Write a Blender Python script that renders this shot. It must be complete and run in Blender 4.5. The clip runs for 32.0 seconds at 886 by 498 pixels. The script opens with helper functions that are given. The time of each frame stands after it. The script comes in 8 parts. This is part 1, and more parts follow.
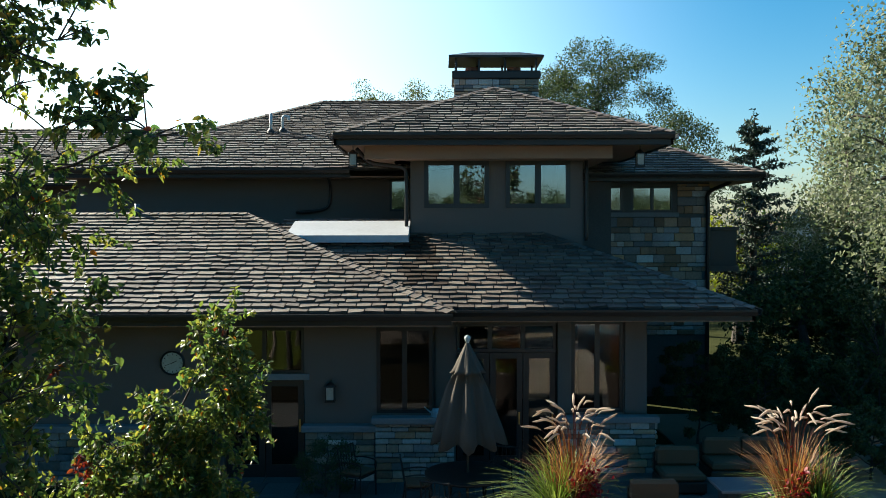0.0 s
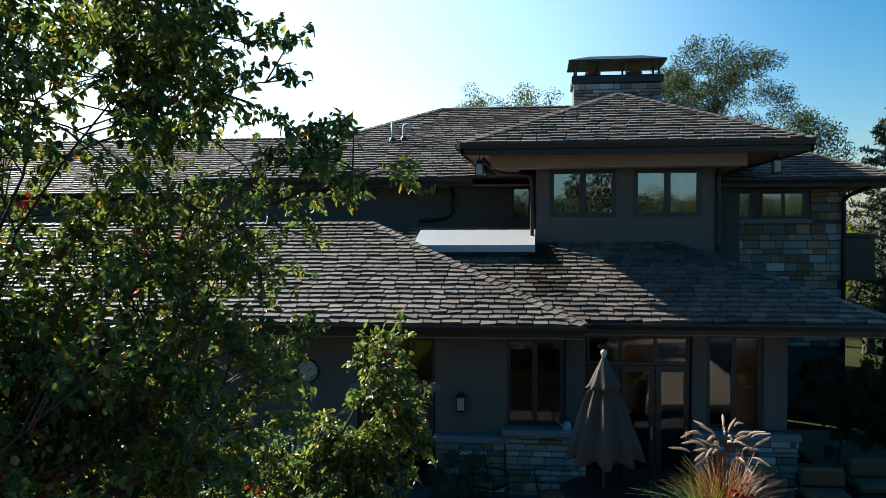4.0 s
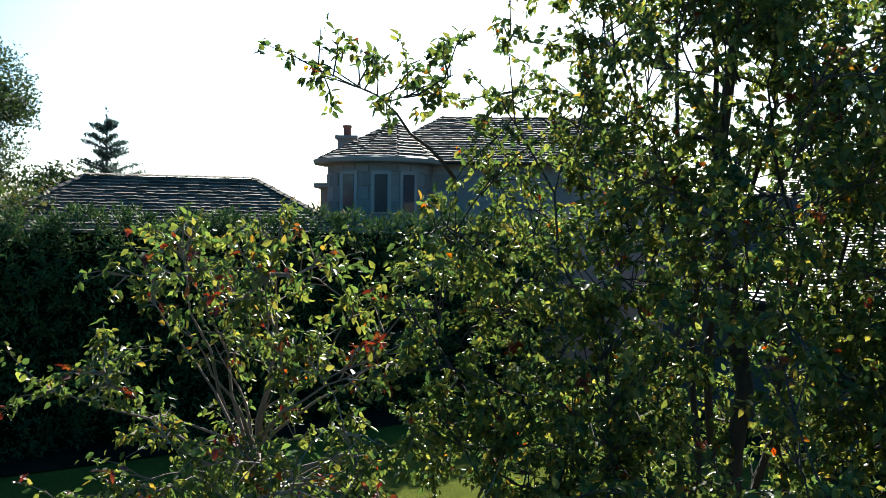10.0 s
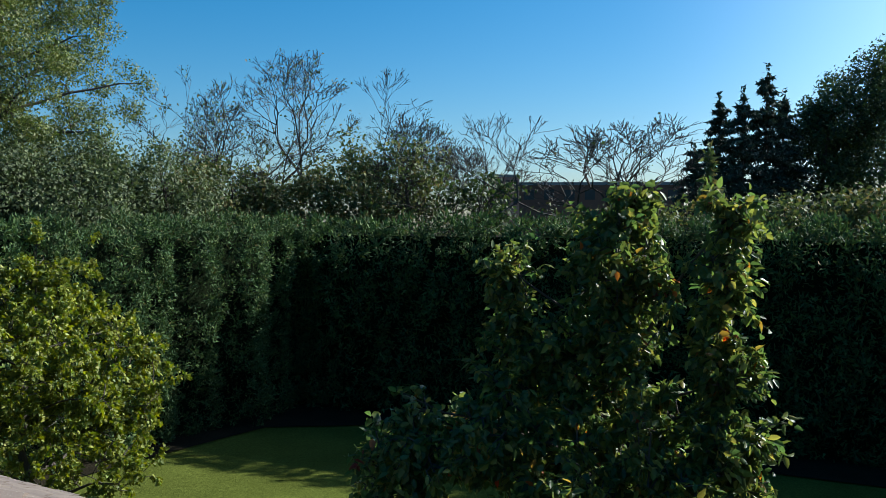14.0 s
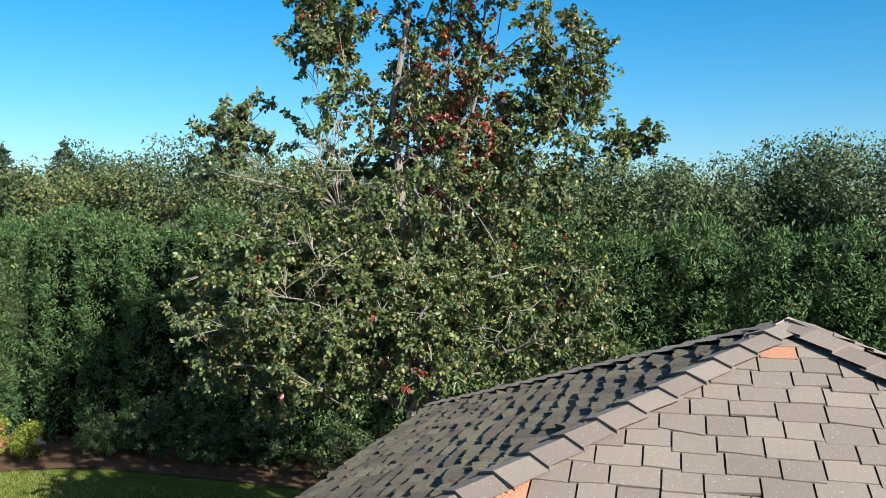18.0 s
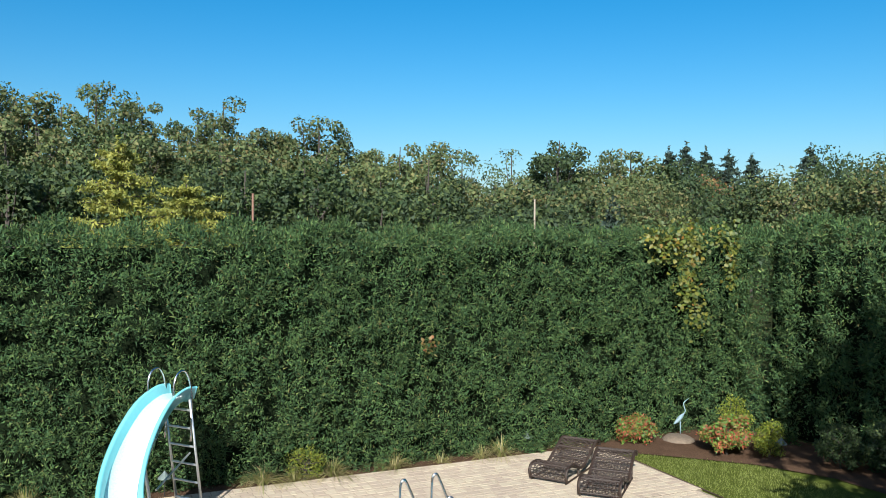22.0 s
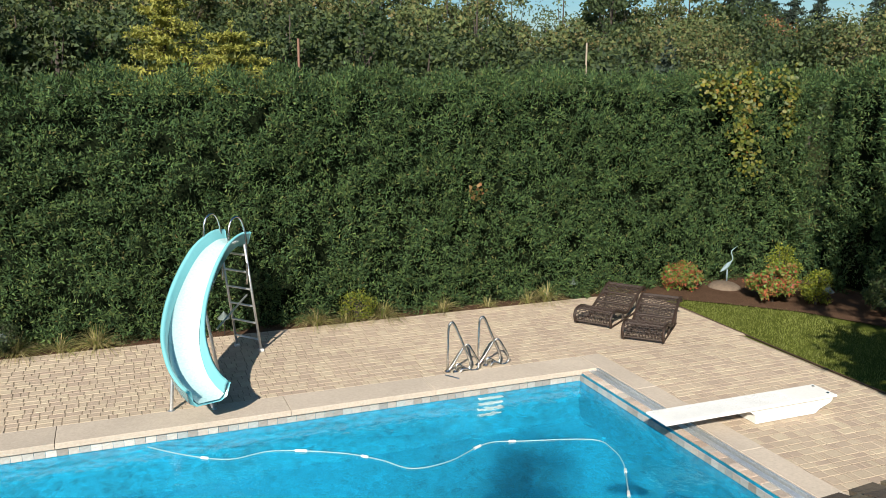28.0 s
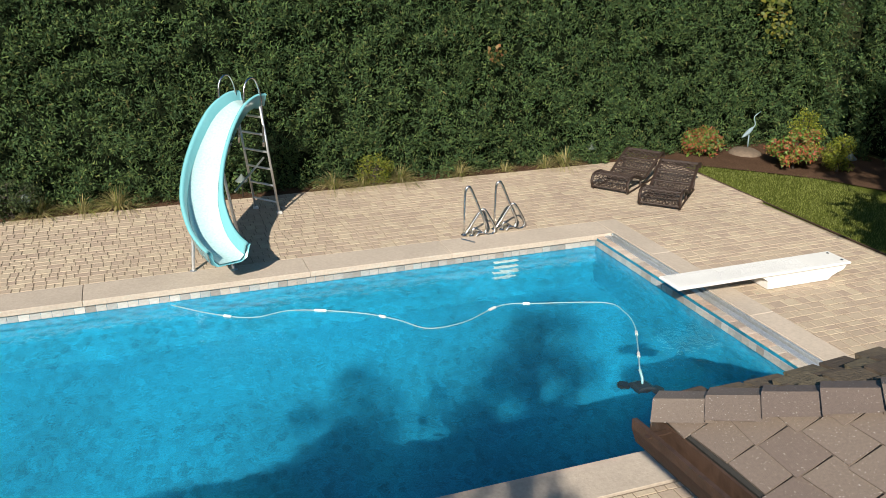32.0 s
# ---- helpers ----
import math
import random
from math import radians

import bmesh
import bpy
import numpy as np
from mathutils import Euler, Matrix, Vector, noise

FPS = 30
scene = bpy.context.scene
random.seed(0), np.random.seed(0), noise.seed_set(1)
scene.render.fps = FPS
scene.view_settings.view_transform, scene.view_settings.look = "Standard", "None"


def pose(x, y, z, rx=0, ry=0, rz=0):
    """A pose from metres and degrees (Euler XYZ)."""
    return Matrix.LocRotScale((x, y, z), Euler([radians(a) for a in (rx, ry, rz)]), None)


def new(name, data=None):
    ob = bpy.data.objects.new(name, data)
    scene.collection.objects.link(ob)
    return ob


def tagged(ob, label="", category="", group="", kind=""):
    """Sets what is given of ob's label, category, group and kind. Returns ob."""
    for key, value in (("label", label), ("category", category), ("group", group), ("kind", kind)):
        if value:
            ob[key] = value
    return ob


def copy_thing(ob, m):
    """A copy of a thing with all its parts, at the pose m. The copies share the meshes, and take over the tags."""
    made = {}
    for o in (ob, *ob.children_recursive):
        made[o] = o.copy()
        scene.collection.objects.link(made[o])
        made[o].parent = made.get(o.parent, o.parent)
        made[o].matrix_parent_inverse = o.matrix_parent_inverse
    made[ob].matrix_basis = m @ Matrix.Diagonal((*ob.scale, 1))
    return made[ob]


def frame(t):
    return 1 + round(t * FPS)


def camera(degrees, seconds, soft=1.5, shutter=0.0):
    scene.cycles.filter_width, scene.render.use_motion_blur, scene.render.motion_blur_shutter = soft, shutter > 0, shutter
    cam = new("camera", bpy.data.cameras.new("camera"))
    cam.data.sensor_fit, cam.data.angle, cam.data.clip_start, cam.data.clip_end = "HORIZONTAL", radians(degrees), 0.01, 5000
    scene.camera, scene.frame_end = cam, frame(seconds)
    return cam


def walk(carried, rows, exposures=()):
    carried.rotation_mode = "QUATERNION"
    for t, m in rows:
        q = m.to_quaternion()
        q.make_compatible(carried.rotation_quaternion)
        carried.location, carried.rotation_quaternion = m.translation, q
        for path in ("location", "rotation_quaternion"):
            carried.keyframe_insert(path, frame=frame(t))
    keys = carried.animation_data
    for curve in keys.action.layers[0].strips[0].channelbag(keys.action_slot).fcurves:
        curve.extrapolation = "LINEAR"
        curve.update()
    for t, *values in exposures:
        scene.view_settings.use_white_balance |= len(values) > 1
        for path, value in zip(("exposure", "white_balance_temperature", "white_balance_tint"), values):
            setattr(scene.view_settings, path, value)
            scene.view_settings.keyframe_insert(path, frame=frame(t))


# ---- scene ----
# the camera and its path: seconds, place, tilt, lean, heading
cam = camera(55.2, 32.0, soft=0.85)
EYE = 5.2
PATH = [
    (0.0, 0.620, 0, EYE -0.235, 88.44, 0.10, -0.10),
    (0.5, 0.610, 0, EYE -0.060, 88.44, 0.10, -0.06),
    (1.0, 0.600, 0, EYE -0.030, 88.44, 0.10, 0.00),
    (1.5, 0.490, 0, EYE -0.020, 88.44, 0.10, 0.05),
    (2.0, 0.165, 0, EYE +0.000, 88.44, 0.10, 0.13),
    (2.5, 0, 0, EYE, 88.44, 0.24, 0.21),
    (4.5, 0, 0, EYE, 88.38, 0.12, 10.08),
    (5.0, 0, 0, EYE, 88.39, 0.15, 13.77),
    (5.5, 0, 0, EYE, 88.40, 0.18, 17.53),
    (6.0, 0, 0, EYE, 88.42, 0.17, 21.28),
    (6.5, 0, 0, EYE, 88.42, 0.13, 25.73),
    (7.0, 0, 0, EYE, 88.32, -0.05, 31.13),
    (7.5, 0, 0, EYE, 88.21, -0.22, 35.86),
    (8.0, 0, 0, EYE, 88.16, -0.35, 39.81),
    (8.5, 0, 0, EYE, 88.19, -0.40, 46.35),
    (9.0, 0, 0, EYE, 88.20, -0.38, 53.07),
    (9.5, 0, 0, EYE, 88.21, -0.39, 59.50),
    (10.0, 0, 0, EYE, 88.26, -0.51, 65.58),
    (10.5, 0, 0, EYE, 88.32, -0.66, 71.70),
    (11.0, 0, 0, EYE, 88.35, -0.70, 77.96),
    (11.5, 0, 0, EYE, 88.34, -0.60, 84.13),
    (12.0, 0, 0, EYE, 88.35, -0.53, 90.90),
    (12.5, 0, 0, EYE, 88.37, -0.50, 98.19),
    (13.0, 0, 0, EYE, 88.38, -0.48, 105.15),
    (13.5, 0, 0, EYE, 88.40, -0.43, 113.33),
    (14.0, 0, 0, EYE, 88.41, -0.39, 122.98),
    (14.5, 0, 0, EYE, 88.40, -0.42, 133.42),
    (15.0, 0, 0, EYE, 88.37, -0.49, 144.05),
    (15.5, 0, 0, EYE, 88.42, -0.37, 153.52),
    (17.5, 0, 0, EYE, 88.63, -0.46, 188.89),
    (18.0, 0, 0, EYE, 88.63, -0.54, 198.14),
    (18.5, 0, 0, EYE, 88.60, -0.60, 207.39),
    (19.0, 0, 0, EYE, 88.55, -0.59, 217.71),
    (19.5, 0, 0, EYE, 88.50, -0.52, 227.10),
    (20.0, 0, 0, EYE, 88.49, -0.42, 235.82),
    (20.5, 0, 0, EYE, 88.51, -0.32, 243.21),
    (21.0, 0, 0, EYE, 88.58, -0.27, 244.75),
    (21.5, 0, 0, EYE, 88.64, -0.28, 245.31),
    (22.0, 0, 0, EYE, 88.68, -0.33, 245.56),
    (22.5, 0, 0, EYE, 88.68, -0.38, 245.89),
    (23.0, 0, 0, EYE, 88.51, -0.42, 246.11),
    (23.5, 0, 0, EYE, 88.14, -0.39, 246.46),
    (24.0, 0, 0, EYE, 87.51, -0.30, 246.75),
    (24.5, 0, 0, EYE, 86.47, -0.27, 247.21),
    (25.0, 0, 0, EYE, 85.32, -0.26, 247.53),
    (25.5, 0, 0, EYE, 84.18, -0.24, 247.61),
    (27.5, 0, 0, EYE, 79.61, -0.03, 248.61),
    (28.0, 0, 0, EYE, 78.39, -0.06, 248.77),
    (28.5, 0, 0, EYE, 77.28, -0.11, 248.84),
    (29.0, 0, 0, EYE, 76.11, -0.15, 248.88),
    (29.5, 0, 0, EYE, 74.99, -0.19, 248.98),
    (30.0, 0, 0, EYE, 73.90, -0.20, 249.07),
    (30.5, 0, 0, EYE, 72.74, -0.17, 249.27),
    (31.0, 0, 0, EYE, 71.58, -0.18, 249.53),
    (31.5, 0, 0, EYE, 70.40, -0.21, 249.79),
    (32.0, 0, 0, EYE, 69.23, -0.18, 249.98),
]
walk(cam, [(r[0], pose(*r[1:])) for r in PATH],
     exposures=[(0.0, 1.76, 6700, 1), (1.0, 1.57, 6300, 0), (2.5, 1.51, 6350, 4), (5.0, 1.52, 6400, 5), (6.5, 1.62, 6200, 7), (8.0, 1.87, 6200, 7), (9.0, 1.82, 6200, 7), (10.0, 1.72, 6200, 7), (11.5, 1.42, 5850, 5), (13.0, 1.12, 5200, 1), (14.0, 1.24, 5800, 4), (15.0, 1.54, 6000, 4), (18.0, 1.60, 6000, 4), (19.0, 1.56, 6100, 5), (21.0, 1.28, 5800, 4), (23.0, 1.2, 5900, 5), (28.0, 0.94, 6500, 8), (32.0, 0.82, 6600, 9)])

# ---- light ----
SUN_HEADING, SUN_HEIGHT = 57.0, 32.0
world = bpy.data.worlds.new("sky")
scene.world = world
world.use_nodes = True
_n = world.node_tree
_sky = _n.nodes.new("ShaderNodeTexSky")
_sky.sky_type = "NISHITA"
_sky.sun_disc = False
_sky.sun_elevation = radians(SUN_HEIGHT)
_sky.sun_rotation = radians(-SUN_HEADING)
_sky.air_density, _sky.dust_density, _sky.ozone_density = 1.0, 1.0, 3.0
_bg = _n.nodes["Background"]
_bg.inputs["Strength"].default_value = 0.051
_sat = _n.nodes.new("ShaderNodeHueSaturation")
_sat.inputs["Saturation"].default_value = 1.4
_sat.inputs["Hue"].default_value = 0.489
_tint = _n.nodes.new("ShaderNodeMix")
_tint.data_type, _tint.blend_type = "RGBA", "MULTIPLY"
_tint.inputs["Factor"].default_value = 1.0
_tint.inputs["B"].default_value = (0.98, 1.0, 1.05, 1)
_n.links.new(_sky.outputs[0], _tint.inputs["A"])
_n.links.new(_tint.outputs["Result"], _sat.inputs["Color"])
# haze glow added to the sky, centred low and off the sun
_to_haze = Vector((-math.sin(radians(45)), math.cos(radians(45)), math.tan(radians(9)))).normalized()
_co = _n.nodes.new("ShaderNodeTexCoord")
_dot = _n.nodes.new("ShaderNodeVectorMath")
_dot.operation = "DOT_PRODUCT"
_dot.inputs[1].default_value = _to_haze
_n.links.new(_co.outputs["Generated"], _dot.inputs[0])
_fall = _n.nodes.new("ShaderNodeMapRange")
_fall.interpolation_type = "SMOOTHERSTEP"
_fall.inputs["From Min"].default_value, _fall.inputs["From Max"].default_value = 0.37, 1.06
_n.links.new(_dot.outputs["Value"], _fall.inputs["Value"])
_haze = _n.nodes.new("ShaderNodeMix")
_haze.data_type, _haze.blend_type = "RGBA", "ADD"
_haze.inputs["B"].default_value = (5.9, 6.4, 6.5, 1)
_haze.clamp_result = False
_n.links.new(_fall.outputs[0], _haze.inputs["Factor"])
_n.links.new(_sat.outputs[0], _haze.inputs["A"])
_n.links.new(_haze.outputs["Result"], _bg.inputs["Color"])
sun = new("sun", bpy.data.lights.new("sun", "SUN"))
sun.data.energy, sun.data.angle, sun.data.color = 5.0, radians(0.6), (1.0, 0.92, 0.80)
_d = Vector((math.sin(radians(SUN_HEADING)), -math.cos(radians(SUN_HEADING)), -math.tan(radians(SUN_HEIGHT))))
sun.matrix_world = Matrix.Translation((-20, 15, 30)) @ _d.to_track_quat("-Z", "Y").to_matrix().to_4x4()

# ---- materials ----
TONE = 0.64  # all base colours below are in units of this reflectance


def mat(name, color, rough=0.7, metal=0.0, big=(0.5, 0.2), fine=(25.0, 0.15), island=0.0, per_object=0.0, hue=0.0,
        bump=0.3, bump_scale=40.0, stops=None, through_light=0.0, spec=0.5, stretch=None, coat=0.0, flecks=0.0):
    """A surface: colour varied at a broad and a fine scale, by island or by object, with fine relief."""
    m = bpy.data.materials.new(name)
    m.use_nodes = True
    color = [c * (TONE if metal < 0.5 else 1.0) for c in color]
    stops = [(p, [v * TONE for v in c]) for p, c in stops] if stops else None
    nt = m.node_tree
    N, L = nt.nodes.new, nt.links.new
    bsdf = nt.nodes["Principled BSDF"]
    co = N("ShaderNodeTexCoord").outputs["Object"]
    if stretch:
        mp = N("ShaderNodeMapping")
        mp.inputs["Scale"].default_value = stretch
        L(co, mp.inputs["Vector"])
        co = mp.outputs[0]
    value = None
    def times(a, b):
        if a is None:
            return b
        k = N("ShaderNodeMath")
        k.operation = "MULTIPLY"
        L(a, k.inputs[0]); L(b, k.inputs[1])
        return k.outputs[0]
    def spread(fac, amount):
        k = N("ShaderNodeMapRange")
        k.inputs["To Min"].default_value, k.inputs["To Max"].default_value = 1 - amount, 1 + amount
        L(fac, k.inputs["Value"])
        return k.outputs[0]
    for scale, amount in (big, fine):
        if amount:
            t = N("ShaderNodeTexNoise")
            t.inputs["Scale"].default_value = scale
            t.inputs["Detail"].default_value = 4
            L(co, t.inputs["Vector"])
            value = times(value, spread(t.outputs["Fac"], amount * 1.6))
    rnd = None
    if island:
        rnd = N("ShaderNodeNewGeometry").outputs["Random Per Island"]
        value = times(value, spread(rnd, island))
    if per_object:
        rnd = N("ShaderNodeObjectInfo").outputs["Random"]
        value = times(value, spread(rnd, per_object))
    hsv = N("ShaderNodeHueSaturation")
    if value is not None:
        L(value, hsv.inputs["Value"])
    if stops and rnd is not None:
        ramp = N("ShaderNodeValToRGB")
        el = ramp.color_ramp.elements
        while len(el) < len(stops):
            el.new(0.5)
        for e, (p, c) in zip(el, stops):
            e.position, e.color = p, (*c, 1)
        shuffle = N("ShaderNodeMath")
        shuffle.operation = "FRACT"
        k = N("ShaderNodeMath")
        k.operation = "MULTIPLY"
        k.inputs[1].default_value = 17.31
        L(rnd, k.inputs[0]); L(k.outputs[0], shuffle.inputs[0]); L(shuffle.outputs[0], ramp.inputs[0])
        L(ramp.outputs[0], hsv.inputs["Color"])
    else:
        hsv.inputs["Color"].default_value = (*color, 1)
    if hue and rnd is not None:
        h = N("ShaderNodeMapRange")
        h.inputs["To Min"].default_value, h.inputs["To Max"].default_value = 0.5 - hue, 0.5 + hue
        L(rnd, h.inputs["Value"]); L(h.outputs[0], hsv.inputs["Hue"])
    shade = hsv.outputs[0]
    if flecks:
        t = N("ShaderNodeTexNoise")
        t.inputs["Scale"].default_value, t.inputs["Detail"].default_value = 130.0, 1.0
        L(co, t.inputs["Vector"])
        k = N("ShaderNodeMapRange")
        k.inputs["From Min"].default_value, k.inputs["From Max"].default_value = 0.70, 0.73
        k.inputs["To Max"].default_value = flecks
        L(t.outputs["Fac"], k.inputs["Value"])
        mx = N("ShaderNodeMix")
        mx.data_type = "RGBA"
        L(k.outputs[0], mx.inputs["Factor"]); L(shade, mx.inputs["A"])
        mx.inputs["B"].default_value = (0.62, 0.6, 0.56, 1)
        shade = mx.outputs["Result"]
    L(shade, bsdf.inputs["Base Color"])
    bsdf.inputs["Roughness"].default_value, bsdf.inputs["Metallic"].default_value = rough, metal
    bsdf.inputs["Specular IOR Level"].default_value = spec
    bsdf.inputs["Coat Weight"].default_value = coat
    if bump:
        t = N("ShaderNodeTexNoise")
        t.inputs["Scale"].default_value, t.inputs["Detail"].default_value = bump_scale, 5
        L(co, t.inputs["Vector"])
        b = N("ShaderNodeBump")
        b.inputs["Strength"].default_value, b.inputs["Distance"].default_value = bump, 0.02
        L(t.outputs["Fac"], b.inputs["Height"]); L(b.outputs[0], bsdf.inputs["Normal"])
    if through_light:
        tr = N("ShaderNodeBsdfTranslucent")
        br = N("ShaderNodeHueSaturation")
        br.inputs["Value"].default_value, br.inputs["Saturation"].default_value = 1.5, 1.1
        L(hsv.outputs[0], br.inputs["Color"]); L(br.outputs[0], tr.inputs["Color"])
        mix = N("ShaderNodeMixShader")
        mix.inputs[0].default_value = through_light
        L(bsdf.outputs[0], mix.inputs[1]); L(tr.outputs[0], mix.inputs[2])
        L(mix.outputs[0], nt.nodes["Material Output"].inputs["Surface"])
    return m


def glass_mat(name, color=(0.9, 0.95, 0.95), rough=0.0, ior=1.45, wave=None):
    m = bpy.data.materials.new(name)
    m.use_nodes = True
    nt = m.node_tree
    b = nt.nodes["Principled BSDF"]
    b.inputs["Base Color"].default_value = (*color, 1)
    b.inputs["Transmission Weight"].default_value, b.inputs["IOR"].default_value = 1.0, ior
    b.inputs["Roughness"].default_value = rough
    if wave:
        co = nt.nodes.new("ShaderNodeTexCoord").outputs["Object"]
        height = None
        for scale, amount in wave:
            t = nt.nodes.new("ShaderNodeTexNoise")
            t.inputs["Scale"].default_value, t.inputs["Detail"].default_value = scale, 3
            nt.links.new(co, t.inputs["Vector"])
            bp = nt.nodes.new("ShaderNodeBump")
            bp.inputs["Strength"].default_value, bp.inputs["Distance"].default_value = amount, 0.05
            nt.links.new(t.outputs["Fac"], bp.inputs["Height"])
            if height is not None:
                nt.links.new(height, bp.inputs["Normal"])
            height = bp.outputs[0]
        nt.links.new(height, b.inputs["Normal"])
    return m


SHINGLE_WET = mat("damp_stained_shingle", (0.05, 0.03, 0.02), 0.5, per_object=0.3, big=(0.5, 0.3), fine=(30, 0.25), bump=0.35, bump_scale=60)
SHINGLE = mat("dark_brown_shingle", (0.175, 0.136, 0.112), 0.6, island=0.42, hue=0.012, big=(0.5, 0.3), fine=(30, 0.25), bump=0.45, bump_scale=50, spec=0.35)
SHINGLE_PART = mat("weathered_shingle", (0.225, 0.175, 0.145), 0.75, per_object=0.14, hue=0.008, big=(1.5, 0.12), fine=(110, 0.16), bump=0.2, bump_scale=260, flecks=0.4)
SHINGLE_POOL = mat("weathered_shingle_joined", (0.22, 0.172, 0.143), 0.75, island=0.16, hue=0.008, big=(1.5, 0.12), fine=(110, 0.16), bump=0.2, bump_scale=260)
SHINGLE_MOSS = mat("mossy_shingle", (0.115, 0.088, 0.058), 0.9, island=0.3, hue=0.02, big=(2.5, 0.35), fine=(40, 0.35), bump=0.5, bump_scale=70)
SHINGLE_ORANGE = mat("orange_shingle", (0.42, 0.2, 0.12), 0.75, per_object=0.15, fine=(60, 0.2), bump=0.5, bump_scale=90)
FELT = mat("roof_underlay", (0.03, 0.028, 0.026), 0.9)
GUTTER_WORN = mat("worn_brown_gutter", (0.085, 0.05, 0.035), 0.55, 0.2, big=(2, 0.3), fine=(20, 0.35), bump=0.2)
GUTTER = mat("dark_bronze_metal", (0.035, 0.028, 0.026), 0.45, 0.3, bump=0.05)
STUCCO = mat("taupe_stucco", (0.185, 0.148, 0.127), 0.9, big=(0.4, 0.08), fine=(60, 0.1), bump=0.35, bump_scale=120)
SOFFIT = mat("beige_soffit_board", (0.36, 0.22, 0.15), 0.75, big=(0.4, 0.08), fine=(20, 0.06), bump=0.1)
STONE = mat("ledge_stone", (0.36, 0.34, 0.32), 0.85, per_object=0.5, big=(2, 0.2), fine=(18, 0.25), bump=0.6, bump_scale=30,
            stops=[(0.0, (0.2, 0.2, 0.21)), (0.25, (0.46, 0.46, 0.46)), (0.45, (0.36, 0.33, 0.29)), (0.62, (0.52, 0.30, 0.16)), (0.8, (0.34, 0.22, 0.14)), (1.0, (0.58, 0.56, 0.52))])
MORTAR = mat("mortar", (0.13, 0.125, 0.12), 0.95)
CAPSTONE = mat("limestone_cap", (0.26, 0.27, 0.28), 0.8, big=(1, 0.1), fine=(30, 0.12), bump=0.2)
FRAME = mat("dark_window_frame", (0.022, 0.022, 0.024), 0.4, bump=0.05)
PANE = glass_mat("window_glass", (0.5, 0.55, 0.58), ior=1.5)
PANE_HIGH = glass_mat("reflective_window_glass", (0.4, 0.48, 0.52), ior=2.6)
PANE_HIGH.node_tree.nodes["Principled BSDF"].inputs["Specular Tint"].default_value = (0.68, 0.86, 1.0, 1)
# lack of light in the rooms is put into this near-black colour
INSIDE = mat("painted_dim_interior", (0.012, 0.011, 0.01), 0.9)
GRASS = mat("lawn", (0.12, 0.145, 0.03), 0.95, big=(0.7, 0.25), fine=(30, 0.5), bump=1.0, bump_scale=90, spec=0.0)
# near-black colour that stands in for shade on the ground
SHADE_DARK = mat("shade_dark_ground", (0.03, 0.026, 0.018), 0.95, big=(1.0, 0.3), fine=(30, 0.4), bump=1.0, bump_scale=50, spec=0.0)
EARTH = mat("ground_soil", (0.05, 0.055, 0.025), 0.95, big=(0.3, 0.3), fine=(10, 0.3), bump=0.8, spec=0.0)
MULCH = mat("bark_mulch", (0.125, 0.076, 0.05), 0.95, big=(1.5, 0.2), fine=(45, 0.5), bump=1.0, bump_scale=60, spec=0.0)
PAVER = mat("tan_paver", (0.56, 0.45, 0.34), 0.85, island=0.12, hue=0.01, big=(0.5, 0.1), fine=(35, 0.14), bump=0.3, bump_scale=60)
COURT = mat("brown_court_paver", (0.4, 0.32, 0.25), 0.9, island=0.2, big=(0.5, 0.15), fine=(35, 0.15), bump=0.3)
PAVER_PART = mat("tan_paver_single", (0.56, 0.45, 0.34), 0.85, per_object=0.12, hue=0.01, big=(0.5, 0.1), fine=(35, 0.14), bump=0.3, bump_scale=60)
SAND = mat("joint_sand", (0.3, 0.235, 0.165), 0.95)
COPING = mat("pool_coping_stone", (0.60, 0.51, 0.42), 0.8, per_object=0.1, big=(0.8, 0.12), fine=(25, 0.15), bump=0.2)
TILE = mat("waterline_tile", (0.42, 0.42, 0.4), 0.35, per_object=0.3, fine=(30, 0.15), bump=0.1,
           stops=[(0.0, (0.52, 0.52, 0.5)), (0.5, (0.44, 0.41, 0.37)), (1.0, (0.4, 0.45, 0.46))])
# fine mottling in the colour stands in for ripple light on the pool floor
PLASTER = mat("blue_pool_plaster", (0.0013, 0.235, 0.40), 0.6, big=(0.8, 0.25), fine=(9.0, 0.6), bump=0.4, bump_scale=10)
WATER = glass_mat("pool_water", (0.65, 0.96, 1.0), 0.0, 1.33, wave=((2.2, 0.1), (6.0, 0.32)))
BRICK = mat("ledge_brick", (0.36, 0.29, 0.25), 0.75, per_object=0.25, fine=(30, 0.2), bump=0.3,
            stops=[(0.0, (0.55, 0.5, 0.45)), (0.5, (0.5, 0.38, 0.3)), (1.0, (0.6, 0.54, 0.47))])
CONCRETE = mat("terrace_stone", (0.12, 0.115, 0.11), 0.9, per_object=0.2, big=(0.5, 0.15), fine=(20, 0.2))
BARK = mat("grey_bark", (0.075, 0.06, 0.05), 0.95, big=(3, 0.25), fine=(30, 0.3), bump=0.9, bump_scale=30, stretch=(1, 1, 0.3))
PALE_BARK = mat("pale_grey_bark", (0.22, 0.185, 0.155), 0.95, big=(3, 0.25), fine=(30, 0.3), bump=0.9, bump_scale=30, stretch=(1, 1, 0.3))
TWIG = mat("pale_dead_twig", (0.3, 0.24, 0.2), 0.9, fine=(30, 0.2))
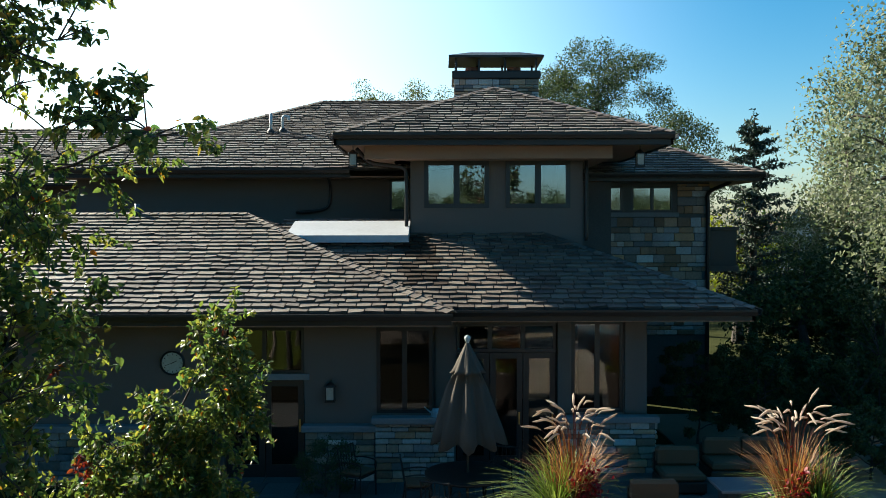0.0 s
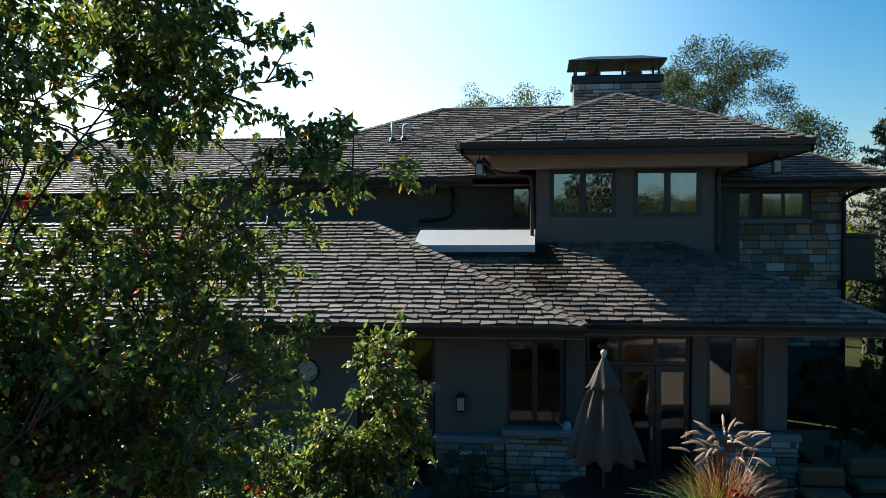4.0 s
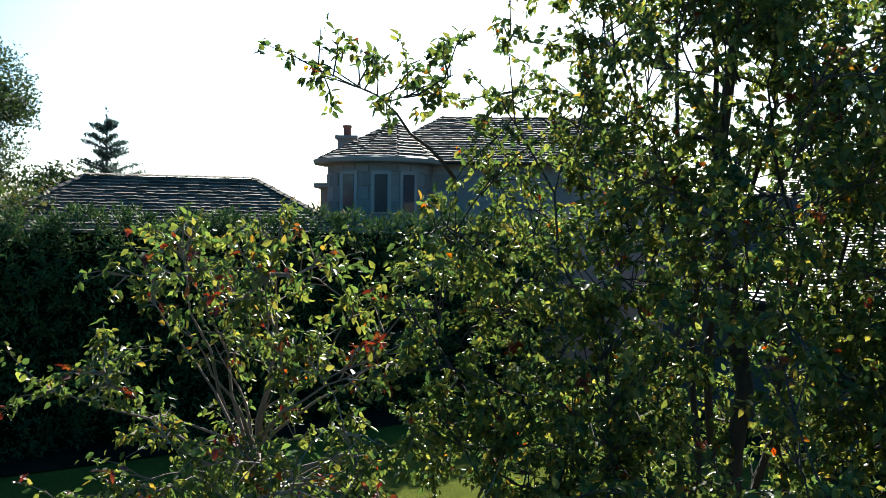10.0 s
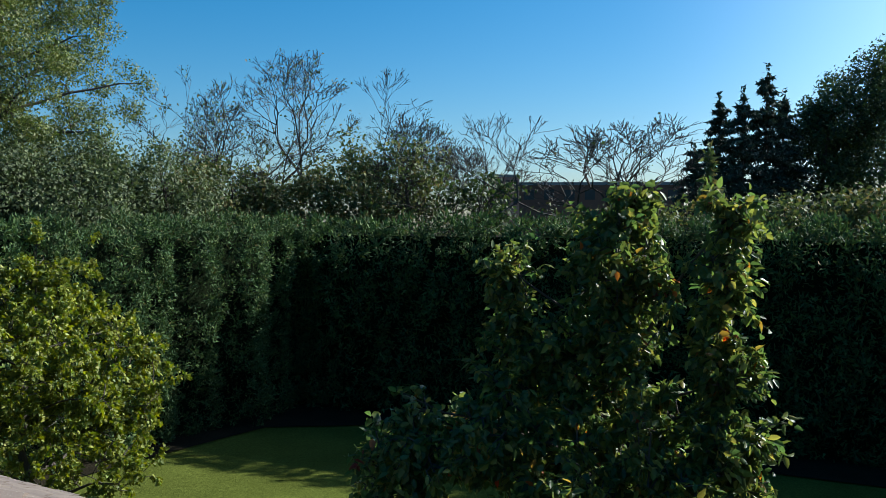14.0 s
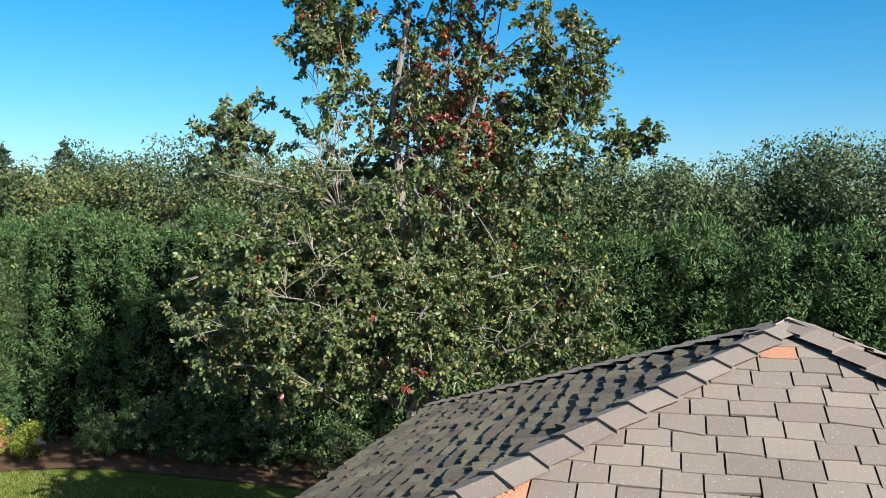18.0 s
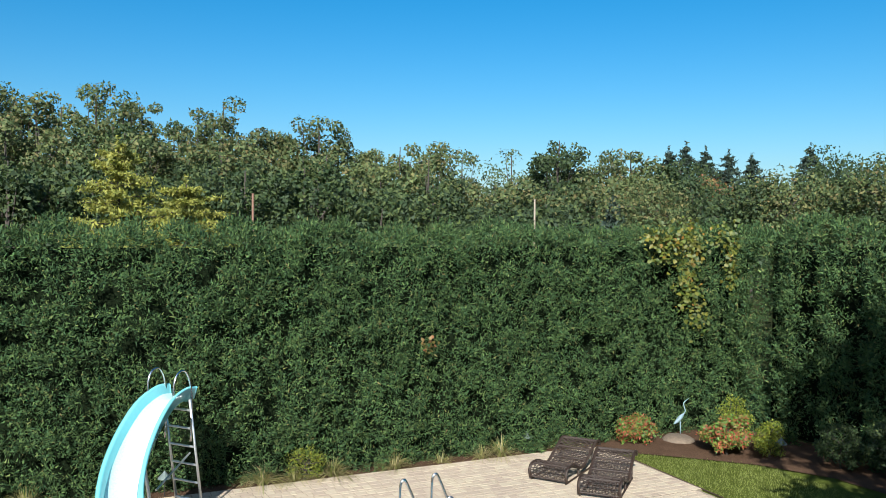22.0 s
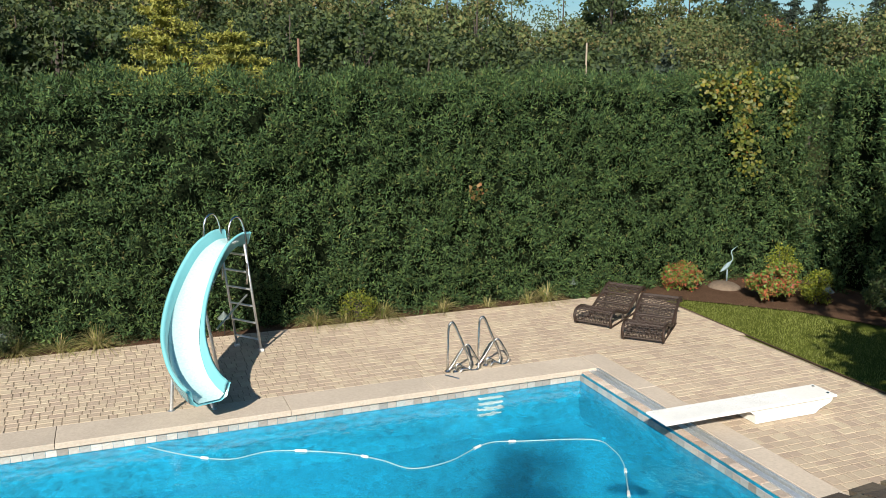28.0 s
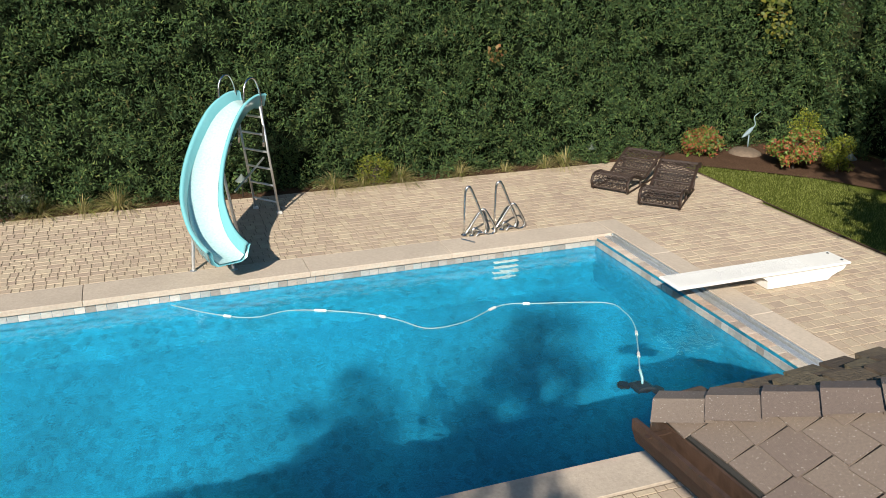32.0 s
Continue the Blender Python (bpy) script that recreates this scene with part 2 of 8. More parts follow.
PEAR_LEAF = mat("pear_leaf", (0.06, 0.12, 0.02), 0.42, island=0.38, through_light=0.48, bump=0, big=(1.2, 0.15), fine=(30, 0.1), spec=0.42,
                stops=[(0.0, (0.06, 0.115, 0.036)), (0.5, (0.13, 0.18, 0.045)), (0.85, (0.225, 0.245, 0.055)), (0.96, (0.31, 0.28, 0.065)), (0.99, (0.36, 0.22, 0.05)), (1.0, (0.5, 0.07, 0.03))])
OLD_LEAF = mat("dull_pear_leaf", (0.1, 0.13, 0.04), 0.45, island=0.4, through_light=0.2, bump=0, big=(1.2, 0.15), fine=(30, 0.1), spec=0.32,
               stops=[(0.0, (0.05, 0.088, 0.032)), (0.5, (0.1, 0.132, 0.045)), (0.85, (0.165, 0.18, 0.06)), (0.97, (0.25, 0.2, 0.06)), (1.0, (0.3, 0.14, 0.05))])
PEAR_LEAF_RED = mat("red_pear_leaf", (0.3, 0.04, 0.02), 0.45, island=0.35, through_light=0.35, bump=0,
                    stops=[(0.0, (0.16, 0.025, 0.02)), (0.6, (0.24, 0.05, 0.03)), (1.0, (0.28, 0.11, 0.04))])
HEDGE_LEAF = mat("arborvitae_spray", (0.04, 0.09, 0.03), 0.75, island=0.38, through_light=0.15, bump=0, big=(0.8, 0.2), fine=(8, 0.15), spec=0.2,
                 stops=[(0.0, (0.033, 0.074, 0.03)), (0.5, (0.072, 0.13, 0.045)), (0.85, (0.112, 0.178, 0.054)), (0.97, (0.15, 0.185, 0.058)), (1.0, (0.18, 0.14, 0.055))])
# coloured almost black to paint the shade deep inside a hedge
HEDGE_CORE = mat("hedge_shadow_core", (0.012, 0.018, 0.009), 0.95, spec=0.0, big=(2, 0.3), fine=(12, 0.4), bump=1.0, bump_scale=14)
LIME_LEAF = mat("lime_green_leaf", (0.17, 0.25, 0.02), 0.6, island=0.35, through_light=0.35, bump=0,
                stops=[(0.0, (0.11, 0.17, 0.02)), (0.5, (0.21, 0.25, 0.02)), (1.0, (0.31, 0.31, 0.03))])
OLIVE_LEAF = mat("olive_autumn_leaf", (0.12, 0.13, 0.035), 0.75, island=0.22, through_light=0.25, bump=0, big=(0.12, 0.3),
                 stops=[(0.0, (0.055, 0.092, 0.03)), (0.4, (0.10, 0.138, 0.04)), (0.75, (0.15, 0.168, 0.05)), (1.0, (0.2, 0.155, 0.058))])
DARK_LEAF = mat("dark_green_leaf", (0.04, 0.07, 0.02), 0.75, island=0.22, through_light=0.25, bump=0, big=(0.15, 0.3),
                stops=[(0.0, (0.025, 0.05, 0.016)), (0.6, (0.05, 0.085, 0.022)), (1.0, (0.10, 0.13, 0.03))])
POPLAR_LEAF = mat("pale_poplar_leaf", (0.2, 0.23, 0.11), 0.6, island=0.25, through_light=0.5, bump=0, big=(0.4, 0.2),
                  stops=[(0.0, (0.1, 0.13, 0.065)), (0.6, (0.17, 0.2, 0.11)), (1.0, (0.27, 0.28, 0.18))])
SILVER_LEAF = mat("silvery_leaf", (0.12, 0.15, 0.07), 0.75, island=0.22, through_light=0.25, bump=0, big=(0.15, 0.25),
                  stops=[(0.0, (0.045, 0.075, 0.025)), (0.5, (0.09, 0.125, 0.045)), (1.0, (0.13, 0.16, 0.065))])
NEEDLE = mat("dark_spruce_needle", (0.025, 0.05, 0.03), 0.75, island=0.4, through_light=0.1, bump=0,
             stops=[(0.0, (0.015, 0.034, 0.022)), (1.0, (0.045, 0.075, 0.045))])
# needle colour lightened to teal, with the bright haze painted into it
HAZE_NEEDLE = mat("haze_blue_green_needle", (0.06, 0.1, 0.08), 0.7, island=0.3, through_light=0.3, bump=0,
                  stops=[(0.0, (0.05, 0.085, 0.07)), (1.0, (0.11, 0.16, 0.13))])
GOLD_NEEDLE = mat("golden_larch_needle", (0.2, 0.2, 0.05), 0.7, island=0.3, through_light=0.25, bump=0,
                  stops=[(0.0, (0.17, 0.2, 0.03)), (1.0, (0.4, 0.38, 0.07))])
YELLOW_LEAF = mat("yellow_vine_leaf", (0.3, 0.27, 0.04), 0.6, island=0.3, through_light=0.2, bump=0,
                  stops=[(0.0, (0.06, 0.1, 0.012)), (0.6, (0.14, 0.155, 0.014)), (0.93, (0.21, 0.18, 0.018)), (1.0, (0.3, 0.14, 0.02))])
RUSSET_LEAF = mat("russet_shrub_leaf", (0.24, 0.13, 0.05), 0.6, island=0.3, through_light=0.25, bump=0,
                  stops=[(0.0, (0.14, 0.14, 0.03)), (0.5, (0.26, 0.16, 0.05)), (1.0, (0.32, 0.10, 0.06))])


# ---- mesh building ----
class Shape:
    """Collects boxes, tubes and quads, and becomes one mesh."""
    def __init__(self):
        self.v, self.f = [], []

    def add(self, verts, faces):
        n = len(self.v)
        self.v.extend([tuple(p) for p in verts])
        self.f.extend([tuple(i + n for i in f) for f in faces])
        return self

    def box(self, x0, x1, y0, y1, z0, z1, m=None, bevel=0.0):
        if bevel:
            b = min(bevel, (x1 - x0) * 0.4, (y1 - y0) * 0.4, (z1 - z0) * 0.4)
            ring = lambda i, z: [(x0 + i, y0 + i, z), (x1 - i, y0 + i, z), (x1 - i, y1 - i, z), (x0 + i, y1 - i, z)]
            v = ring(b, z0) + ring(0, z0 + b) + ring(0, z1 - b) + ring(b, z1)
            f = [(3, 2, 1, 0), (12, 13, 14, 15)]
            for k in range(3):
                for i in range(4):
                    j = (i + 1) % 4
                    f.append((k * 4 + i, k * 4 + j, k * 4 + 4 + j, k * 4 + 4 + i))
        else:
            v = [(x0, y0, z0), (x1, y0, z0), (x1, y1, z0), (x0, y1, z0), (x0, y0, z1), (x1, y0, z1), (x1, y1, z1), (x0, y1, z1)]
            f = [(3, 2, 1, 0), (4, 5, 6, 7), (0, 1, 5, 4), (1, 2, 6, 5), (2, 3, 7, 6), (3, 0, 4, 7)]
        if m is not None:
            v = [m @ Vector(p) for p in v]
        return self.add(v, f)

    def tube(self, pts, radii, sides=8, cap=True):
        pts = [Vector(p) for p in pts]
        if not isinstance(radii, (list, tuple)):
            radii = [radii] * len(pts)
        v, f = [], []
        prev = None
        for i, p in enumerate(pts):
            d = (pts[min(i + 1, len(pts) - 1)] - pts[max(i - 1, 0)])
            d = d.normalized() if d.length > 1e-9 else Vector((0, 0, 1))
            if prev is None:
                a = d.cross(Vector((0, 0, 1)) if abs(d.z) < 0.9 else Vector((1, 0, 0))).normalized()
            else:
                a = (prev - d * prev.dot(d))
                a = a.normalized() if a.length > 1e-6 else d.orthogonal().normalized()
            prev = a
            b = d.cross(a)
            for k in range(sides):
                t = 2 * math.pi * k / sides
                v.append(p + (a * math.cos(t) + b * math.sin(t)) * radii[i])
        for i in range(len(pts) - 1):
            for k in range(sides):
                j = (k + 1) % sides
                f.append((i * sides + k, i * sides + j, (i + 1) * sides + j, (i + 1) * sides + k))
        if cap:
            f.append(tuple(range(sides - 1, -1, -1)))
            f.append(tuple((len(pts) - 1) * sides + k for k in range(sides)))
        return self.add(v, f)

    def lathe(self, profile, at=(0, 0, 0), sides=20):
        """profile: (radius, height) from bottom to top."""
        v, f = [], []
        for r, z in profile:
            for k in range(sides):
                t = 2 * math.pi * k / sides
                v.append((at[0] + r * math.cos(t), at[1] + r * math.sin(t), at[2] + z))
        for i in range(len(profile) - 1):
            for k in range(sides):
                j = (k + 1) % sides
                f.append((i * sides + k, i * sides + j, (i + 1) * sides + j, (i + 1) * sides + k))
        f.append(tuple(range(sides - 1, -1, -1)))
        f.append(tuple((len(profile) - 1) * sides + k for k in range(sides)))
        return self.add(v, f)

    def mesh(self, name, material, smooth=False):
        me = bpy.data.meshes.new(name)
        me.from_pydata(self.v, [], self.f)
        if smooth:
            me.shade_smooth()
        me.materials.append(material)
        return me


def part(name, shape, material, parent=None, label="", smooth=False):
    """One mesh object, under a thing or part, or on its own."""
    ob = new(name, shape.mesh(name, material, smooth))
    if parent is not None:
        ob.parent = parent
        ob.matrix_parent_inverse = parent.matrix_basis.inverted()
    if label:
        ob["label"] = label
    return ob


def piece(name, mesh, parent, m=None):
    """An object of its own on a shared mesh."""
    ob = new(name, mesh)
    ob.parent = parent
    ob.matrix_parent_inverse = parent.matrix_basis.inverted()
    if m is not None:
        ob.matrix_basis = m
    return ob


def thing(name, label, category, at=(0, 0, 0), group="", kind=""):
    e = new(name)
    e.empty_display_size = 0.2
    e.matrix_basis = Matrix.Translation(at)
    return tagged(e, label, category, group, kind)


def quads_mesh(name, verts, faces, material):
    """A mesh from arrays: verts (n, 3), faces (m, k)."""
    me = bpy.data.meshes.new(name)
    n, (m, k) = len(verts), faces.shape
    me.vertices.add(n)
    me.vertices.foreach_set("co", np.ascontiguousarray(verts, dtype=np.float32).ravel())
    me.loops.add(m * k)
    me.loops.foreach_set("vertex_index", np.ascontiguousarray(faces, dtype=np.int32).ravel())
    me.polygons.add(m)
    me.polygons.foreach_set("loop_start", np.arange(0, m * k, k, dtype=np.int32))
    me.update(calc_edges=True)
    me.validate()
    me.materials.append(material)
    return me


def leaf_mesh(name, at, size, rng, material, out=None, droop=0.35, wide=0.55, fine=True, lean=None, follow=0.0):
    """Many leaves: at (n, 3), size (n,), out: outward normals to lean towards. fine: folded blades of two quads; None: single wedges, for sprays and far crowns."""
    n = len(at)
    d = rng.normal(size=(n, 3))
    d[:, 2] -= droop
    if lean is not None:
        d += lean
    d /= np.linalg.norm(d, axis=1, keepdims=True) + 1e-9
    up = rng.normal(size=(n, 3)) * 0.7 + np.array([0, 0, 0.6])
    if out is not None:
        up += out * follow
    s = np.cross(d, up)
    s /= np.linalg.norm(s, axis=1, keepdims=True) + 1e-9
    nn = np.cross(s, d)
    L = size[:, None]
    W = L * wide * 0.5
    if fine is None:
        cols = [at - s * W, at + s * W, at + d * L]
        v = np.stack(cols, 1).reshape(-1, 3)
        f = np.arange(n)[:, None] * 3 + np.array([[0, 1, 2]])
    elif fine:
        cols = [at, at + d * L * 0.3 + s * W + nn * L * 0.10, at + d * L * 0.7 + s * W * 0.72 + nn * L * 0.06, at + d * L - nn * L * 0.08,
                at + d * L * 0.7 - s * W * 0.72 + nn * L * 0.06, at + d * L * 0.3 - s * W + nn * L * 0.10]
        v = np.stack(cols, 1).reshape(-1, 3)
        b = np.arange(n)[:, None] * 6
        f = np.concatenate([b + np.array([[0, 1, 2, 3]]), b + np.array([[0, 3, 4, 5]])])
    else:
        cols = [at, at + d * L * 0.45 + s * W + nn * L * 0.08, at + d * L, at + d * L * 0.45 - s * W + nn * L * 0.08]
        v = np.stack(cols, 1).reshape(-1, 3)
        b = np.arange(n)[:, None] * 4
        f = np.concatenate([b + np.array([[0, 1, 2]]), b + np.array([[0, 2, 3]])])
    return quads_mesh(name, v, f, material)


def tree(name, label, category, base, anchors, trunk_r, trunk_top, rng, leaf, n_leaves, leaf_size, spread_r, limbs=9, bark=None,
         second=None, fork_at=0.25, group="", fine=True, wide=0.55, twigs=True, droop=0.35, shoots=0, leaders=(), hot_zone=None):
    """A tree: tapered trunk, limbs that reach for the anchors, and leaves in clumps round them.
    anchors (n, 3) are places in the crown, from base; second: (material, share) for clumps of another colour."""
    bark = bark or BARK
    root = thing(name, label, category, base, group)
    B = Vector(base)
    anchors = np.asarray(anchors, float)
    wood = Shape()
    top = Vector(trunk_top)
    wob = [Vector((rng.normal() * 0.04 * top.z, rng.normal() * 0.04 * top.z, 0)) * (0.5 if 0 < i < 6 else 0) for i in range(7)]
    axis = [top * (i / 6) + wob[i] for i in range(7)]
    wood.tube([B + p for p in axis], [trunk_r * (1.25 if i == 0 else 1 - 0.78 * i / 6) for i in range(7)], 10)
    pts, rad = [], []
    for j in range(25):
        f = fork_at + (1 - fork_at) * j / 24
        i = min(5, int(f * 6))
        pts.append(np.array(axis[i].lerp(axis[i + 1], f * 6 - i)))
        rad.append(trunk_r * (0.85 - 0.6 * f))
    for tip in leaders:
        tip = Vector(tip)
        side = Vector((tip.x, tip.y, 0)) - Vector((top.x, top.y, 0)) * 0.3
        f = rng.uniform(fork_at * 0.9, fork_at + 0.16)
        i = min(5, int(f * 6))
        s = axis[i].lerp(axis[i + 1], f * 6 - i)
        path = []
        for j in range(10):
            t = j / 9
            path.append(Vector((s.x + side.x * t ** 0.75, s.y + side.y * t ** 0.75, s.z + (tip.z - s.z) * t)) + Vector((rng.normal(), rng.normal(), 0)) * 0.085 * (0 < j < 9))
        r0 = trunk_r * rng.uniform(0.26, 0.4)
        wood.tube([B + p for p in path], [r0 * (1 - 0.85 * j / 9) for j in range(10)], 8, cap=False)
        for j in range(2, 10):
            pts.append(np.array(path[j])); rad.append(r0 * (1 - 0.85 * j / 9))
    stem_points = len(pts)
    far = sorted(range(len(anchors)), key=lambda i: -np.linalg.norm(anchors[i] - np.array(top) * 0.6) + rng.normal() * 0.4)
    chosen = []
    for i in far:
        if len(chosen) < limbs and all(np.linalg.norm(anchors[i] - anchors[j]) > 0.22 * np.ptp(anchors, axis=0).max() for j in chosen):
            chosen.append(i)
    held = [None] * len(anchors)
    def limb(start, end, r0, r1, sides, k=6):
        s, e = Vector(start), Vector(end)
        span = (e - s).length
        mid = s.lerp(e, 0.45) + Vector((rng.normal(), rng.normal(), 0)) * 0.06 * span + Vector((0, 0, 0.10 * span))
        path = []
        for j in range(k + 1):
            t = j / k
            path.append(s * (1 - t) ** 2 + mid * 2 * t * (1 - t) + e * t * t + Vector((rng.normal(), rng.normal(), rng.normal())) * 0.012 * span * (0 < j < k))
        wood.tube([B + p for p in path], [r0 + (r1 - r0) * j / k for j in range(k + 1)], sides, cap=False)
        return path
    for i in chosen:
        a = anchors[i]
        cost = [np.linalg.norm(a - p) + 1.2 * max(0, p[2] - a[2] + 0.25 * np.linalg.norm(a[:2] - p[:2])) for p in pts[:stem_points]]
        k = int(np.argmin(np.array(cost) * rng.uniform(0.75, 1.3, len(cost))))
        r0 = max(rad[k] * 0.55, 0.016)
        path = limb(pts[k], a, r0, r0 * 0.25, 7)
        held[i] = path[-2]
        for j, p in enumerate(path[1:], 1):
            pts.append(np.array(p)); rad.append(r0 * (1 - 0.75 * j / 6))
            pts.append(np.array(p.lerp(path[j - 1], 0.5))); rad.append(r0 * (1 - 0.75 * (j - 0.5) / 6))
    rest = [i for i in range(len(anchors)) if i not in chosen]
    cloud, rr, used = np.zeros((len(pts) + 4 * len(rest), 3)), np.zeros(len(pts) + 4 * len(rest)), len(pts)
    cloud[:used], rr[:used] = np.array(pts), np.array(rad)
    reach = [np.linalg.norm(cloud[:used] - anchors[i], axis=1).min() for i in rest]
    for i in (rest[k] for k in np.argsort(reach)):
        a = anchors[i]
        cost = np.linalg.norm(cloud[:used] - a, axis=1) + 0.6 * np.maximum(0, cloud[:used, 2] - a[2])
        k = int(np.argmin(cost * rng.uniform(0.85, 1.25, used)))
        r0 = max(min(rr[k] * 0.7, trunk_r * 0.3), 0.006)
        path = limb(cloud[k], a, r0, max(r0 * 0.4, 0.004), 5 if twigs else 4, 4)
        held[i] = path[1]
        for q in path[1:]:
            cloud[used], rr[used] = np.array(q), r0 * 0.7
            used += 1
    hubs, hub_way, hub_of = [], [], []
    for i, a in enumerate(anchors if shoots else ()):
        a, back = Vector(a), held[i]
        way = (a - back).normalized()
        for k in range(shoots):
            tip = a + Vector(rng.normal(size=3).clip(-1.6, 1.6)) * spread_r * 0.7 + way * spread_r * 0.5
            start = back.lerp(a, rng.uniform(0.4, 1.0))
            mid = start.lerp(tip, 0.55) + Vector(rng.normal(size=3)) * 0.12 * spread_r + Vector((0, 0, 0.15 * spread_r))
            wood.tube([B + start, B + mid, B + tip], [0.0065, 0.0045, 0.002], 3, cap=False)
            t_way = (tip - mid).normalized()
            for p in (tip, mid.lerp(tip, 0.5), mid):
                hubs.append(p); hub_way.append(t_way); hub_of.append(i)
    hubs, hub_way, hub_of = np.array(hubs), np.array(hub_way), np.array(hub_of)
    part("trunk", wood, bark, root)
    if n_leaves:
        groups = [(leaf, np.arange(len(anchors)), "crown")]
        if second:
            pick = rng.random(len(anchors)) < (second[1] if not shoots else 0.0)
            groups = [(leaf, np.where(~pick)[0], "crown"), (second[0], np.where(pick)[0], "autumn_leaves")]
            red = rng.random(len(hubs)) < second[1] * 0.5
            hot = rng.random(len(anchors)) < second[1]
            if shoots:
                red |= hot[hub_of] & (rng.random(len(hubs)) < 0.25)
                if hot_zone:
                    near = np.linalg.norm((hubs + np.array(base) - np.array(hot_zone[0])) / np.array(hot_zone[1]), axis=1)
                    red |= (near < 1) & (rng.random(len(hubs)) < hot_zone[2])
                groups = [(leaf, ~red, "crown"), (second[0], red, "autumn_leaves")]
        elif shoots:
            groups = [(leaf, np.ones(len(hubs), bool), "crown")]
        for material, idx, part_name in groups:
            if not len(idx):
                continue
            n = int(n_leaves * (idx.sum() / len(hubs) if shoots else len(idx) / len(anchors)))
            if not n:
                continue
            size = leaf_size * (0.6 + 0.7 * rng.random(n))
            if shoots:
                pick_hub = rng.choice(np.where(idx)[0], n)
                at = hubs[pick_hub] + rng.normal(size=(n, 3)) * 0.022
                lean = hub_way[pick_hub] * 0.6
            else:
                c = anchors[rng.choice(idx, n)]
                way = rng.normal(size=(n, 3))
                way /= np.linalg.norm(way, axis=1, keepdims=True)
                at = c + way * np.array([1, 1, 0.8]) * spread_r * rng.uniform(0.5, 1.2, (n, 1))
                lean = None
            me = leaf_mesh(part_name, at + np.array(base), size, rng, material, fine=fine, wide=wide, droop=0.75 if shoots else droop, lean=lean,
                           out=None if shoots else way, follow=0.0 if shoots else 1.3)
            ob = new(part_name, me)
            ob.parent = root
            ob.matrix_parent_inverse = root.matrix_basis.inverted()
    return root


def crown_points(n, rng, center, radii, shell=0.5, low=-1.0):
    """n places in an ellipsoid, more of them towards its surface."""
    out = []
    while len(out) < n:
        p = rng.normal(size=3)
        p /= np.linalg.norm(p)
        if p[2] < low:
            continue
        r = (shell + (1 - shell) * rng.random()) if rng.random() < 0.75 else rng.random() ** 0.5
        r *= 1 + 0.18 * noise.noise(Vector(p * 2.3 + np.array(center)))
        out.append(np.array(center) + p * r * np.array(radii))
    return np.array(out)


def lattice_noise(p, seed=0):
    """Smooth value noise, -1 to 1, for places (n, 3)."""
    i = np.floor(p).astype(np.int64)
    f = p - i
    f = f * f * (3 - 2 * f)
    total = np.zeros(len(p))
    for dx in (0, 1):
        for dy in (0, 1):
            for dz in (0, 1):
                h = (i[:, 0] + dx) * 374761393 + (i[:, 1] + dy) * 668265263 + (i[:, 2] + dz) * 2147483647 + seed * 97531
                h = (h ^ (h >> 13)) * 1274126177
                v = ((h ^ (h >> 16)) & 0xFFFF) / 32767.5 - 1
                total += v * (f[:, 0] if dx else 1 - f[:, 0]) * (f[:, 1] if dy else 1 - f[:, 1]) * (f[:, 2] if dz else 1 - f[:, 2])
    return total


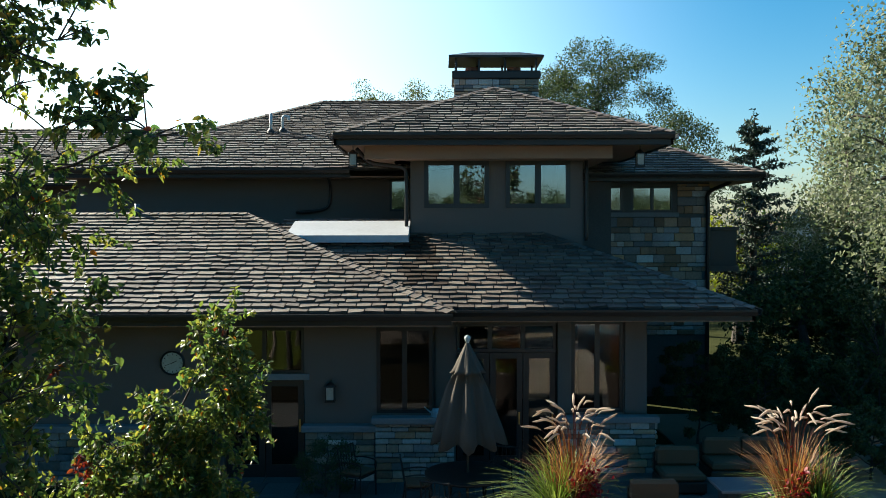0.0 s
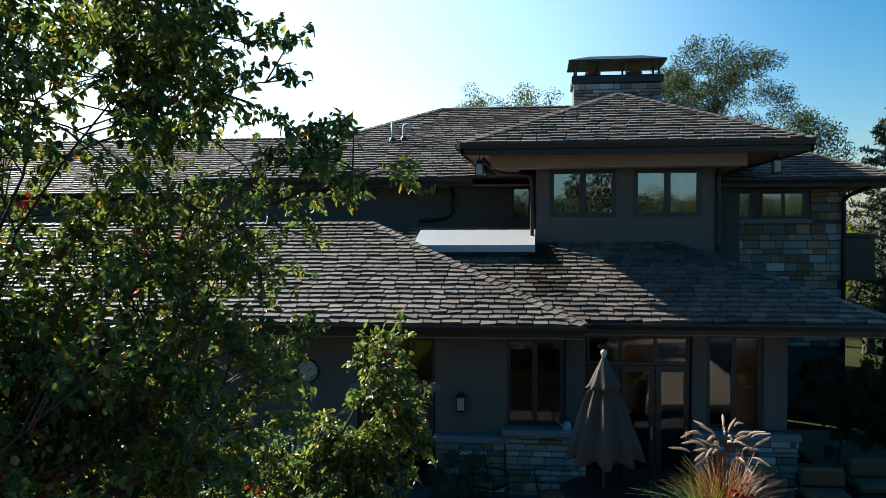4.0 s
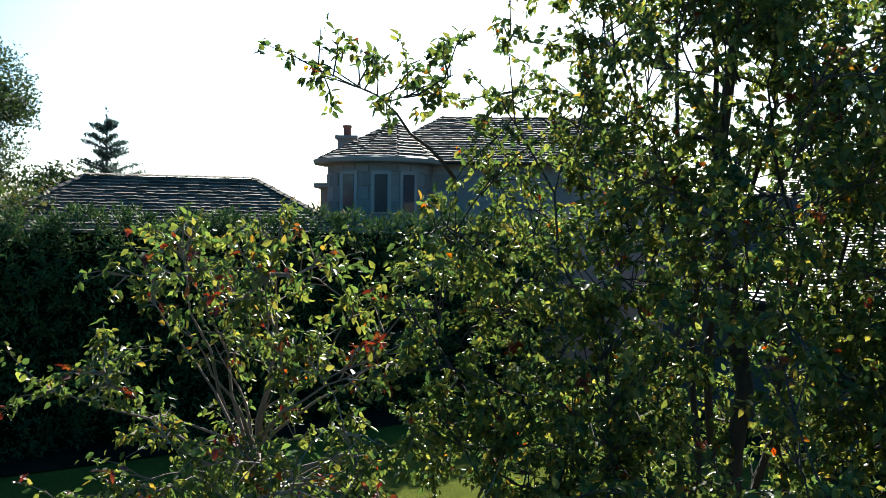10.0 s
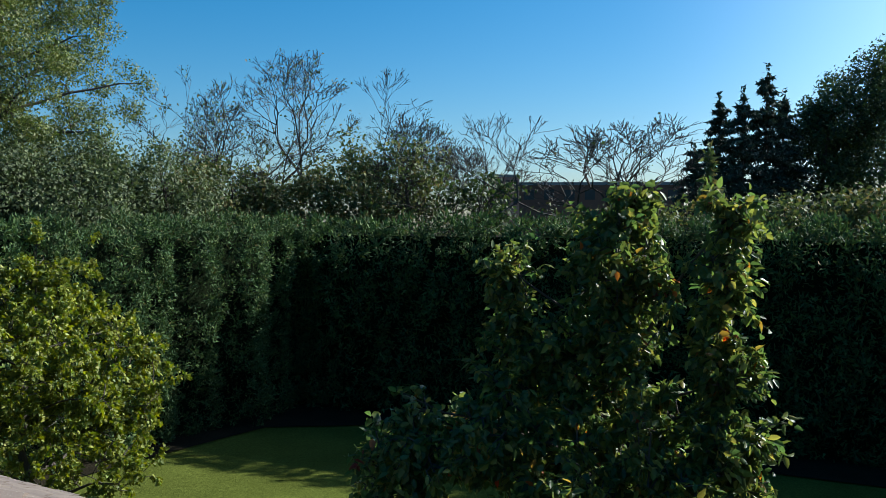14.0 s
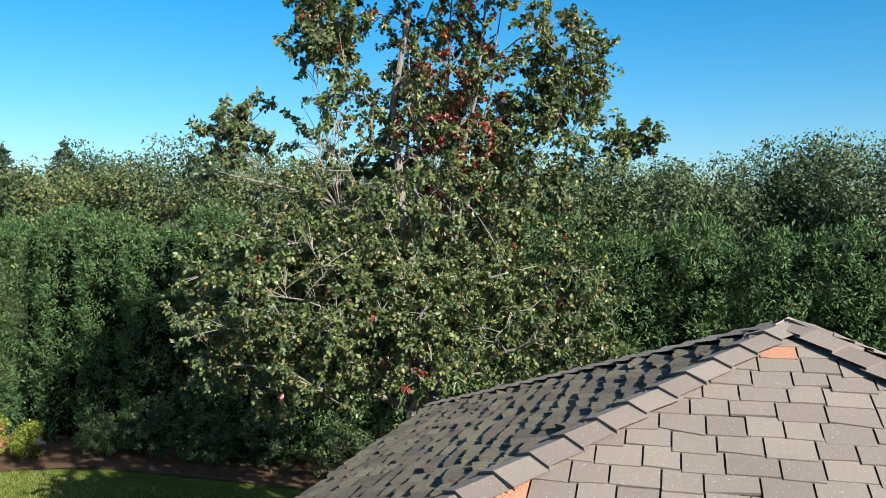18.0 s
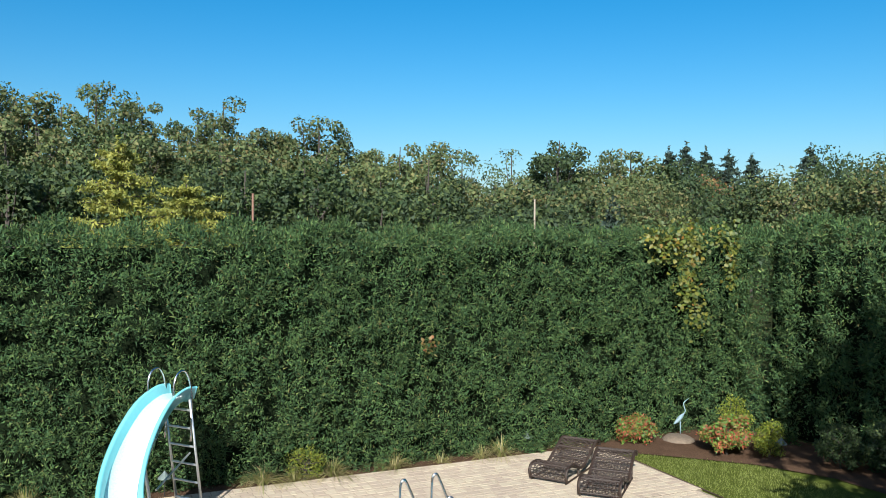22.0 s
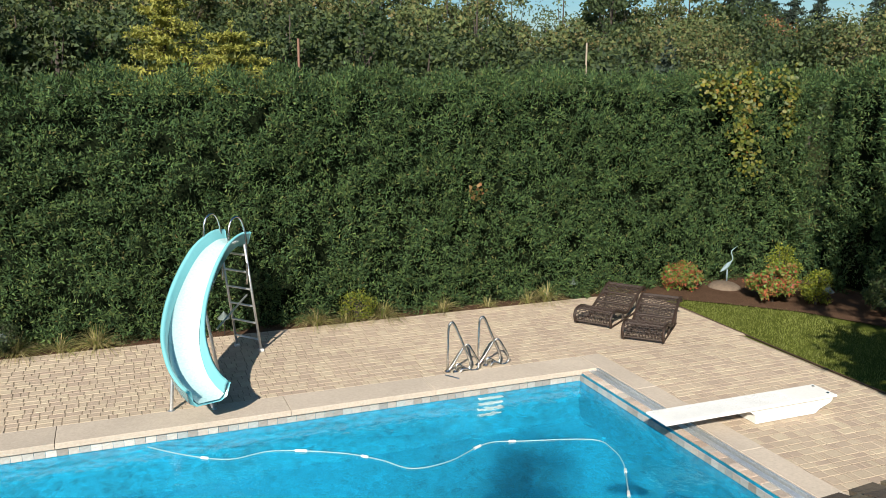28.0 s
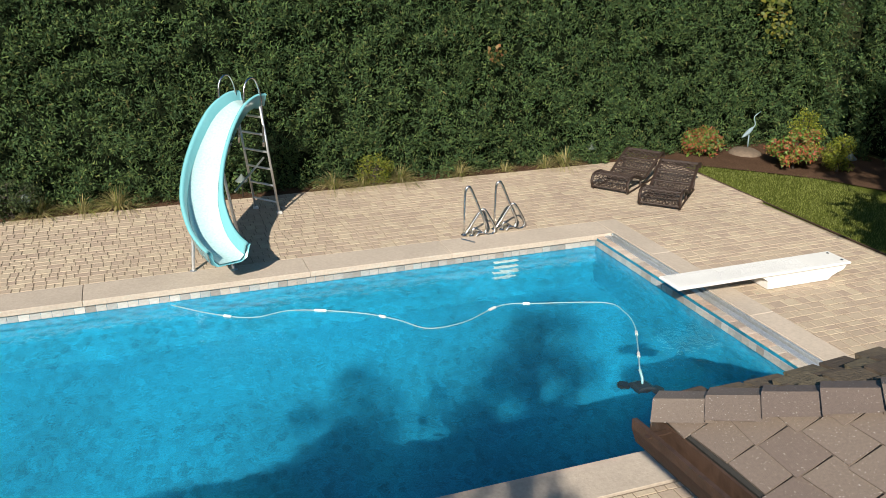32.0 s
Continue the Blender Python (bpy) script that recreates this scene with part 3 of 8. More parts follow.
def hedge(name, label, x0, x1, y0, y1, height, face, rng, clumps=26, per=26, size=0.1, material=None, inset=0.62, pitch=1.1, bulge=0.2, ragged=0.16, turn=0.0):
    """A hedge of columnar shrubs grown together: a dark core, and clumps of sprays on the face named ('x-', 'x+', 'y-', 'y+') and on top.
    pitch: from stem to stem; bulge: how far each shrub stands out between the seams; ragged: how uneven the tops are."""
    root = thing(name, label, "hedge", ((x0 + x1) / 2, (y0 + y1) / 2, 0))
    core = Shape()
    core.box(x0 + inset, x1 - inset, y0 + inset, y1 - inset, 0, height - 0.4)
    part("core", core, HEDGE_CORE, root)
    along_y = face[0] == "x"
    a0, a1 = (y0, y1) if along_y else (x0, x1)
    span, deep = a1 - a0, (x1 - x0) if along_y else (y1 - y0)
    stems = int(span / pitch) + 2
    lift = rng.normal(size=stems) * ragged
    jog = rng.uniform(-0.22, 0.22, stems + 1)
    grown = rng.normal(size=stems) * 0.35 * bulge
    def shrub_of(a):
        """Which shrub a place along the hedge belongs to, and how far from its seams (0 to 1)."""
        u = (a - a0) / pitch
        u = u + jog[np.clip(u.astype(int), 0, stems)] * np.sin(np.pi * (u - np.floor(u)))
        k = np.clip(u.astype(int), 0, stems - 1)
        f = u - np.floor(u)
        return k, 1 - np.abs(2 * f - 1) ** 2.2
    n = int(span * height * clumps)
    a, z = a0 + span * rng.random(n), height * rng.random(n)
    k, mid = shrub_of(a)
    top = height + lift[k] - 0.38 * (1 - mid)
    z = z / height * top
    q = np.stack([a, z * 0.55, np.zeros(n)], 1)
    out = bulge * (mid - 0.6) + grown[k] + 0.16 * lattice_noise(q * 0.9, 1) + 0.14 * lattice_noise(q * 2.7, 2) + 0.1 * rng.normal(size=n).clip(-1.5, 1.5) - 0.5 * np.clip((z - top + 0.6) / 0.6, 0, 1) ** 2
    m = int(span * deep * clumps * 0.8)
    b, w = a0 + span * rng.random(m), deep * rng.random(m)
    kb, mb = shrub_of(b)
    q = np.stack([b, w, np.zeros(m)], 1)
    zb = height + lift[kb] - 0.38 * (1 - mb) + 0.12 * lattice_noise(q * 2.2, 3) - 0.28 * np.abs(2 * w / deep - 1) ** 3 - 0.05
    along = np.concatenate([a, b])
    outward = np.concatenate([out, -w])
    zz = np.concatenate([z, zb])
    up = np.concatenate([np.zeros(n), np.ones(m)])
    big = rng.uniform(0.10, 0.2, n + m)
    pick = np.repeat(np.arange(n + m), per)
    d = rng.normal(size=(len(pick), 3))
    d /= np.linalg.norm(d, axis=1, keepdims=True)
    d[:, 1] = np.abs(d[:, 1]) * 1.1 - 0.25                      # along, outward, up
    d[:, 2] += 0.15 + 0.6 * up[pick]
    loc = np.stack([along[pick], outward[pick], zz[pick]], 1) + d * (big[pick] * rng.uniform(0.5, 1.15, len(pick)))[:, None]
    # thin inner foliage that fills the gaps
    e = int(span * height * 130)
    fa, fz = a0 + span * rng.random(e), (height - 0.2) * rng.random(e)
    loc = np.concatenate([loc, np.stack([fa, -rng.uniform(0.12, 0.5, e), fz], 1)])
    d = np.concatenate([d, rng.normal(size=(e, 3)) * 0.5 + np.array([0, 0.6, 0.3])])
    loc[:, 2] = np.maximum(loc[:, 2], 0.03)
    sign = -1 if face[1] == "-" else 1
    edge = {"x-": x0, "x+": x1, "y-": y0, "y+": y1}[face]
    def to_world(v, shift):
        o = v[:, 1] * sign + (edge if shift else 0)
        return np.stack([o, v[:, 0], v[:, 2]], 1) if along_y else np.stack([v[:, 0], o, v[:, 2]], 1)
    at, way = to_world(loc, True), to_world(d, False)
    sz = 1.25 * size * (0.55 + 0.8 * rng.random(len(at)))
    me = leaf_mesh("foliage", at, sz, rng, material or HEDGE_LEAF, out=way, lean=way * 1.7 + np.array([0, 0, 0.55]), follow=0.7, wide=0.4, fine=None)
    ob = new("foliage", me)
    ob.parent = root
    ob.matrix_parent_inverse = root.matrix_basis.inverted()
    if turn:
        pivot = Matrix.Translation((x1, y0, 0))
        root.matrix_basis = pivot @ pose(0, 0, 0, 0, 0, turn) @ pivot.inverted() @ root.matrix_basis
    return root


# ---- the ground ----
rng = np.random.default_rng(7)
POOL = (6.35, 12.52, -7.5, 9.0)  # x near, x far, y at the diving end, y at the shallow end
g = Shape()
S = 1500
x0, x1, y0, y1 = POOL
hole = (x0 - 0.15, x1 + 0.15, y0 - 0.15, y1 + 0.15)
for xa, xb, ya, yb in ((-S, hole[0], -S, S), (hole[1], S, -S, S), (hole[0], hole[1], -S, hole[2]), (hole[0], hole[1], hole[3], S)):
    g.add([(xa, ya, 0), (xb, ya, 0), (xb, yb, 0), (xa, yb, 0)], [(0, 1, 2, 3)])
tagged(part("ground", g, EARTH), "dark soil ground under lawn and hedges", "ground", kind="structure")
lawn = Shape()
for xa, xb, ya, yb in ((-23.5, 16.2, -16.4, -11.35), (-23.5, -4.6, -11.35, 14)):
    lawn.add([(xa, ya, 0.02), (xb, ya, 0.02), (xb, yb, 0.02), (xa, yb, 0.02)], [(0, 1, 2, 3)])
tagged(part("lawn", lawn, GRASS), "mown green lawn between the hedges", "lawn", kind="structure")


# ---- roofs ----
EXPOSED, WIDE = 0.21, 0.32

def plane_axes(poly):
    p = [Vector(q) for q in poly]
    u = (p[1] - p[0]).normalized()
    n = None
    for q in p[2:]:
        c = u.cross(q - p[0])
        if c.length > 1e-6:
            n = c.normalized()
            break
    if n.z < 0:
        n = -n
    v = n.cross(u)
    return p, u, v, n


def lay(poly, exposed=EXPOSED, wide=WIDE, seed=1):
    """The shingles of a roof plane whose first two corners are its eave: (u0, u1, v) rows in the plane, and its axes."""
    r = np.random.default_rng(seed)
    p, u, v, n = plane_axes(poly)
    flat = [((q - p[0]).dot(u), (q - p[0]).dot(v)) for q in p]
    top = max(b for _, b in flat)
    rows = []
    k = 0
    while k * exposed < top - 0.05:
        vm = k * exposed + exposed * 0.4
        us = []
        for (a0, b0), (a1, b1) in zip(flat, flat[1:] + flat[:1]):
            if (b0 - vm) * (b1 - vm) < 0:
                us.append(a0 + (a1 - a0) * (vm - b0) / (b1 - b0))
        if len(us) >= 2:
            lo, hi = min(us), max(us)
            a = lo - (wide * 0.5 if k % 2 else 0) - wide * 0.3 * r.random()
            while a < hi:
                w = wide * (0.82 + 0.36 * r.random())
                s, e = max(a, lo), min(a + w, hi)
                if e - s > 0.03:
                    rows.append((s, e, k * exposed + 0.012 * r.normal(), k))
                a += w
        k += 1
    return rows, p[0], u, v, n, r


def shingle_verts(s, e, v0, exposed, o, u, v, n, r, thick=0.02):
    t = thick + 0.5 * thick * r.random()
    gap = 0.0045 if thick < 0.03 else 0.012
    tip = (0.006 if thick < 0.03 else 0.014) * r.normal()
    P = lambda a, b, h: o + u * a + v * b + n * h
    return [P(s + gap, v0 + tip, 0.004), P(e - gap, v0 - tip, 0.004), P(e - gap, v0 - tip, t), P(s + gap, v0 + tip, t),
            P(e - gap, v0 + exposed * 1.12, 0.010), P(s + gap, v0 + exposed * 1.12, 0.010)]

SHINGLE_FACES = [(0, 1, 2, 3), (3, 2, 4, 5), (0, 3, 5), (1, 4, 2)]


def shingles(parent, poly, material, seed, part_material=None, pick=None, orange=0.0, exposed=0.21, wide=0.32, thick=0.02):
    """Covers a roof plane; pick(place) says which shingles are pieces of their own."""
    rows, o, u, v, n, r = lay(poly, exposed, wide, seed)
    rest = Shape()
    for s, e, v0, k in rows:
        vs = shingle_verts(s, e, v0, exposed, o, u, v, n, r, thick)
        mid = sum(vs, Vector()) / 6
        if pick and pick(mid):
            one = Shape().add(vs, SHINGLE_FACES)
            part("shingle", one, SHINGLE_ORANGE if r.random() < orange and mid.x < 1.3 else part_material, parent)
        else:
            rest.add(vs, SHINGLE_FACES)
    if rest.v:
        ob = part("shingles", rest, material, parent)
        ob["kind"] = "stuff"


def slab(shape, poly, thick=0.05):
    p, u, v, n = plane_axes(poly)
    k = len(p)
    low = [q - n * thick for q in p]
    shape.add(p + low, [tuple(range(k)), tuple(range(2 * k - 1, k - 1, -1))] + [(i, i + k, (i + 1) % k + k, (i + 1) % k) for i in range(k)])


def caps(parent, a, b, material, seed=3, step=0.21, half=0.15, fall=0.3, as_parts=False):
    """Bent cap shingles along a hip or ridge from a up to b."""
    r = np.random.default_rng(seed)
    a, b = Vector(a), Vector(b)
    d = (b - a)
    length = d.length
    d.normalize()
    side = d.cross(Vector((0, 0, 1))).normalized()
    up = side.cross(d)
    all_caps = Shape()
    k = 0
    while k * step < length:
        s, e = k * step, min(k * step + step * 1.15, length)
        vs = []
        for t, h in ((s, 0.062), (e, 0.044)):
            for w in (-1, 0, 1):
                vs.append(a + d * t + side * w * half * (1 + 0.06 * r.normal()) + up * (h - abs(w) * half * fall))
        low = [vs[i] - up * 0.022 for i in (0, 1, 2)]
        faces = [(0, 1, 4, 3), (1, 2, 5, 4), (6, 7, 1, 0), (7, 8, 2, 1)]
        if as_parts:
            part("ridge_cap", Shape().add(vs + low, faces), material, parent)
        else:
            all_caps.add(vs + low, faces)
        k += 1
    if all_caps.v:
        part("ridge_caps", all_caps, material, parent)["kind"] = "stuff"


def gutter(parent, a, b, out, material=None, deep=0.12, wide=0.13):
    """An open trough along the eave from a to b; out points away from the house."""
    a, b, o = Vector(a), Vector(b), Vector(out)
    z = Vector((0, 0, 1))
    prof = [(0.0, 0.0), (0.0, -deep), (wide * 0.75, -deep), (wide, -deep * 0.35), (wide, 0.0), (wide - 0.02, 0.0), (wide - 0.02, -deep * 0.35),
            (wide * 0.7, -deep + 0.012), (0.012, -deep + 0.012), (0.012, 0.0)]
    vs = [q + o * u + z * w for q in (a, b) for u, w in prof]
    k = len(prof)
    part("gutter", Shape().add(vs, [(i, (i + 1) % k, (i + 1) % k + k, i + k) for i in range(k)] + [tuple(range(k)), tuple(range(2 * k - 1, k - 1, -1))]),
         material or GUTTER, parent)


def eave_board(parent, a, b, out, height=0.22, material=None, name="fascia"):
    a, b, o = Vector(a), Vector(b), Vector(out)
    z = Vector((0, 0, 1))
    vs = []
    for q in (a, b):
        for u, w in ((-0.06, -0.03), (0.0, -0.03), (0.0, -height), (-0.06, -height)):
            vs.append(q + o * u + z * w)
    part(name, Shape().add(vs, [(0, 1, 2, 3), (7, 6, 5, 4), (0, 4, 5, 1), (1, 5, 6, 2), (2, 6, 7, 3), (3, 7, 4, 0)]), material or GUTTER, parent)


def wall_y(xa, xb, za, zb, y, thick, openings=()):
    """A wall that runs along x, its face towards -y at y, with openings (x0, x1, z0, z1) cut through it."""
    s = Shape()
    xs = sorted({xa, xb, *[v for o in openings for v in o[:2]]})
    for a, b in zip(xs, xs[1:]):
        z = za
        for o in sorted((o for o in openings if o[0] <= a and o[1] >= b), key=lambda o: o[2]):
            if o[2] > z:
                s.box(a, b, y, y + thick, z, o[2])
            z = o[3]
        if z < zb:
            s.box(a, b, y, y + thick, z, zb)
    return s


def window_y(name, x0, x1, z0, z1, y, leaves, label, bar=0.07, group="", transom=None, deep=0.1):
    """A framed window in a wall along x: frame, mullions and one pane a leaf."""
    w = thing(name, label, "window", ((x0 + x1) / 2, y, z0), group)
    f = Shape()
    f.box(x0, x1, y, y + deep, z0, z0 + bar).box(x0, x1, y, y + deep, z1 - bar, z1)
    f.box(x0, x0 + bar, y, y + deep, z0 + bar, z1 - bar).box(x1 - bar, x1, y, y + deep, z0 + bar, z1 - bar)
    part("window_frame", f, FRAME, w)
    step = (x1 - x0) / leaves
    for i in range(leaves):
        a, b = x0 + i * step, x0 + (i + 1) * step
        if i:
            part("mullion", Shape().box(a - bar * 0.7, a + bar * 0.7, y + 0.004, y + deep - 0.01, z0 + bar, z1 - bar), FRAME, w)
        p = part("pane", Shape().box(a + bar * 0.7, b - bar * 0.7, y + deep * 0.45, y + deep * 0.45 + 0.008, z0 + bar, z1 - bar), PANE_HIGH if z0 > 4 else PANE, w)
        p.visible_shadow = False
    return w


def stones_y(parent, xa, xb, za, zb, y, seed, course=(0.07, 0.17), run=(0.16, 0.48), deep=0.07, material=None, skip=(), axis="y"):
    """Ledge stones, each a piece, on a wall face towards -y (or towards -x / +x for axis 'x-' and 'x+')."""
    r = np.random.default_rng(seed)
    material = material or STONE
    z = za
    while z < zb - 0.03:
        h = min(r.uniform(*course), zb - z)
        if zb - z - h < 0.06:
            h = zb - z
        a = xa
        while a < xb - 0.02:
            w = min(r.uniform(*run), xb - a)
            if xb - a - w < 0.1:
                w = xb - a
            if not any(a < o[1] and a + w > o[0] and z < o[3] and z + h > o[2] for o in skip):
                out = deep * r.uniform(0.55, 1.0)
                s = Shape()
                if axis == "y":
                    s.box(a + 0.008, a + w - 0.008, y - out, y + 0.02, z + 0.008, z + h - 0.008, bevel=0.014)
                elif axis == "x+":
                    s.box(y - 0.02, y + out, a + 0.008, a + w - 0.008, z + 0.008, z + h - 0.008, bevel=0.014)
                else:
                    s.box(y - out, y + 0.02, a + 0.008, a + w - 0.008, z + 0.008, z + h - 0.008, bevel=0.014)
                part("stone", s, material, parent)
            a += w
        z += h


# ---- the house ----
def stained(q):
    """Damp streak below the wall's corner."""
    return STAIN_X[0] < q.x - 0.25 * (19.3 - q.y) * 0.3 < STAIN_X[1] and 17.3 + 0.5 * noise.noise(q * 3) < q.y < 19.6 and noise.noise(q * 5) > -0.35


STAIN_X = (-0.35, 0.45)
EAVE1, SLOPE1, Y_A, Y_B = 3.37, 0.39, 15.4, 16.1
RIDGE_A = Y_A + 4.8
ZA = EAVE1 + SLOPE1 * 4.8

# lower wing
roof = Shape()
A_FRONT = [(-20, Y_A, EAVE1), (0.8, Y_A, EAVE1), (-4.0, RIDGE_A, ZA), (-20, RIDGE_A, ZA)]
A_END = [(0.8, Y_A, EAVE1), (0.8, Y_A + 9.6, EAVE1), (-4.0, RIDGE_A, ZA)]
BX, BT = 6.6, 4.5
B_FRONT = [(-3.2, Y_B, EAVE1), (BX, Y_B, EAVE1), (BX - BT, Y_B + BT, EAVE1 + SLOPE1 * BT), (-3.2, Y_B + BT, EAVE1 + SLOPE1 * BT)]
B_END = [(BX, Y_B, EAVE1), (BX, Y_B + 9, EAVE1), (BX - BT, Y_B + 9, EAVE1 + SLOPE1 * BT), (BX - BT, Y_B + BT, EAVE1 + SLOPE1 * BT)]
low_roof = thing("house_lower_roof", "low hip roof of dark brown weathered shingles above the terrace", "roof", (0, 18, 3.3))
for i, poly in enumerate((A_FRONT, A_END, B_FRONT, B_END)):
    slab(roof, poly)
part("roof_deck", roof, FELT, low_roof)
for i, poly in enumerate((A_FRONT, A_END, B_FRONT, B_END)):
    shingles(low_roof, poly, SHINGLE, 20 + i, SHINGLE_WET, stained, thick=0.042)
caps(low_roof, (0.8, Y_A, EAVE1), (-4.0, RIDGE_A, ZA), SHINGLE, 5)
caps(low_roof, (-4.0, RIDGE_A, ZA), (-20, RIDGE_A, ZA), SHINGLE, 6)
caps(low_roof, (BX, Y_B, EAVE1), (BX - BT, Y_B + BT, EAVE1 + SLOPE1 * BT), SHINGLE, 7)
gutter(low_roof, (-20, Y_A - 0.01, EAVE1), (0.82, Y_A - 0.01, EAVE1), (0, -1, 0))
gutter(low_roof, (0.85, Y_B - 0.01, EAVE1), (BX, Y_B - 0.01, EAVE1), (0, -1, 0))
gutter(low_roof, (BX + 0.01, Y_B, EAVE1), (BX + 0.01, Y_B + 9, EAVE1), (1, 0, 0))
eave_board(low_roof, (-20, Y_A, EAVE1), (0.8, Y_A, EAVE1), (0, -1, 0))
eave_board(low_roof, (0.8, Y_B, EAVE1), (BX, Y_B, EAVE1), (0, -1, 0))
eave_board(low_roof, (BX, Y_B, EAVE1), (BX, Y_B + 9, EAVE1), (1, 0, 0))
soff = Shape()
soff.box(-20, 0.78, Y_A + 0.02, 16.5, EAVE1 - 0.24, EAVE1 - 0.21)
soff.box(0.78, BX - 0.02, Y_B + 0.02, 19, EAVE1 - 0.24, EAVE1 - 0.21)
part("soffit", soff, SOFFIT, low_roof)

# lower walls
YW, YP = 16.4, 17.0
low_walls = tagged(new("house_lower_wall"), "taupe stucco ground-floor wall with stone wainscot", "wall", kind="structure")
opens_a = [(-3.62, -2.05, 0.0, 1.98), (-3.62, -2.05, 2.1, 3.0), (-0.65, 0.44, 1.32, 3.0), (-10.5, -7.6, 1.2, 2.9)]
part("stucco", wall_y(-20, 0.44, 0, EAVE1 - 0.2, YW, 0.25, opens_a), STUCCO, low_walls)
opens_b = [(0.9, 2.95, 0.0, 3.0), (3.23, 4.28, 1.2, 3.05)]
part("stucco", wall_y(0.44, 4.74, 0, EAVE1 - 0.2, YP, 0.3, opens_b), STUCCO, low_walls)
part("stucco", Shape().box(4.49, 4.74, YP + 0.3, 24, 0, EAVE1 - 0.2).box(-20, 4.74, 24, 24.25, 0, 3.2).box(-20.2, -20, 16.4, 24.25, 0, 6.2), STUCCO, low_walls)
tagged(part("house_inner_floor", Shape().box(-20, 4.7, 16.7, 24, 0.0, 0.03), INSIDE), "interior floor coloured near-black to look dim", "floor", kind="structure")
tagged(part("house_inner_ceiling", Shape().box(-20, 4.7, 16.8, 24, 3.05, 3.1), INSIDE), "interior ceiling coloured near-black to look dim", "ceiling", kind="structure")

# upper box with its own hip roof
BXL, BXR, YBX = -0.1, 3.9, 19.7
upper = tagged(new("house_upper_wall"), "taupe stucco upper-floor bay between the roofs", "wall", kind="structure")
opens_u = [(0.22, 1.72, 5.38, 6.47), (2.11, 3.61, 5.38, 6.47)]
box_wall = wall_y(BXL, BXR, 4.3, 6.9, YBX, 0.2, opens_u)
box_wall.box(BXL, BXL + 0.2, YBX + 0.2, 27, 4.3, 6.9).box(BXR - 0.2, BXR, YBX + 0.2, 27, 3.4, 6.9).box(BXL + 0.2, BXR - 0.2, 24, 24.2, 4.3, 6.9)
part("stucco", box_wall, STUCCO, upper)
for i, o in enumerate(opens_u):
    window_y("window_%d" % (i + 1), *o, YBX - 0.03, 2, "dark-framed double casement window reflecting sky and trees", group="upper bay windows", bar=0.1)
EX0, EX1, YE, ZE = -1.72, 5.68, 18.5, 6.98
HALF = (EX1 - EX0) / 2
XC, ZT = (EX0 + EX1) / 2, ZE + 0.425 * HALF
top_roof = thing("house_bay_roof", "small brown shingled hip roof over the upper bay", "roof", (XC, 20, ZE))
polys = [[(EX0, YE, ZE), (EX1, YE, ZE), (XC, YE + HALF, ZT)],
         [(EX1, YE, ZE), (EX1, 27, ZE), (XC, 27, ZT), (XC, YE + HALF, ZT)],
         [(EX0, 27, ZE), (EX0, YE, ZE), (XC, YE + HALF, ZT), (XC, 27, ZT)]]
d = Shape()
for p in polys:
    slab(d, p)
part("roof_deck", d, FELT, top_roof)
for i, p in enumerate(polys):
    shingles(top_roof, p, SHINGLE, 40 + i, thick=0.04)
caps(top_roof, (EX0, YE, ZE), (XC, YE + HALF, ZT), SHINGLE, 8)
caps(top_roof, (EX1, YE, ZE), (XC, YE + HALF, ZT), SHINGLE, 9)
caps(top_roof, (XC, 27, ZT), (XC, YE + HALF, ZT), SHINGLE, 10)
for a, b, o in (((EX0, YE, ZE), (EX1, YE, ZE), (0, -1, 0)), ((EX1, YE, ZE), (EX1, 24, ZE), (1, 0, 0)), ((EX0, 24, ZE), (EX0, YE, ZE), (-1, 0, 0))):
    q = Vector(o) * 0.01
    gutter(top_roof, Vector(a) + q, Vector(b) + q, o)
    eave_board(top_roof, a, b, o, 0.25)
part("soffit", Shape().box(EX0 + 0.065, EX1 - 0.065, YE + 0.065, 24, ZE - 0.22, ZE - 0.19), SOFFIT, top_roof)
part("soffit_beam", Shape().box(-1.1, 4.45, 19.0, 19.66, 6.47, ZE - 0.225), SOFFIT, top_roof, "beige boxed beam")
part("soffit_beam", Shape().box(-1.1, -0.5, 19.66, 23, 6.47, ZE - 0.225), SOFFIT, top_roof)
part("soffit_beam", Shape().box(3.95, 4.45, 19.66, 23, 6.47, ZE - 0.225), SOFFIT, top_roof)

# main upper storey behind
main = thing("house_main_roof", "broad brown shingled main roof behind the bay", "roof", (0, 26, 6.4))
ZC, SC, YC, RC = 6.42, 0.42, 21.5, 27.6
ZCR = ZC + SC * (RC - YC)
ZF = ZC + SC * 4.1
polys_c = [[(-9.3, YC, ZC), (1.5, YC, ZC), (1.5, RC, ZCR), (-3.2, RC, ZCR)],
           [(-9.3, RC + 6, ZC), (-9.3, YC, ZC), (-3.2, RC, ZCR)],
           [(3.5, 23.5, ZC), (9.56, 23.5, ZC), (5.46, 27.6, ZF), (3.5, 27.6, ZF)],
           [(9.56, 23.5, ZC), (9.56, 31.7, ZC), (5.46, 27.6, ZF)],
           [(-26, 25.0, 6.2), (-5, 25.0, 6.2), (-8.5, 30.2, 8.38), (-26, 30.2, 8.38)],
           [(1.5, RC, ZCR), (3.6, RC, ZCR), (3.6, YC + 3, ZC + 1.26), (1.5, YC + 3, ZC + 1.26)]]
d = Shape()
for p in polys_c:
    slab(d, p)
part("roof_deck", d, FELT, main)
for i, p in enumerate(polys_c[:5]):
    shingles(main, p, SHINGLE, 60 + i, thick=0.04)
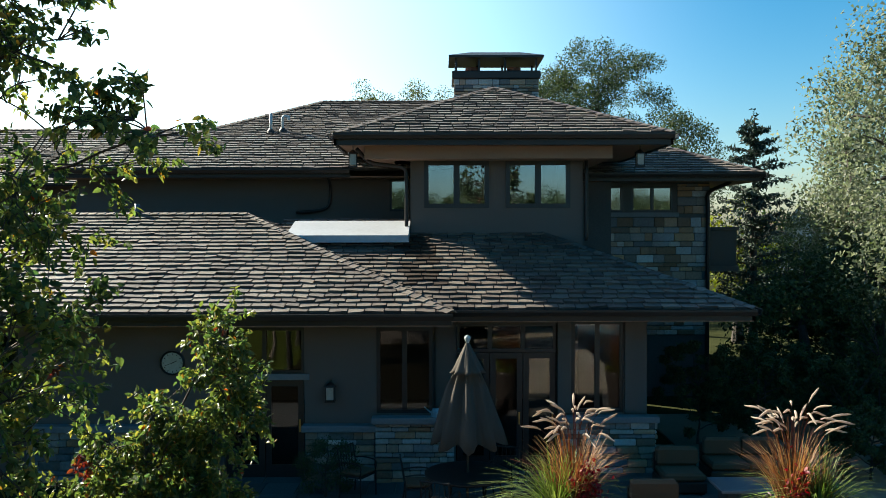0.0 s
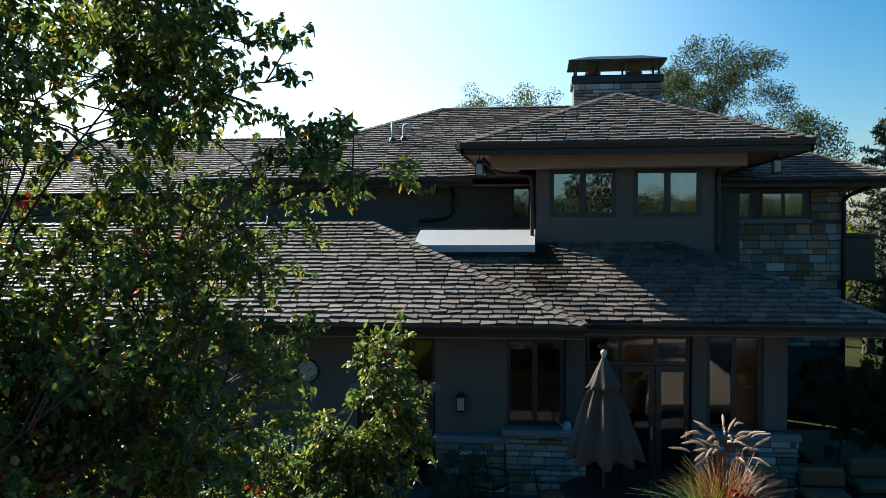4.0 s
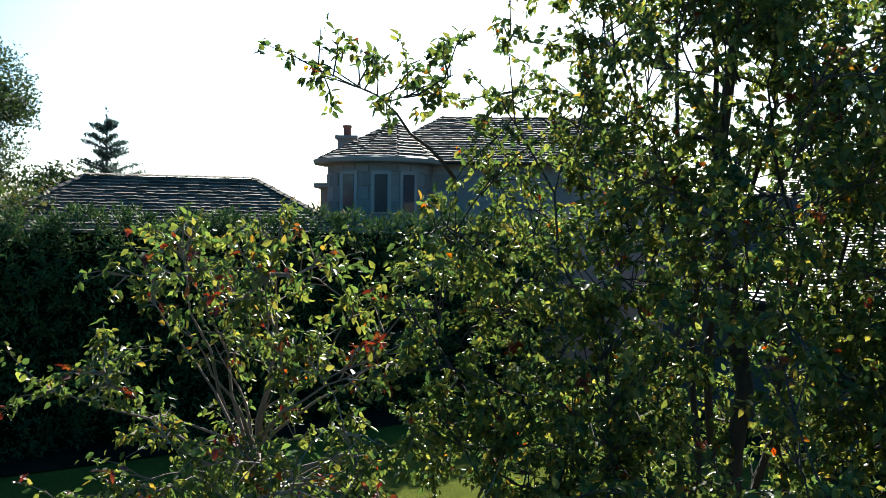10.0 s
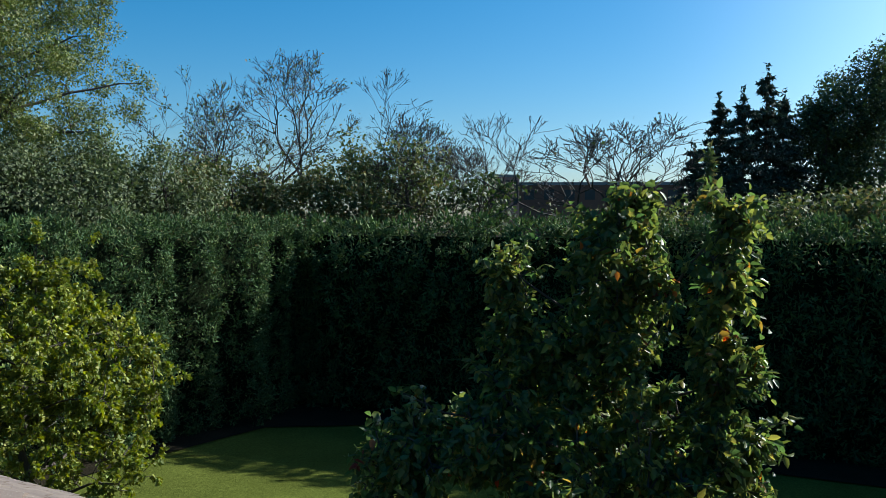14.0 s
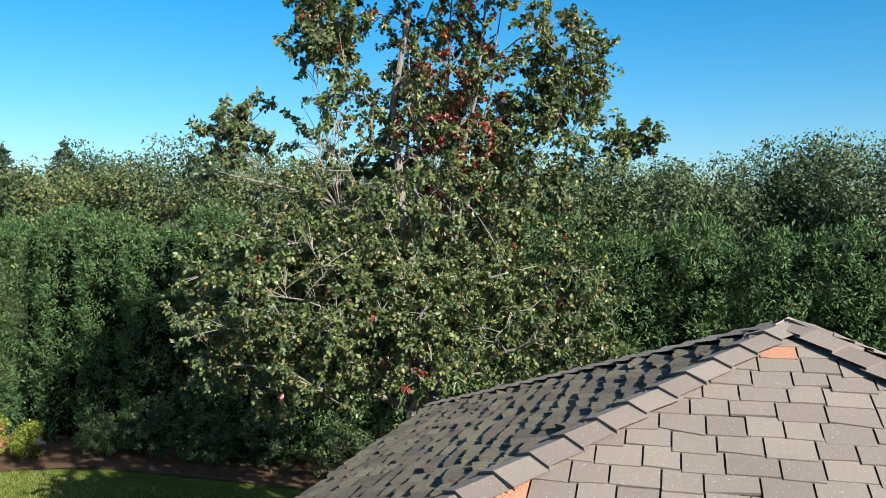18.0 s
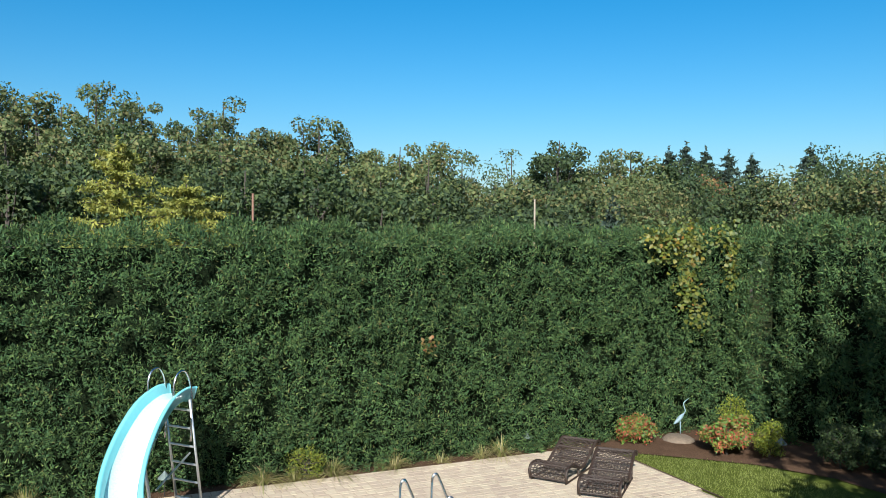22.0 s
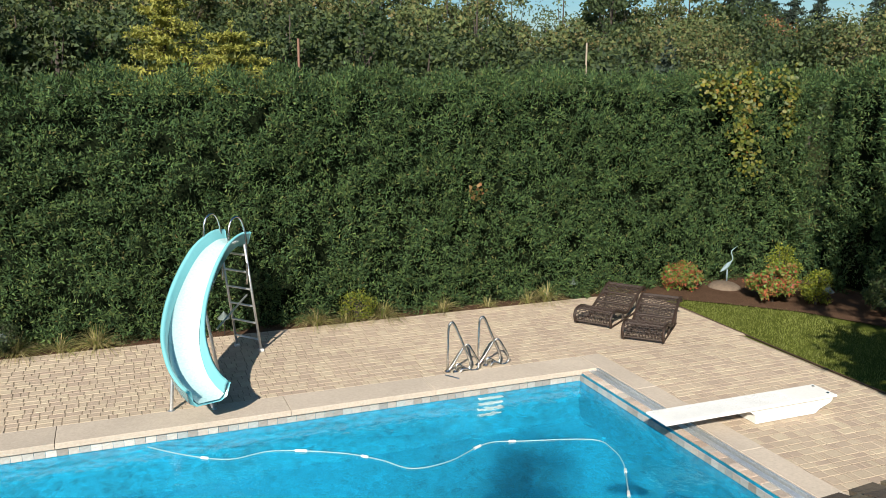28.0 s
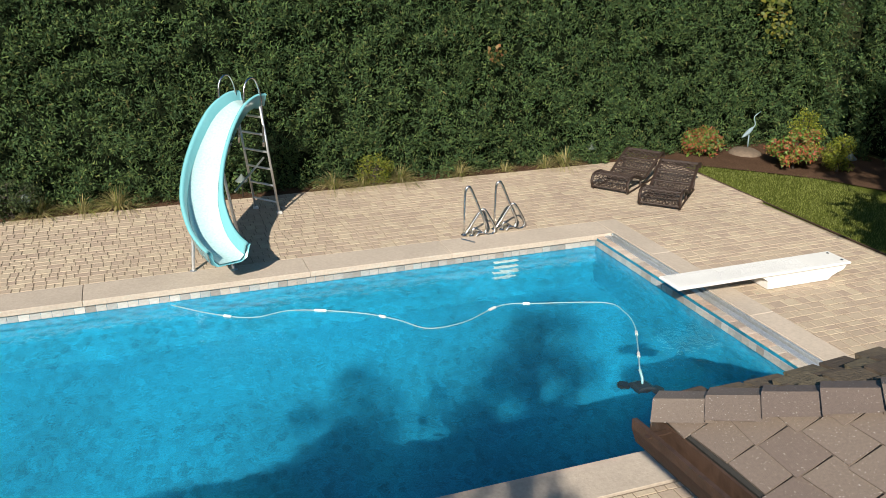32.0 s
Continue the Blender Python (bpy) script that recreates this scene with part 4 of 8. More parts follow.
caps(main, (-9.3, YC, ZC), (-3.2, RC, ZCR), SHINGLE, 11)
caps(main, (-3.2, RC, ZCR), (3.6, RC, ZCR), SHINGLE, 12)
caps(main, (9.56, 23.5, ZC), (5.46, 27.6, ZF), SHINGLE, 13)
caps(main, (-8.5, 30.2, 8.38), (-26, 30.2, 8.38), SHINGLE, 14)
gutter(main, (-9.3, YC - 0.01, ZC), (-1.7, YC - 0.01, ZC), (0, -1, 0))
eave_board(main, (-9.3, YC, ZC), (-1.7, YC, ZC), (0, -1, 0))
gutter(main, (3.5, 23.49, ZC), (9.56, 23.49, ZC), (0, -1, 0))
eave_board(main, (3.5, 23.5, ZC), (9.56, 23.5, ZC), (0, -1, 0))
gutter(main, (9.57, 23.5, ZC), (9.57, 31, ZC), (1, 0, 0))
eave_board(main, (9.56, 23.5, ZC), (9.56, 31, ZC), (1, 0, 0))
part("soffit", Shape().box(-9.25, -0.2, YC + 0.03, 22.5, ZC - 0.22, ZC - 0.19).box(3.92, 9.5, 23.53, 31, ZC - 0.22, ZC - 0.19), SOFFIT, main)
part("stucco", wall_y(-9.0, -0.1, 3.0, ZC + 0.22, 22.4, 0.25, [(-0.75, -0.25, 5.35, 6.2)]), STUCCO, upper)
part("stucco", Shape().box(-26, -8.9, 26.0, 26.2, 3.0, 6.5).box(-9.0, -8.8, 22.65, 34, 0, ZC - 0.2).box(-9, 8.4, 34, 34.2, 0, 6.2), STUCCO, upper)
window_y("window_3", -0.75, -0.25, 5.35, 6.2, 22.38, 1, "narrow dark-framed window beside the bay", bar=0.06)
# stone tower to the right of the bay
opens_t = [(6.1, 7.3, 5.36, 6.1), (5.45, 5.85, 5.36, 6.1)]
tower = tagged(new("house_tower_wall"), "wall of mixed grey and tan ledge stone", "wall", kind="structure")
part("stone_backing", wall_y(4.7, 8.36, 0.0, ZC - 0.2, 24.5, 0.3, opens_t), MORTAR, tower)
part("stone_backing", Shape().box(8.06, 8.36, 24.8, 34, 0, ZC - 0.2).box(3.9, 5.4, 23.9, 24.1, 2.0, ZC - 0.2), MORTAR, tower)
stones_y(tower, 5.4, 8.36, 1.8, 5.2, 24.5, 71, (0.1, 0.26), (0.2, 0.66))
stones_y(tower, 7.42, 8.36, 5.3, ZC - 0.25, 24.5, 72, (0.1, 0.26), (0.2, 0.6))
part("sill", Shape().box(5.35, 7.45, 24.38, 24.5, 5.22, 5.34), CAPSTONE, tower, "pale limestone sill")
for i, o in enumerate(opens_t):
    window_y("window_%d" % (i + 4), *o, 24.47, 2 if i == 0 else 1, "dark-framed casement window in the stone wall", bar=0.06)
tagged(part("upper_room_back", Shape().box(3.95, 8.05, 27.2, 27.3, 2, 6.18).box(4.0, 8.05, 24.85, 27.2, 6.14, 6.18).box(0.1, 3.7, 22.6, 22.7, 4.4, 6.8).box(-8.8, -0.12, 24.4, 24.5, 3.2, 6.6).box(-8.8, -0.12, 22.7, 24.4, 6.22, 6.26), INSIDE), "walls of the upper rooms coloured near-black to look dim", "wall", kind="structure")
# chimney
chim = thing("chimney", "wide ledge-stone chimney with a dark metal cap on posts", "chimney", (2.3, 26.8, 8))
part("core", Shape().box(1.02, 3.58, 26.05, 27.55, 7.0, 9.45), MORTAR, chim)
stones_y(chim, 1.0, 3.6, 7.6, 9.45, 26.05, 73)
part("crown_slab", Shape().box(0.95, 3.65, 25.95, 27.65, 9.45, 9.7, bevel=0.03), GUTTER, chim)
for px in (1.05, 1.75, 2.55, 3.5):
    part("post", Shape().box(px, px + 0.06, 26.1, 26.16, 9.7, 10.1), GUTTER, chim)
    part("post", Shape().box(px, px + 0.06, 27.4, 27.46, 9.7, 10.1), GUTTER, chim)
for px in (1.6, 2.9):
    part("flue_tile", Shape().lathe([(0.22, 0), (0.22, 0.22), (0.18, 0.22), (0.18, 0.05)], (px, 26.8, 9.7), 14), mat("flue_clay", (0.3, 0.11, 0.07), 0.85), chim)
cap = Shape()
cap.box(0.85, 3.75, 25.9, 27.7, 10.1, 10.16)
cap.add([(0.85, 25.9, 10.162), (3.75, 25.9, 10.162), (3.75, 27.7, 10.162), (0.85, 27.7, 10.162), (1.5, 26.5, 10.36), (3.1, 26.5, 10.36), (3.1, 27.1, 10.36), (1.5, 27.1, 10.36)],
        [(0, 1, 5, 4), (1, 2, 6, 5), (2, 3, 7, 6), (3, 0, 4, 7), (4, 5, 6, 7)])
part("cap", cap, GUTTER, chim, "dark metal chimney cap")
# parapet flashing between the roofs
part("cricket", Shape().add([(-2.85, 18.85, 4.76), (-0.12, 18.85, 4.76), (-0.12, 20.1, 5.09), (-2.85, 20.1, 5.09), (-2.85, 18.85, 4.6), (-0.12, 18.85, 4.6), (-0.12, 20.1, 4.6), (-2.85, 20.1, 4.6)],
     [(0, 1, 2, 3), (4, 5, 1, 0), (5, 6, 2, 1), (6, 7, 3, 2), (7, 4, 0, 3)]), mat("pale_roof_membrane", (0.5, 0.52, 0.56), 0.5, big=(1, 0.1), fine=(12, 0.1), bump=0.05), low_roof, "pale sloped roof membrane")
part("flat_roof", Shape().box(-9, -0.1, 20.12, 22.4, 4.6, 4.66), FELT, low_roof)

# ---- pool ----
pool = tagged(new("pool_basin"), "rectangular pool shell of blue plaster with tiled waterline", "swimming pool", kind="structure")
b = Shape()
prof = [(y0, -1.9), (4.5, -1.9), (7.5, -1.1), (y1, -1.1)]
vs = [(x, y, z) for y, z in prof for x in (x0, x1)]
b.add(vs, [(0, 1, 3, 2), (2, 3, 5, 4), (4, 5, 7, 6)])
b.add([(x0, y, z) for y, z in prof] + [(x0, y1, 0), (x0, y0, 0)], [(0, 1, 2, 3, 4, 5)])
b.add([(x1, y, z) for y, z in prof] + [(x1, y1, 0), (x1, y0, 0)], [(5, 4, 3, 2, 1, 0)])
b.add([(x0, y0, -1.9), (x1, y0, -1.9), (x1, y0, 0), (x0, y0, 0)], [(0, 1, 2, 3)])
b.add([(x0, y1, -1.1), (x1, y1, -1.1), (x1, y1, 0), (x0, y1, 0)], [(3, 2, 1, 0)])
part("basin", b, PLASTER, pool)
wat = Shape()
wat.add([(x0 + 0.004, y0 + 0.004, -0.16), (x1 - 0.004, y0 + 0.004, -0.16), (x1 - 0.004, y1 - 0.004, -0.16), (x0 + 0.004, y1 - 0.004, -0.16)], [(0, 1, 2, 3)])
water = tagged(part("water", wat, WATER), "clear rippled blue pool water", "water", kind="structure")
water.visible_shadow = False

# ---- pool house roof under the camera ----
PZ = 3.43
PC = [(2.41, -1.77, PZ), (-3.38, -2.08, PZ), (-3.1, -8.17, PZ), (2.67, -7.90, PZ)]
PA = (-0.38, -4.97, 4.68)
ph = thing("pool_house", "low pool house with a pyramid roof of weathered brown shingles", "pool house", (-0.28, -4.92, 0))
pp = [[PC[0], PC[1], PA], [PC[3], PC[0], PA], [PC[1], PC[2], PA], [PC[2], PC[3], PA]]
d = Shape()
for p in pp:
    slab(d, p)
part("roof_deck", d, FELT, ph)
shingles(ph, pp[0], SHINGLE_POOL, 81, SHINGLE_PART, lambda q: q.x < 2.6, orange=0.055, exposed=0.14, wide=0.19, thick=0.014)
shingles(ph, pp[1], SHINGLE_MOSS, 82, exposed=0.14, wide=0.19, thick=0.038)
shingles(ph, pp[2], SHINGLE_POOL, 83, exposed=0.14, wide=0.19)
shingles(ph, pp[3], SHINGLE_POOL, 84, exposed=0.14, wide=0.19)
for i, c in enumerate(PC):
    caps(ph, c, PA, SHINGLE_PART, 90 + i, step=0.2, half=0.12, as_parts=True)
for a, b2 in ((PC[0], PC[1]), (PC[3], PC[0]), (PC[1], PC[2]), (PC[2], PC[3])):
    a, b2 = Vector(a), Vector(b2)
    o = (b2 - a).cross(Vector((0, 0, 1))).normalized()
    if o.dot((a + b2) / 2 - Vector(PA)) < 0:
        o = -o
    if abs(o.x) < 0.5:
        gutter(ph, a + o * 0.01, b2 + o * 0.01, o, material=GUTTER_WORN, deep=0.11, wide=0.1)
    eave_board(ph, a, b2, o, 0.2)
along = (Vector(PC[1]) - Vector(PC[0])).normalized()
for k in range(9):
    q = Vector(PC[0]) + along * (0.12 + 0.62 * k)
    m = Matrix.Translation(q + Vector((0, 0.07, -0.012))) @ pose(0, 0, 0, 0, 0, 2.7)
    part("gutter_hanger", Shape().box(-0.012, 0.012, -0.06, 0.06, 0, 0.006, m), GUTTER_WORN, ph)
sof = Shape()
inner = [Vector((c[0] * 0.985 - 0.004, c[1] * 0.985 - 0.07, PZ - 0.2)) for c in PC]
sof.add(inner + [q - Vector((0, 0, 0.03)) for q in inner], [(3, 2, 1, 0), (4, 5, 6, 7), (0, 1, 5, 4), (1, 2, 6, 5), (2, 3, 7, 6), (3, 0, 4, 7)])
part("soffit", sof, SOFFIT, ph)
part("wall", Shape().box(-2.6, 1.9, -7.3, -2.7, 0, PZ - 0.24), STUCCO, ph)

# ---- hedges ----
hedge("hedge", "tall clipped arborvitae hedge behind the pool deck", 17.1, 18.6, -17.9, 11, 5.2, "x-", rng, clumps=30, per=48, size=0.06, pitch=1.15, bulge=0.1, ragged=0.06)
hedge("hedge", "tall arborvitae hedge of grown-together columns along the back lawn", -20.5, 17.1, -17.9, -16.3, 5.25, "y+", rng, clumps=22, per=44, size=0.072, pitch=1.35, bulge=0.5, ragged=0.2)
hedge("hedge", "tall shaded arborvitae hedge at the garden's side", -19.55, -17.95, -17.9, 15, 5.3, "x+", rng, clumps=16, per=20, size=0.11, pitch=1.2, bulge=0.15, ragged=0.06, turn=8)


# ---- trees near the camera ----
def polar(heading, dist, z=0.0):
    return np.array((-math.sin(radians(heading)) * dist, math.cos(radians(heading)) * dist, z))


def seen_at(heading, height, dist):
    """A place by heading, angle over the horizon (degrees) and distance from the middle of the garden at eye height."""
    return polar(heading, dist, EYE + dist * math.tan(radians(height)))


def blobs(base, r, *rows):
    """Crown places: rows of (count, heading, angle, distance, radii)."""
    return np.concatenate([crown_points(n, r, seen_at(h, e, d), rad, 0.45) for n, h, e, d, rad in rows]) - np.array(base)


r1 = np.random.default_rng(101)
base = polar(47, 6.2)
a = blobs(base, r1, (112, 44, 9, 6.4, (2.1, 2.0, 2.3)), (60, 45, 9, 5.7, (1.4, 1.1, 1.9)), (34, 24, 4, 5.9, (1.1, 1.2, 1.5)), (20, 26, 13, 6.0, (0.8, 0.8, 0.8)), (26, 25.5, 10.5, 5.7, (0.5, 0.6, 0.7)),
          (50, 58, 2, 6.2, (1.1, 1.2, 1.5)), (120, 43, -11, 5.8, (2.3, 2.0, 1.7)), (60, 24, -8, 5.6, (0.9, 1.0, 1.2)), (40, 50, -18, 5.4, (2.0, 1.8, 1.2)),
          (60, 46, 22, 5.9, (1.1, 1.1, 1.4)), (46, 45, 33, 5.7, (0.8, 0.8, 1.2)), (26, 27, 19, 6.9, (0.7, 0.7, 1.0)), (30, 64, -9, 5.6, (1.0, 1.0, 1.2)), (50, 35, -10, 5.8, (0.9, 0.9, 0.9)), (44, 39, 12, 5.9, (0.9, 0.8, 1.0)), (40, 27, -13, 5.6, (0.8, 0.8, 0.7)), (34, 57, -15, 5.4, (0.7, 0.7, 0.6)), (24, 34, -8, 5.5, (0.6, 0.6, 0.6)))
sprig = np.array([seen_at(65 + 9 * t, 9.6 - 1.5 * math.sin(3 * t) + r1.normal() * 0.4, 5.2) for t in np.linspace(0, 1, 5)]) - base
sprig2 = np.array([seen_at(17 - 5.5 * t, 4.2 + 0.8 * math.sin(4 * t) + r1.normal() * 0.3, 5.2) for t in np.linspace(0, 1, 6)]) - base
a = np.concatenate([a, sprig, sprig2])
tree("pear_tree", "large leafy pear tree, green with a few red autumn leaves", "tree", base, a, 0.095, (0.1, 0.1, 8.2), r1, PEAR_LEAF, 108000, 0.06, 0.25,
     limbs=40, hot_zone=(seen_at(31, -12, 5.5), (0.55, 0.55, 0.5), 0.22), second=(PEAR_LEAF_RED, 0.014), fork_at=0.2, shoots=5,
     leaders=[seen_at(h, e, d) - base for h, e, d in ((48, 32, 6.3), (52, 25, 6.2), (57, 17, 6.0), (62, 11.5, 5.8), (43, 30, 6.4), (38, 20, 6.3), (27, 13, 6.1), (33, 8, 5.8), (20, 4, 5.9), (45, 15, 5.6), (66, 3, 6.0), (40, 10, 7.2))])
base = polar(15, 8.6)
a = blobs(base, r1, (14, 10.8, -10.0, 8.3, (0.2, 0.25, 0.5)), (18, 9.6, -13, 8.3, (0.16, 0.25, 0.35)), (28, 12.8, -14.5, 8.3, (0.4, 0.4, 0.45)), (44, 17, -18, 8.3, (0.8, 0.7, 0.5)), (28, 12, -19, 8.2, (0.7, 0.6, 0.5)))
tree("pear_tree", "young sunlit pear tree beside the terrace", "tree", base, a, 0.07, (0.05, 0, 2.6), r1, PEAR_LEAF, 13000, 0.066, 0.18, limbs=14, second=(PEAR_LEAF_RED, 0.01), shoots=4)
base = polar(79, 5.9)
a = blobs(base, r1, (26, 80, -3.0, 5.6, (0.8, 0.7, 0.35)), (26, 75, -8, 5.5, (0.8, 0.8, 0.5)), (9, 88.5, -10, 5.6, (0.2, 0.4, 0.2)), (26, 82, -15.5, 5.3, (1.0, 0.9, 0.4)), (44, 73, -18, 5.2, (1.1, 0.9, 0.7)))
tree("pear_tree", "low spreading pear tree with bare pale twigs and red leaves", "tree", base, a, 0.09, (0, 0.1, 3.6), r1, PEAR_LEAF, 7600, 0.06, 0.19, limbs=24, second=(PEAR_LEAF_RED, 0.07), bark=TWIG, shoots=4)
base = polar(111, 5.7)
a = blobs(base, r1, (14, 118.2, -4.6, 5.6, (0.07, 0.08, 0.26)), (22, 117.4, -9.0, 5.6, (0.22, 0.22, 0.24)), (7, 110.0, 1.0, 5.6, (0.08, 0.08, 0.18)), (40, 111.2, -2.8, 5.6, (0.3, 0.3, 0.38)),
          (34, 111.8, -8.0, 5.6, (0.34, 0.34, 0.3)), (10, 104.4, 0.0, 5.5, (0.05, 0.05, 0.2)), (16, 104.8, -4.6, 5.5, (0.09, 0.09, 0.32)), (20, 104.4, -9.8, 5.5, (0.17, 0.17, 0.22)),
          (90, 111, -15.0, 5.4, (0.8, 0.8, 0.4)), (40, 121, -14.0, 5.4, (0.55, 0.55, 0.28)), (26, 126, -16.5, 5.4, (0.35, 0.35, 0.3)), (22, 104.0, -14.5, 5.3, (0.24, 0.24, 0.3)), (70, 113, -22, 5.0, (1.2, 1.2, 0.6)))
tree("pear_tree", "bushy pear tree with upright leafy leaders before the hedge", "tree", base, a, 0.1, (0, 0, 4.4), r1, PEAR_LEAF, 32000, 0.064, 0.12, limbs=26, fork_at=0.15, second=(PEAR_LEAF_RED, 0.006), shoots=4)
base = polar(199.8, 11.4)
a = blobs(base, r1, (100, 200, 3, 11.4, (1.6, 1.5, 1.8)), (40, 199.5, 12, 11.4, (1.2, 1.1, 1.8)), (44, 195, 9.5, 11.4, (1.5, 1.3, 1.5)), (110, 207, -5, 11.0, (1.7, 1.5, 1.4)), (50, 192, 0, 11.6, (1.1, 1.1, 1.3)), (16, 212.0, 5.5, 11.2, (0.5, 0.5, 0.5)), (30, 206.0, 12.6, 10.6, (0.4, 0.45, 0.65)), (80, 198, 19.8, 11.3, (1.2, 1.1, 0.6)), (40, 204.4, 19, 10.8, (0.7, 0.7, 0.6)),
          (36, 190, 10.5, 11.5, (0.55, 0.6, 0.9)), (9, 185.5, 5.6, 11.5, (0.3, 0.3, 0.12)), (50, 211.5, -6, 11.2, (0.6, 0.6, 0.9)), (110, 203, -7, 10.8, (1.6, 1.4, 1.0)), (50, 189.5, -7, 11.8, (0.9, 0.9, 1.1)), (50, 206, -5, 11.0, (1.0, 0.9, 0.9)),
          (90, 198, -6, 10.8, (1.4, 1.2, 1.2)), (40, 206, -1, 11.2, (1.1, 1.1, 0.9)), (50, 199, 21, 10.9, (1.3, 1.0, 0.5)), (36, 193, 18.5, 11.1, (0.8, 0.9, 0.5)), (30, 193, 5.5, 11.4, (0.8, 0.8, 0.7)))
tree("pear_tree", "tall pear tree, reddening, with bare twigs behind the pool house", "tree", base, a, 0.13, (0.1, 0.1, 8.2), r1, OLD_LEAF, 205000, 0.066, 0.26, limbs=44, second=(PEAR_LEAF_RED, 0.016), fork_at=0.17, shoots=4, fine=False, wide=0.66,
     bark=PALE_BARK, hot_zone=(seen_at(197.5, 9.5, 11.4), (0.8, 1.2, 1.7), 0.3),
     leaders=[seen_at(h, e, 11.4) - base for h, e in ((197.5, 22), (199.5, 19), (195.5, 20), (201.5, 15), (198.5, 12), (196.5, 10), (194.5, 16))])
dead = Shape()
root = Vector(seen_at(205, 1, 11.3))
for k in range(11):
    tip = Vector(seen_at(204.5 + 5 * r1.random(), 5 + 5 * r1.random(), 11.2 + r1.normal() * 0.4))
    m = root.lerp(tip, 0.5) + Vector(r1.normal(size=3)) * 0.12
    dead.tube([root, m, tip], [0.012, 0.008, 0.003], 4, cap=False)
    for j in range(3):
        q = m.lerp(tip, r1.random())
        dead.tube([q, q + Vector(r1.normal(size=3)) * 0.16 + Vector((0, 0, 0.2))], [0.006, 0.002], 4, cap=False)
o = part("dead_branch", dead, TWIG, [x for x in scene.objects if x.name.startswith("pear_tree")][-1], "bare pale twigs")
base = polar(149, 14.6)
a = blobs(base, r1, (60, 150, -5, 14.5, (1.5, 1.3, 0.85)), (100, 149.5, -9, 14.3, (2.0, 1.8, 1.1)), (80, 148.5, -14, 14.2, (2.0, 1.8, 1.0)), (50, 158, -10, 14.6, (1.3, 1.2, 1.2)), (24, 143.5, -10, 14.3, (0.6, 0.6, 0.8)))
tree("lime_shrub", "large lime-green leafy shrub before the hedge", "shrub", base, a, 0.1, (0, 0, 3.2), r1, LIME_LEAF, 76000, 0.078, 0.3, limbs=20, shoots=4, fine=False, wide=0.6)


# ---- distance ----
def far_tree(heading, dist, top, width, leaf, n, r, bottom=-2.0, clumps=34, size=0.3, name="tree", label="distant broadleaf tree with autumn-green crown", spread=0.6, wide=0.75, bark=None, shape=1.0, limbs=7, trunk=0.22):
    """A tree by heading, distance, the angle of its top and of its crown's foot, and the crown's width in metres."""
    z1, z0 = EYE + dist * math.tan(radians(top)), EYE + dist * math.tan(radians(bottom))
    b = polar(heading, dist)
    c = crown_points(clumps, r, (0, 0, (z0 + z1) / 2), (width / 2, width / 2, (z1 - z0) / 2 * shape), 0.5)
    return tree(name, label, "tree", b, c, trunk, (0, 0, z1 * 0.8), r, leaf, int(n * 1.6), size * 0.7, spread, limbs=limbs, fine=None, wide=wide * 1.1, twigs=False, fork_at=0.3, bark=bark)


def conifer(heading, dist, top, width, leaf, r, n=2200, name="spruce", label="dark distant spruce with layered boughs", size=0.3, droop=0.25, start=0.12, gaps=0.0, power=0.85, whorls=0):
    z1 = EYE + dist * math.tan(radians(top))
    b = polar(heading, dist)
    root = thing(name, label, "tree", b)
    wood, at = Shape(), []
    wood.tube([b, b + np.array([0, 0, z1])], [0.2, 0.02], 6, cap=False)
    tiers = whorls or max(14, int(z1 * 1.7))
    spike = np.linspace(0.9, 1.04, 60)[:, None] * np.array([[0, 0, z1]])
    at.append(b + spike + r.normal(size=(60, 3)) * np.array([0.04, 0.04, 0.02]))
    per = max(6, n // (tiers * 7))
    for i in range(tiers):
        t = start + (1 - start) * i / tiers
        reach = width / 2 * (1 - i / tiers) ** power + 0.05
        for k in range(7):
            ang = 6.283 * (k / 7 + 0.13 * i) + r.normal() * 0.15
            ln = reach * r.uniform(0.75 - 1.2 * gaps, 1.15)
            s = np.array([math.cos(ang), math.sin(ang), 0])
            p0 = b + np.array([0, 0, z1 * min(0.985, t + r.normal() * 0.018)])
            p1 = p0 + s * ln + np.array([0, 0, -droop * ln + 0.1])
            wood.tube([p0, p1], [0.04, 0.01], 4, cap=False)
            u = r.random(per) ** 0.7
            at.append(p0 + (p1 - p0) * u[:, None] + r.normal(size=(per, 3)).clip(-1.7, 1.7) * np.array([0.17, 0.17, 0.07]) * (0.12 + reach * 0.5))
    at = np.concatenate(at)
    part("trunk", wood, BARK, root)
    ob = new("crown", leaf_mesh("crown", at, size * (0.6 + 0.7 * r.random(len(at))), r, leaf, fine=None, wide=0.5, droop=0.3))
    ob.parent = root
    ob.matrix_parent_inverse = root.matrix_basis.inverted()
    return root


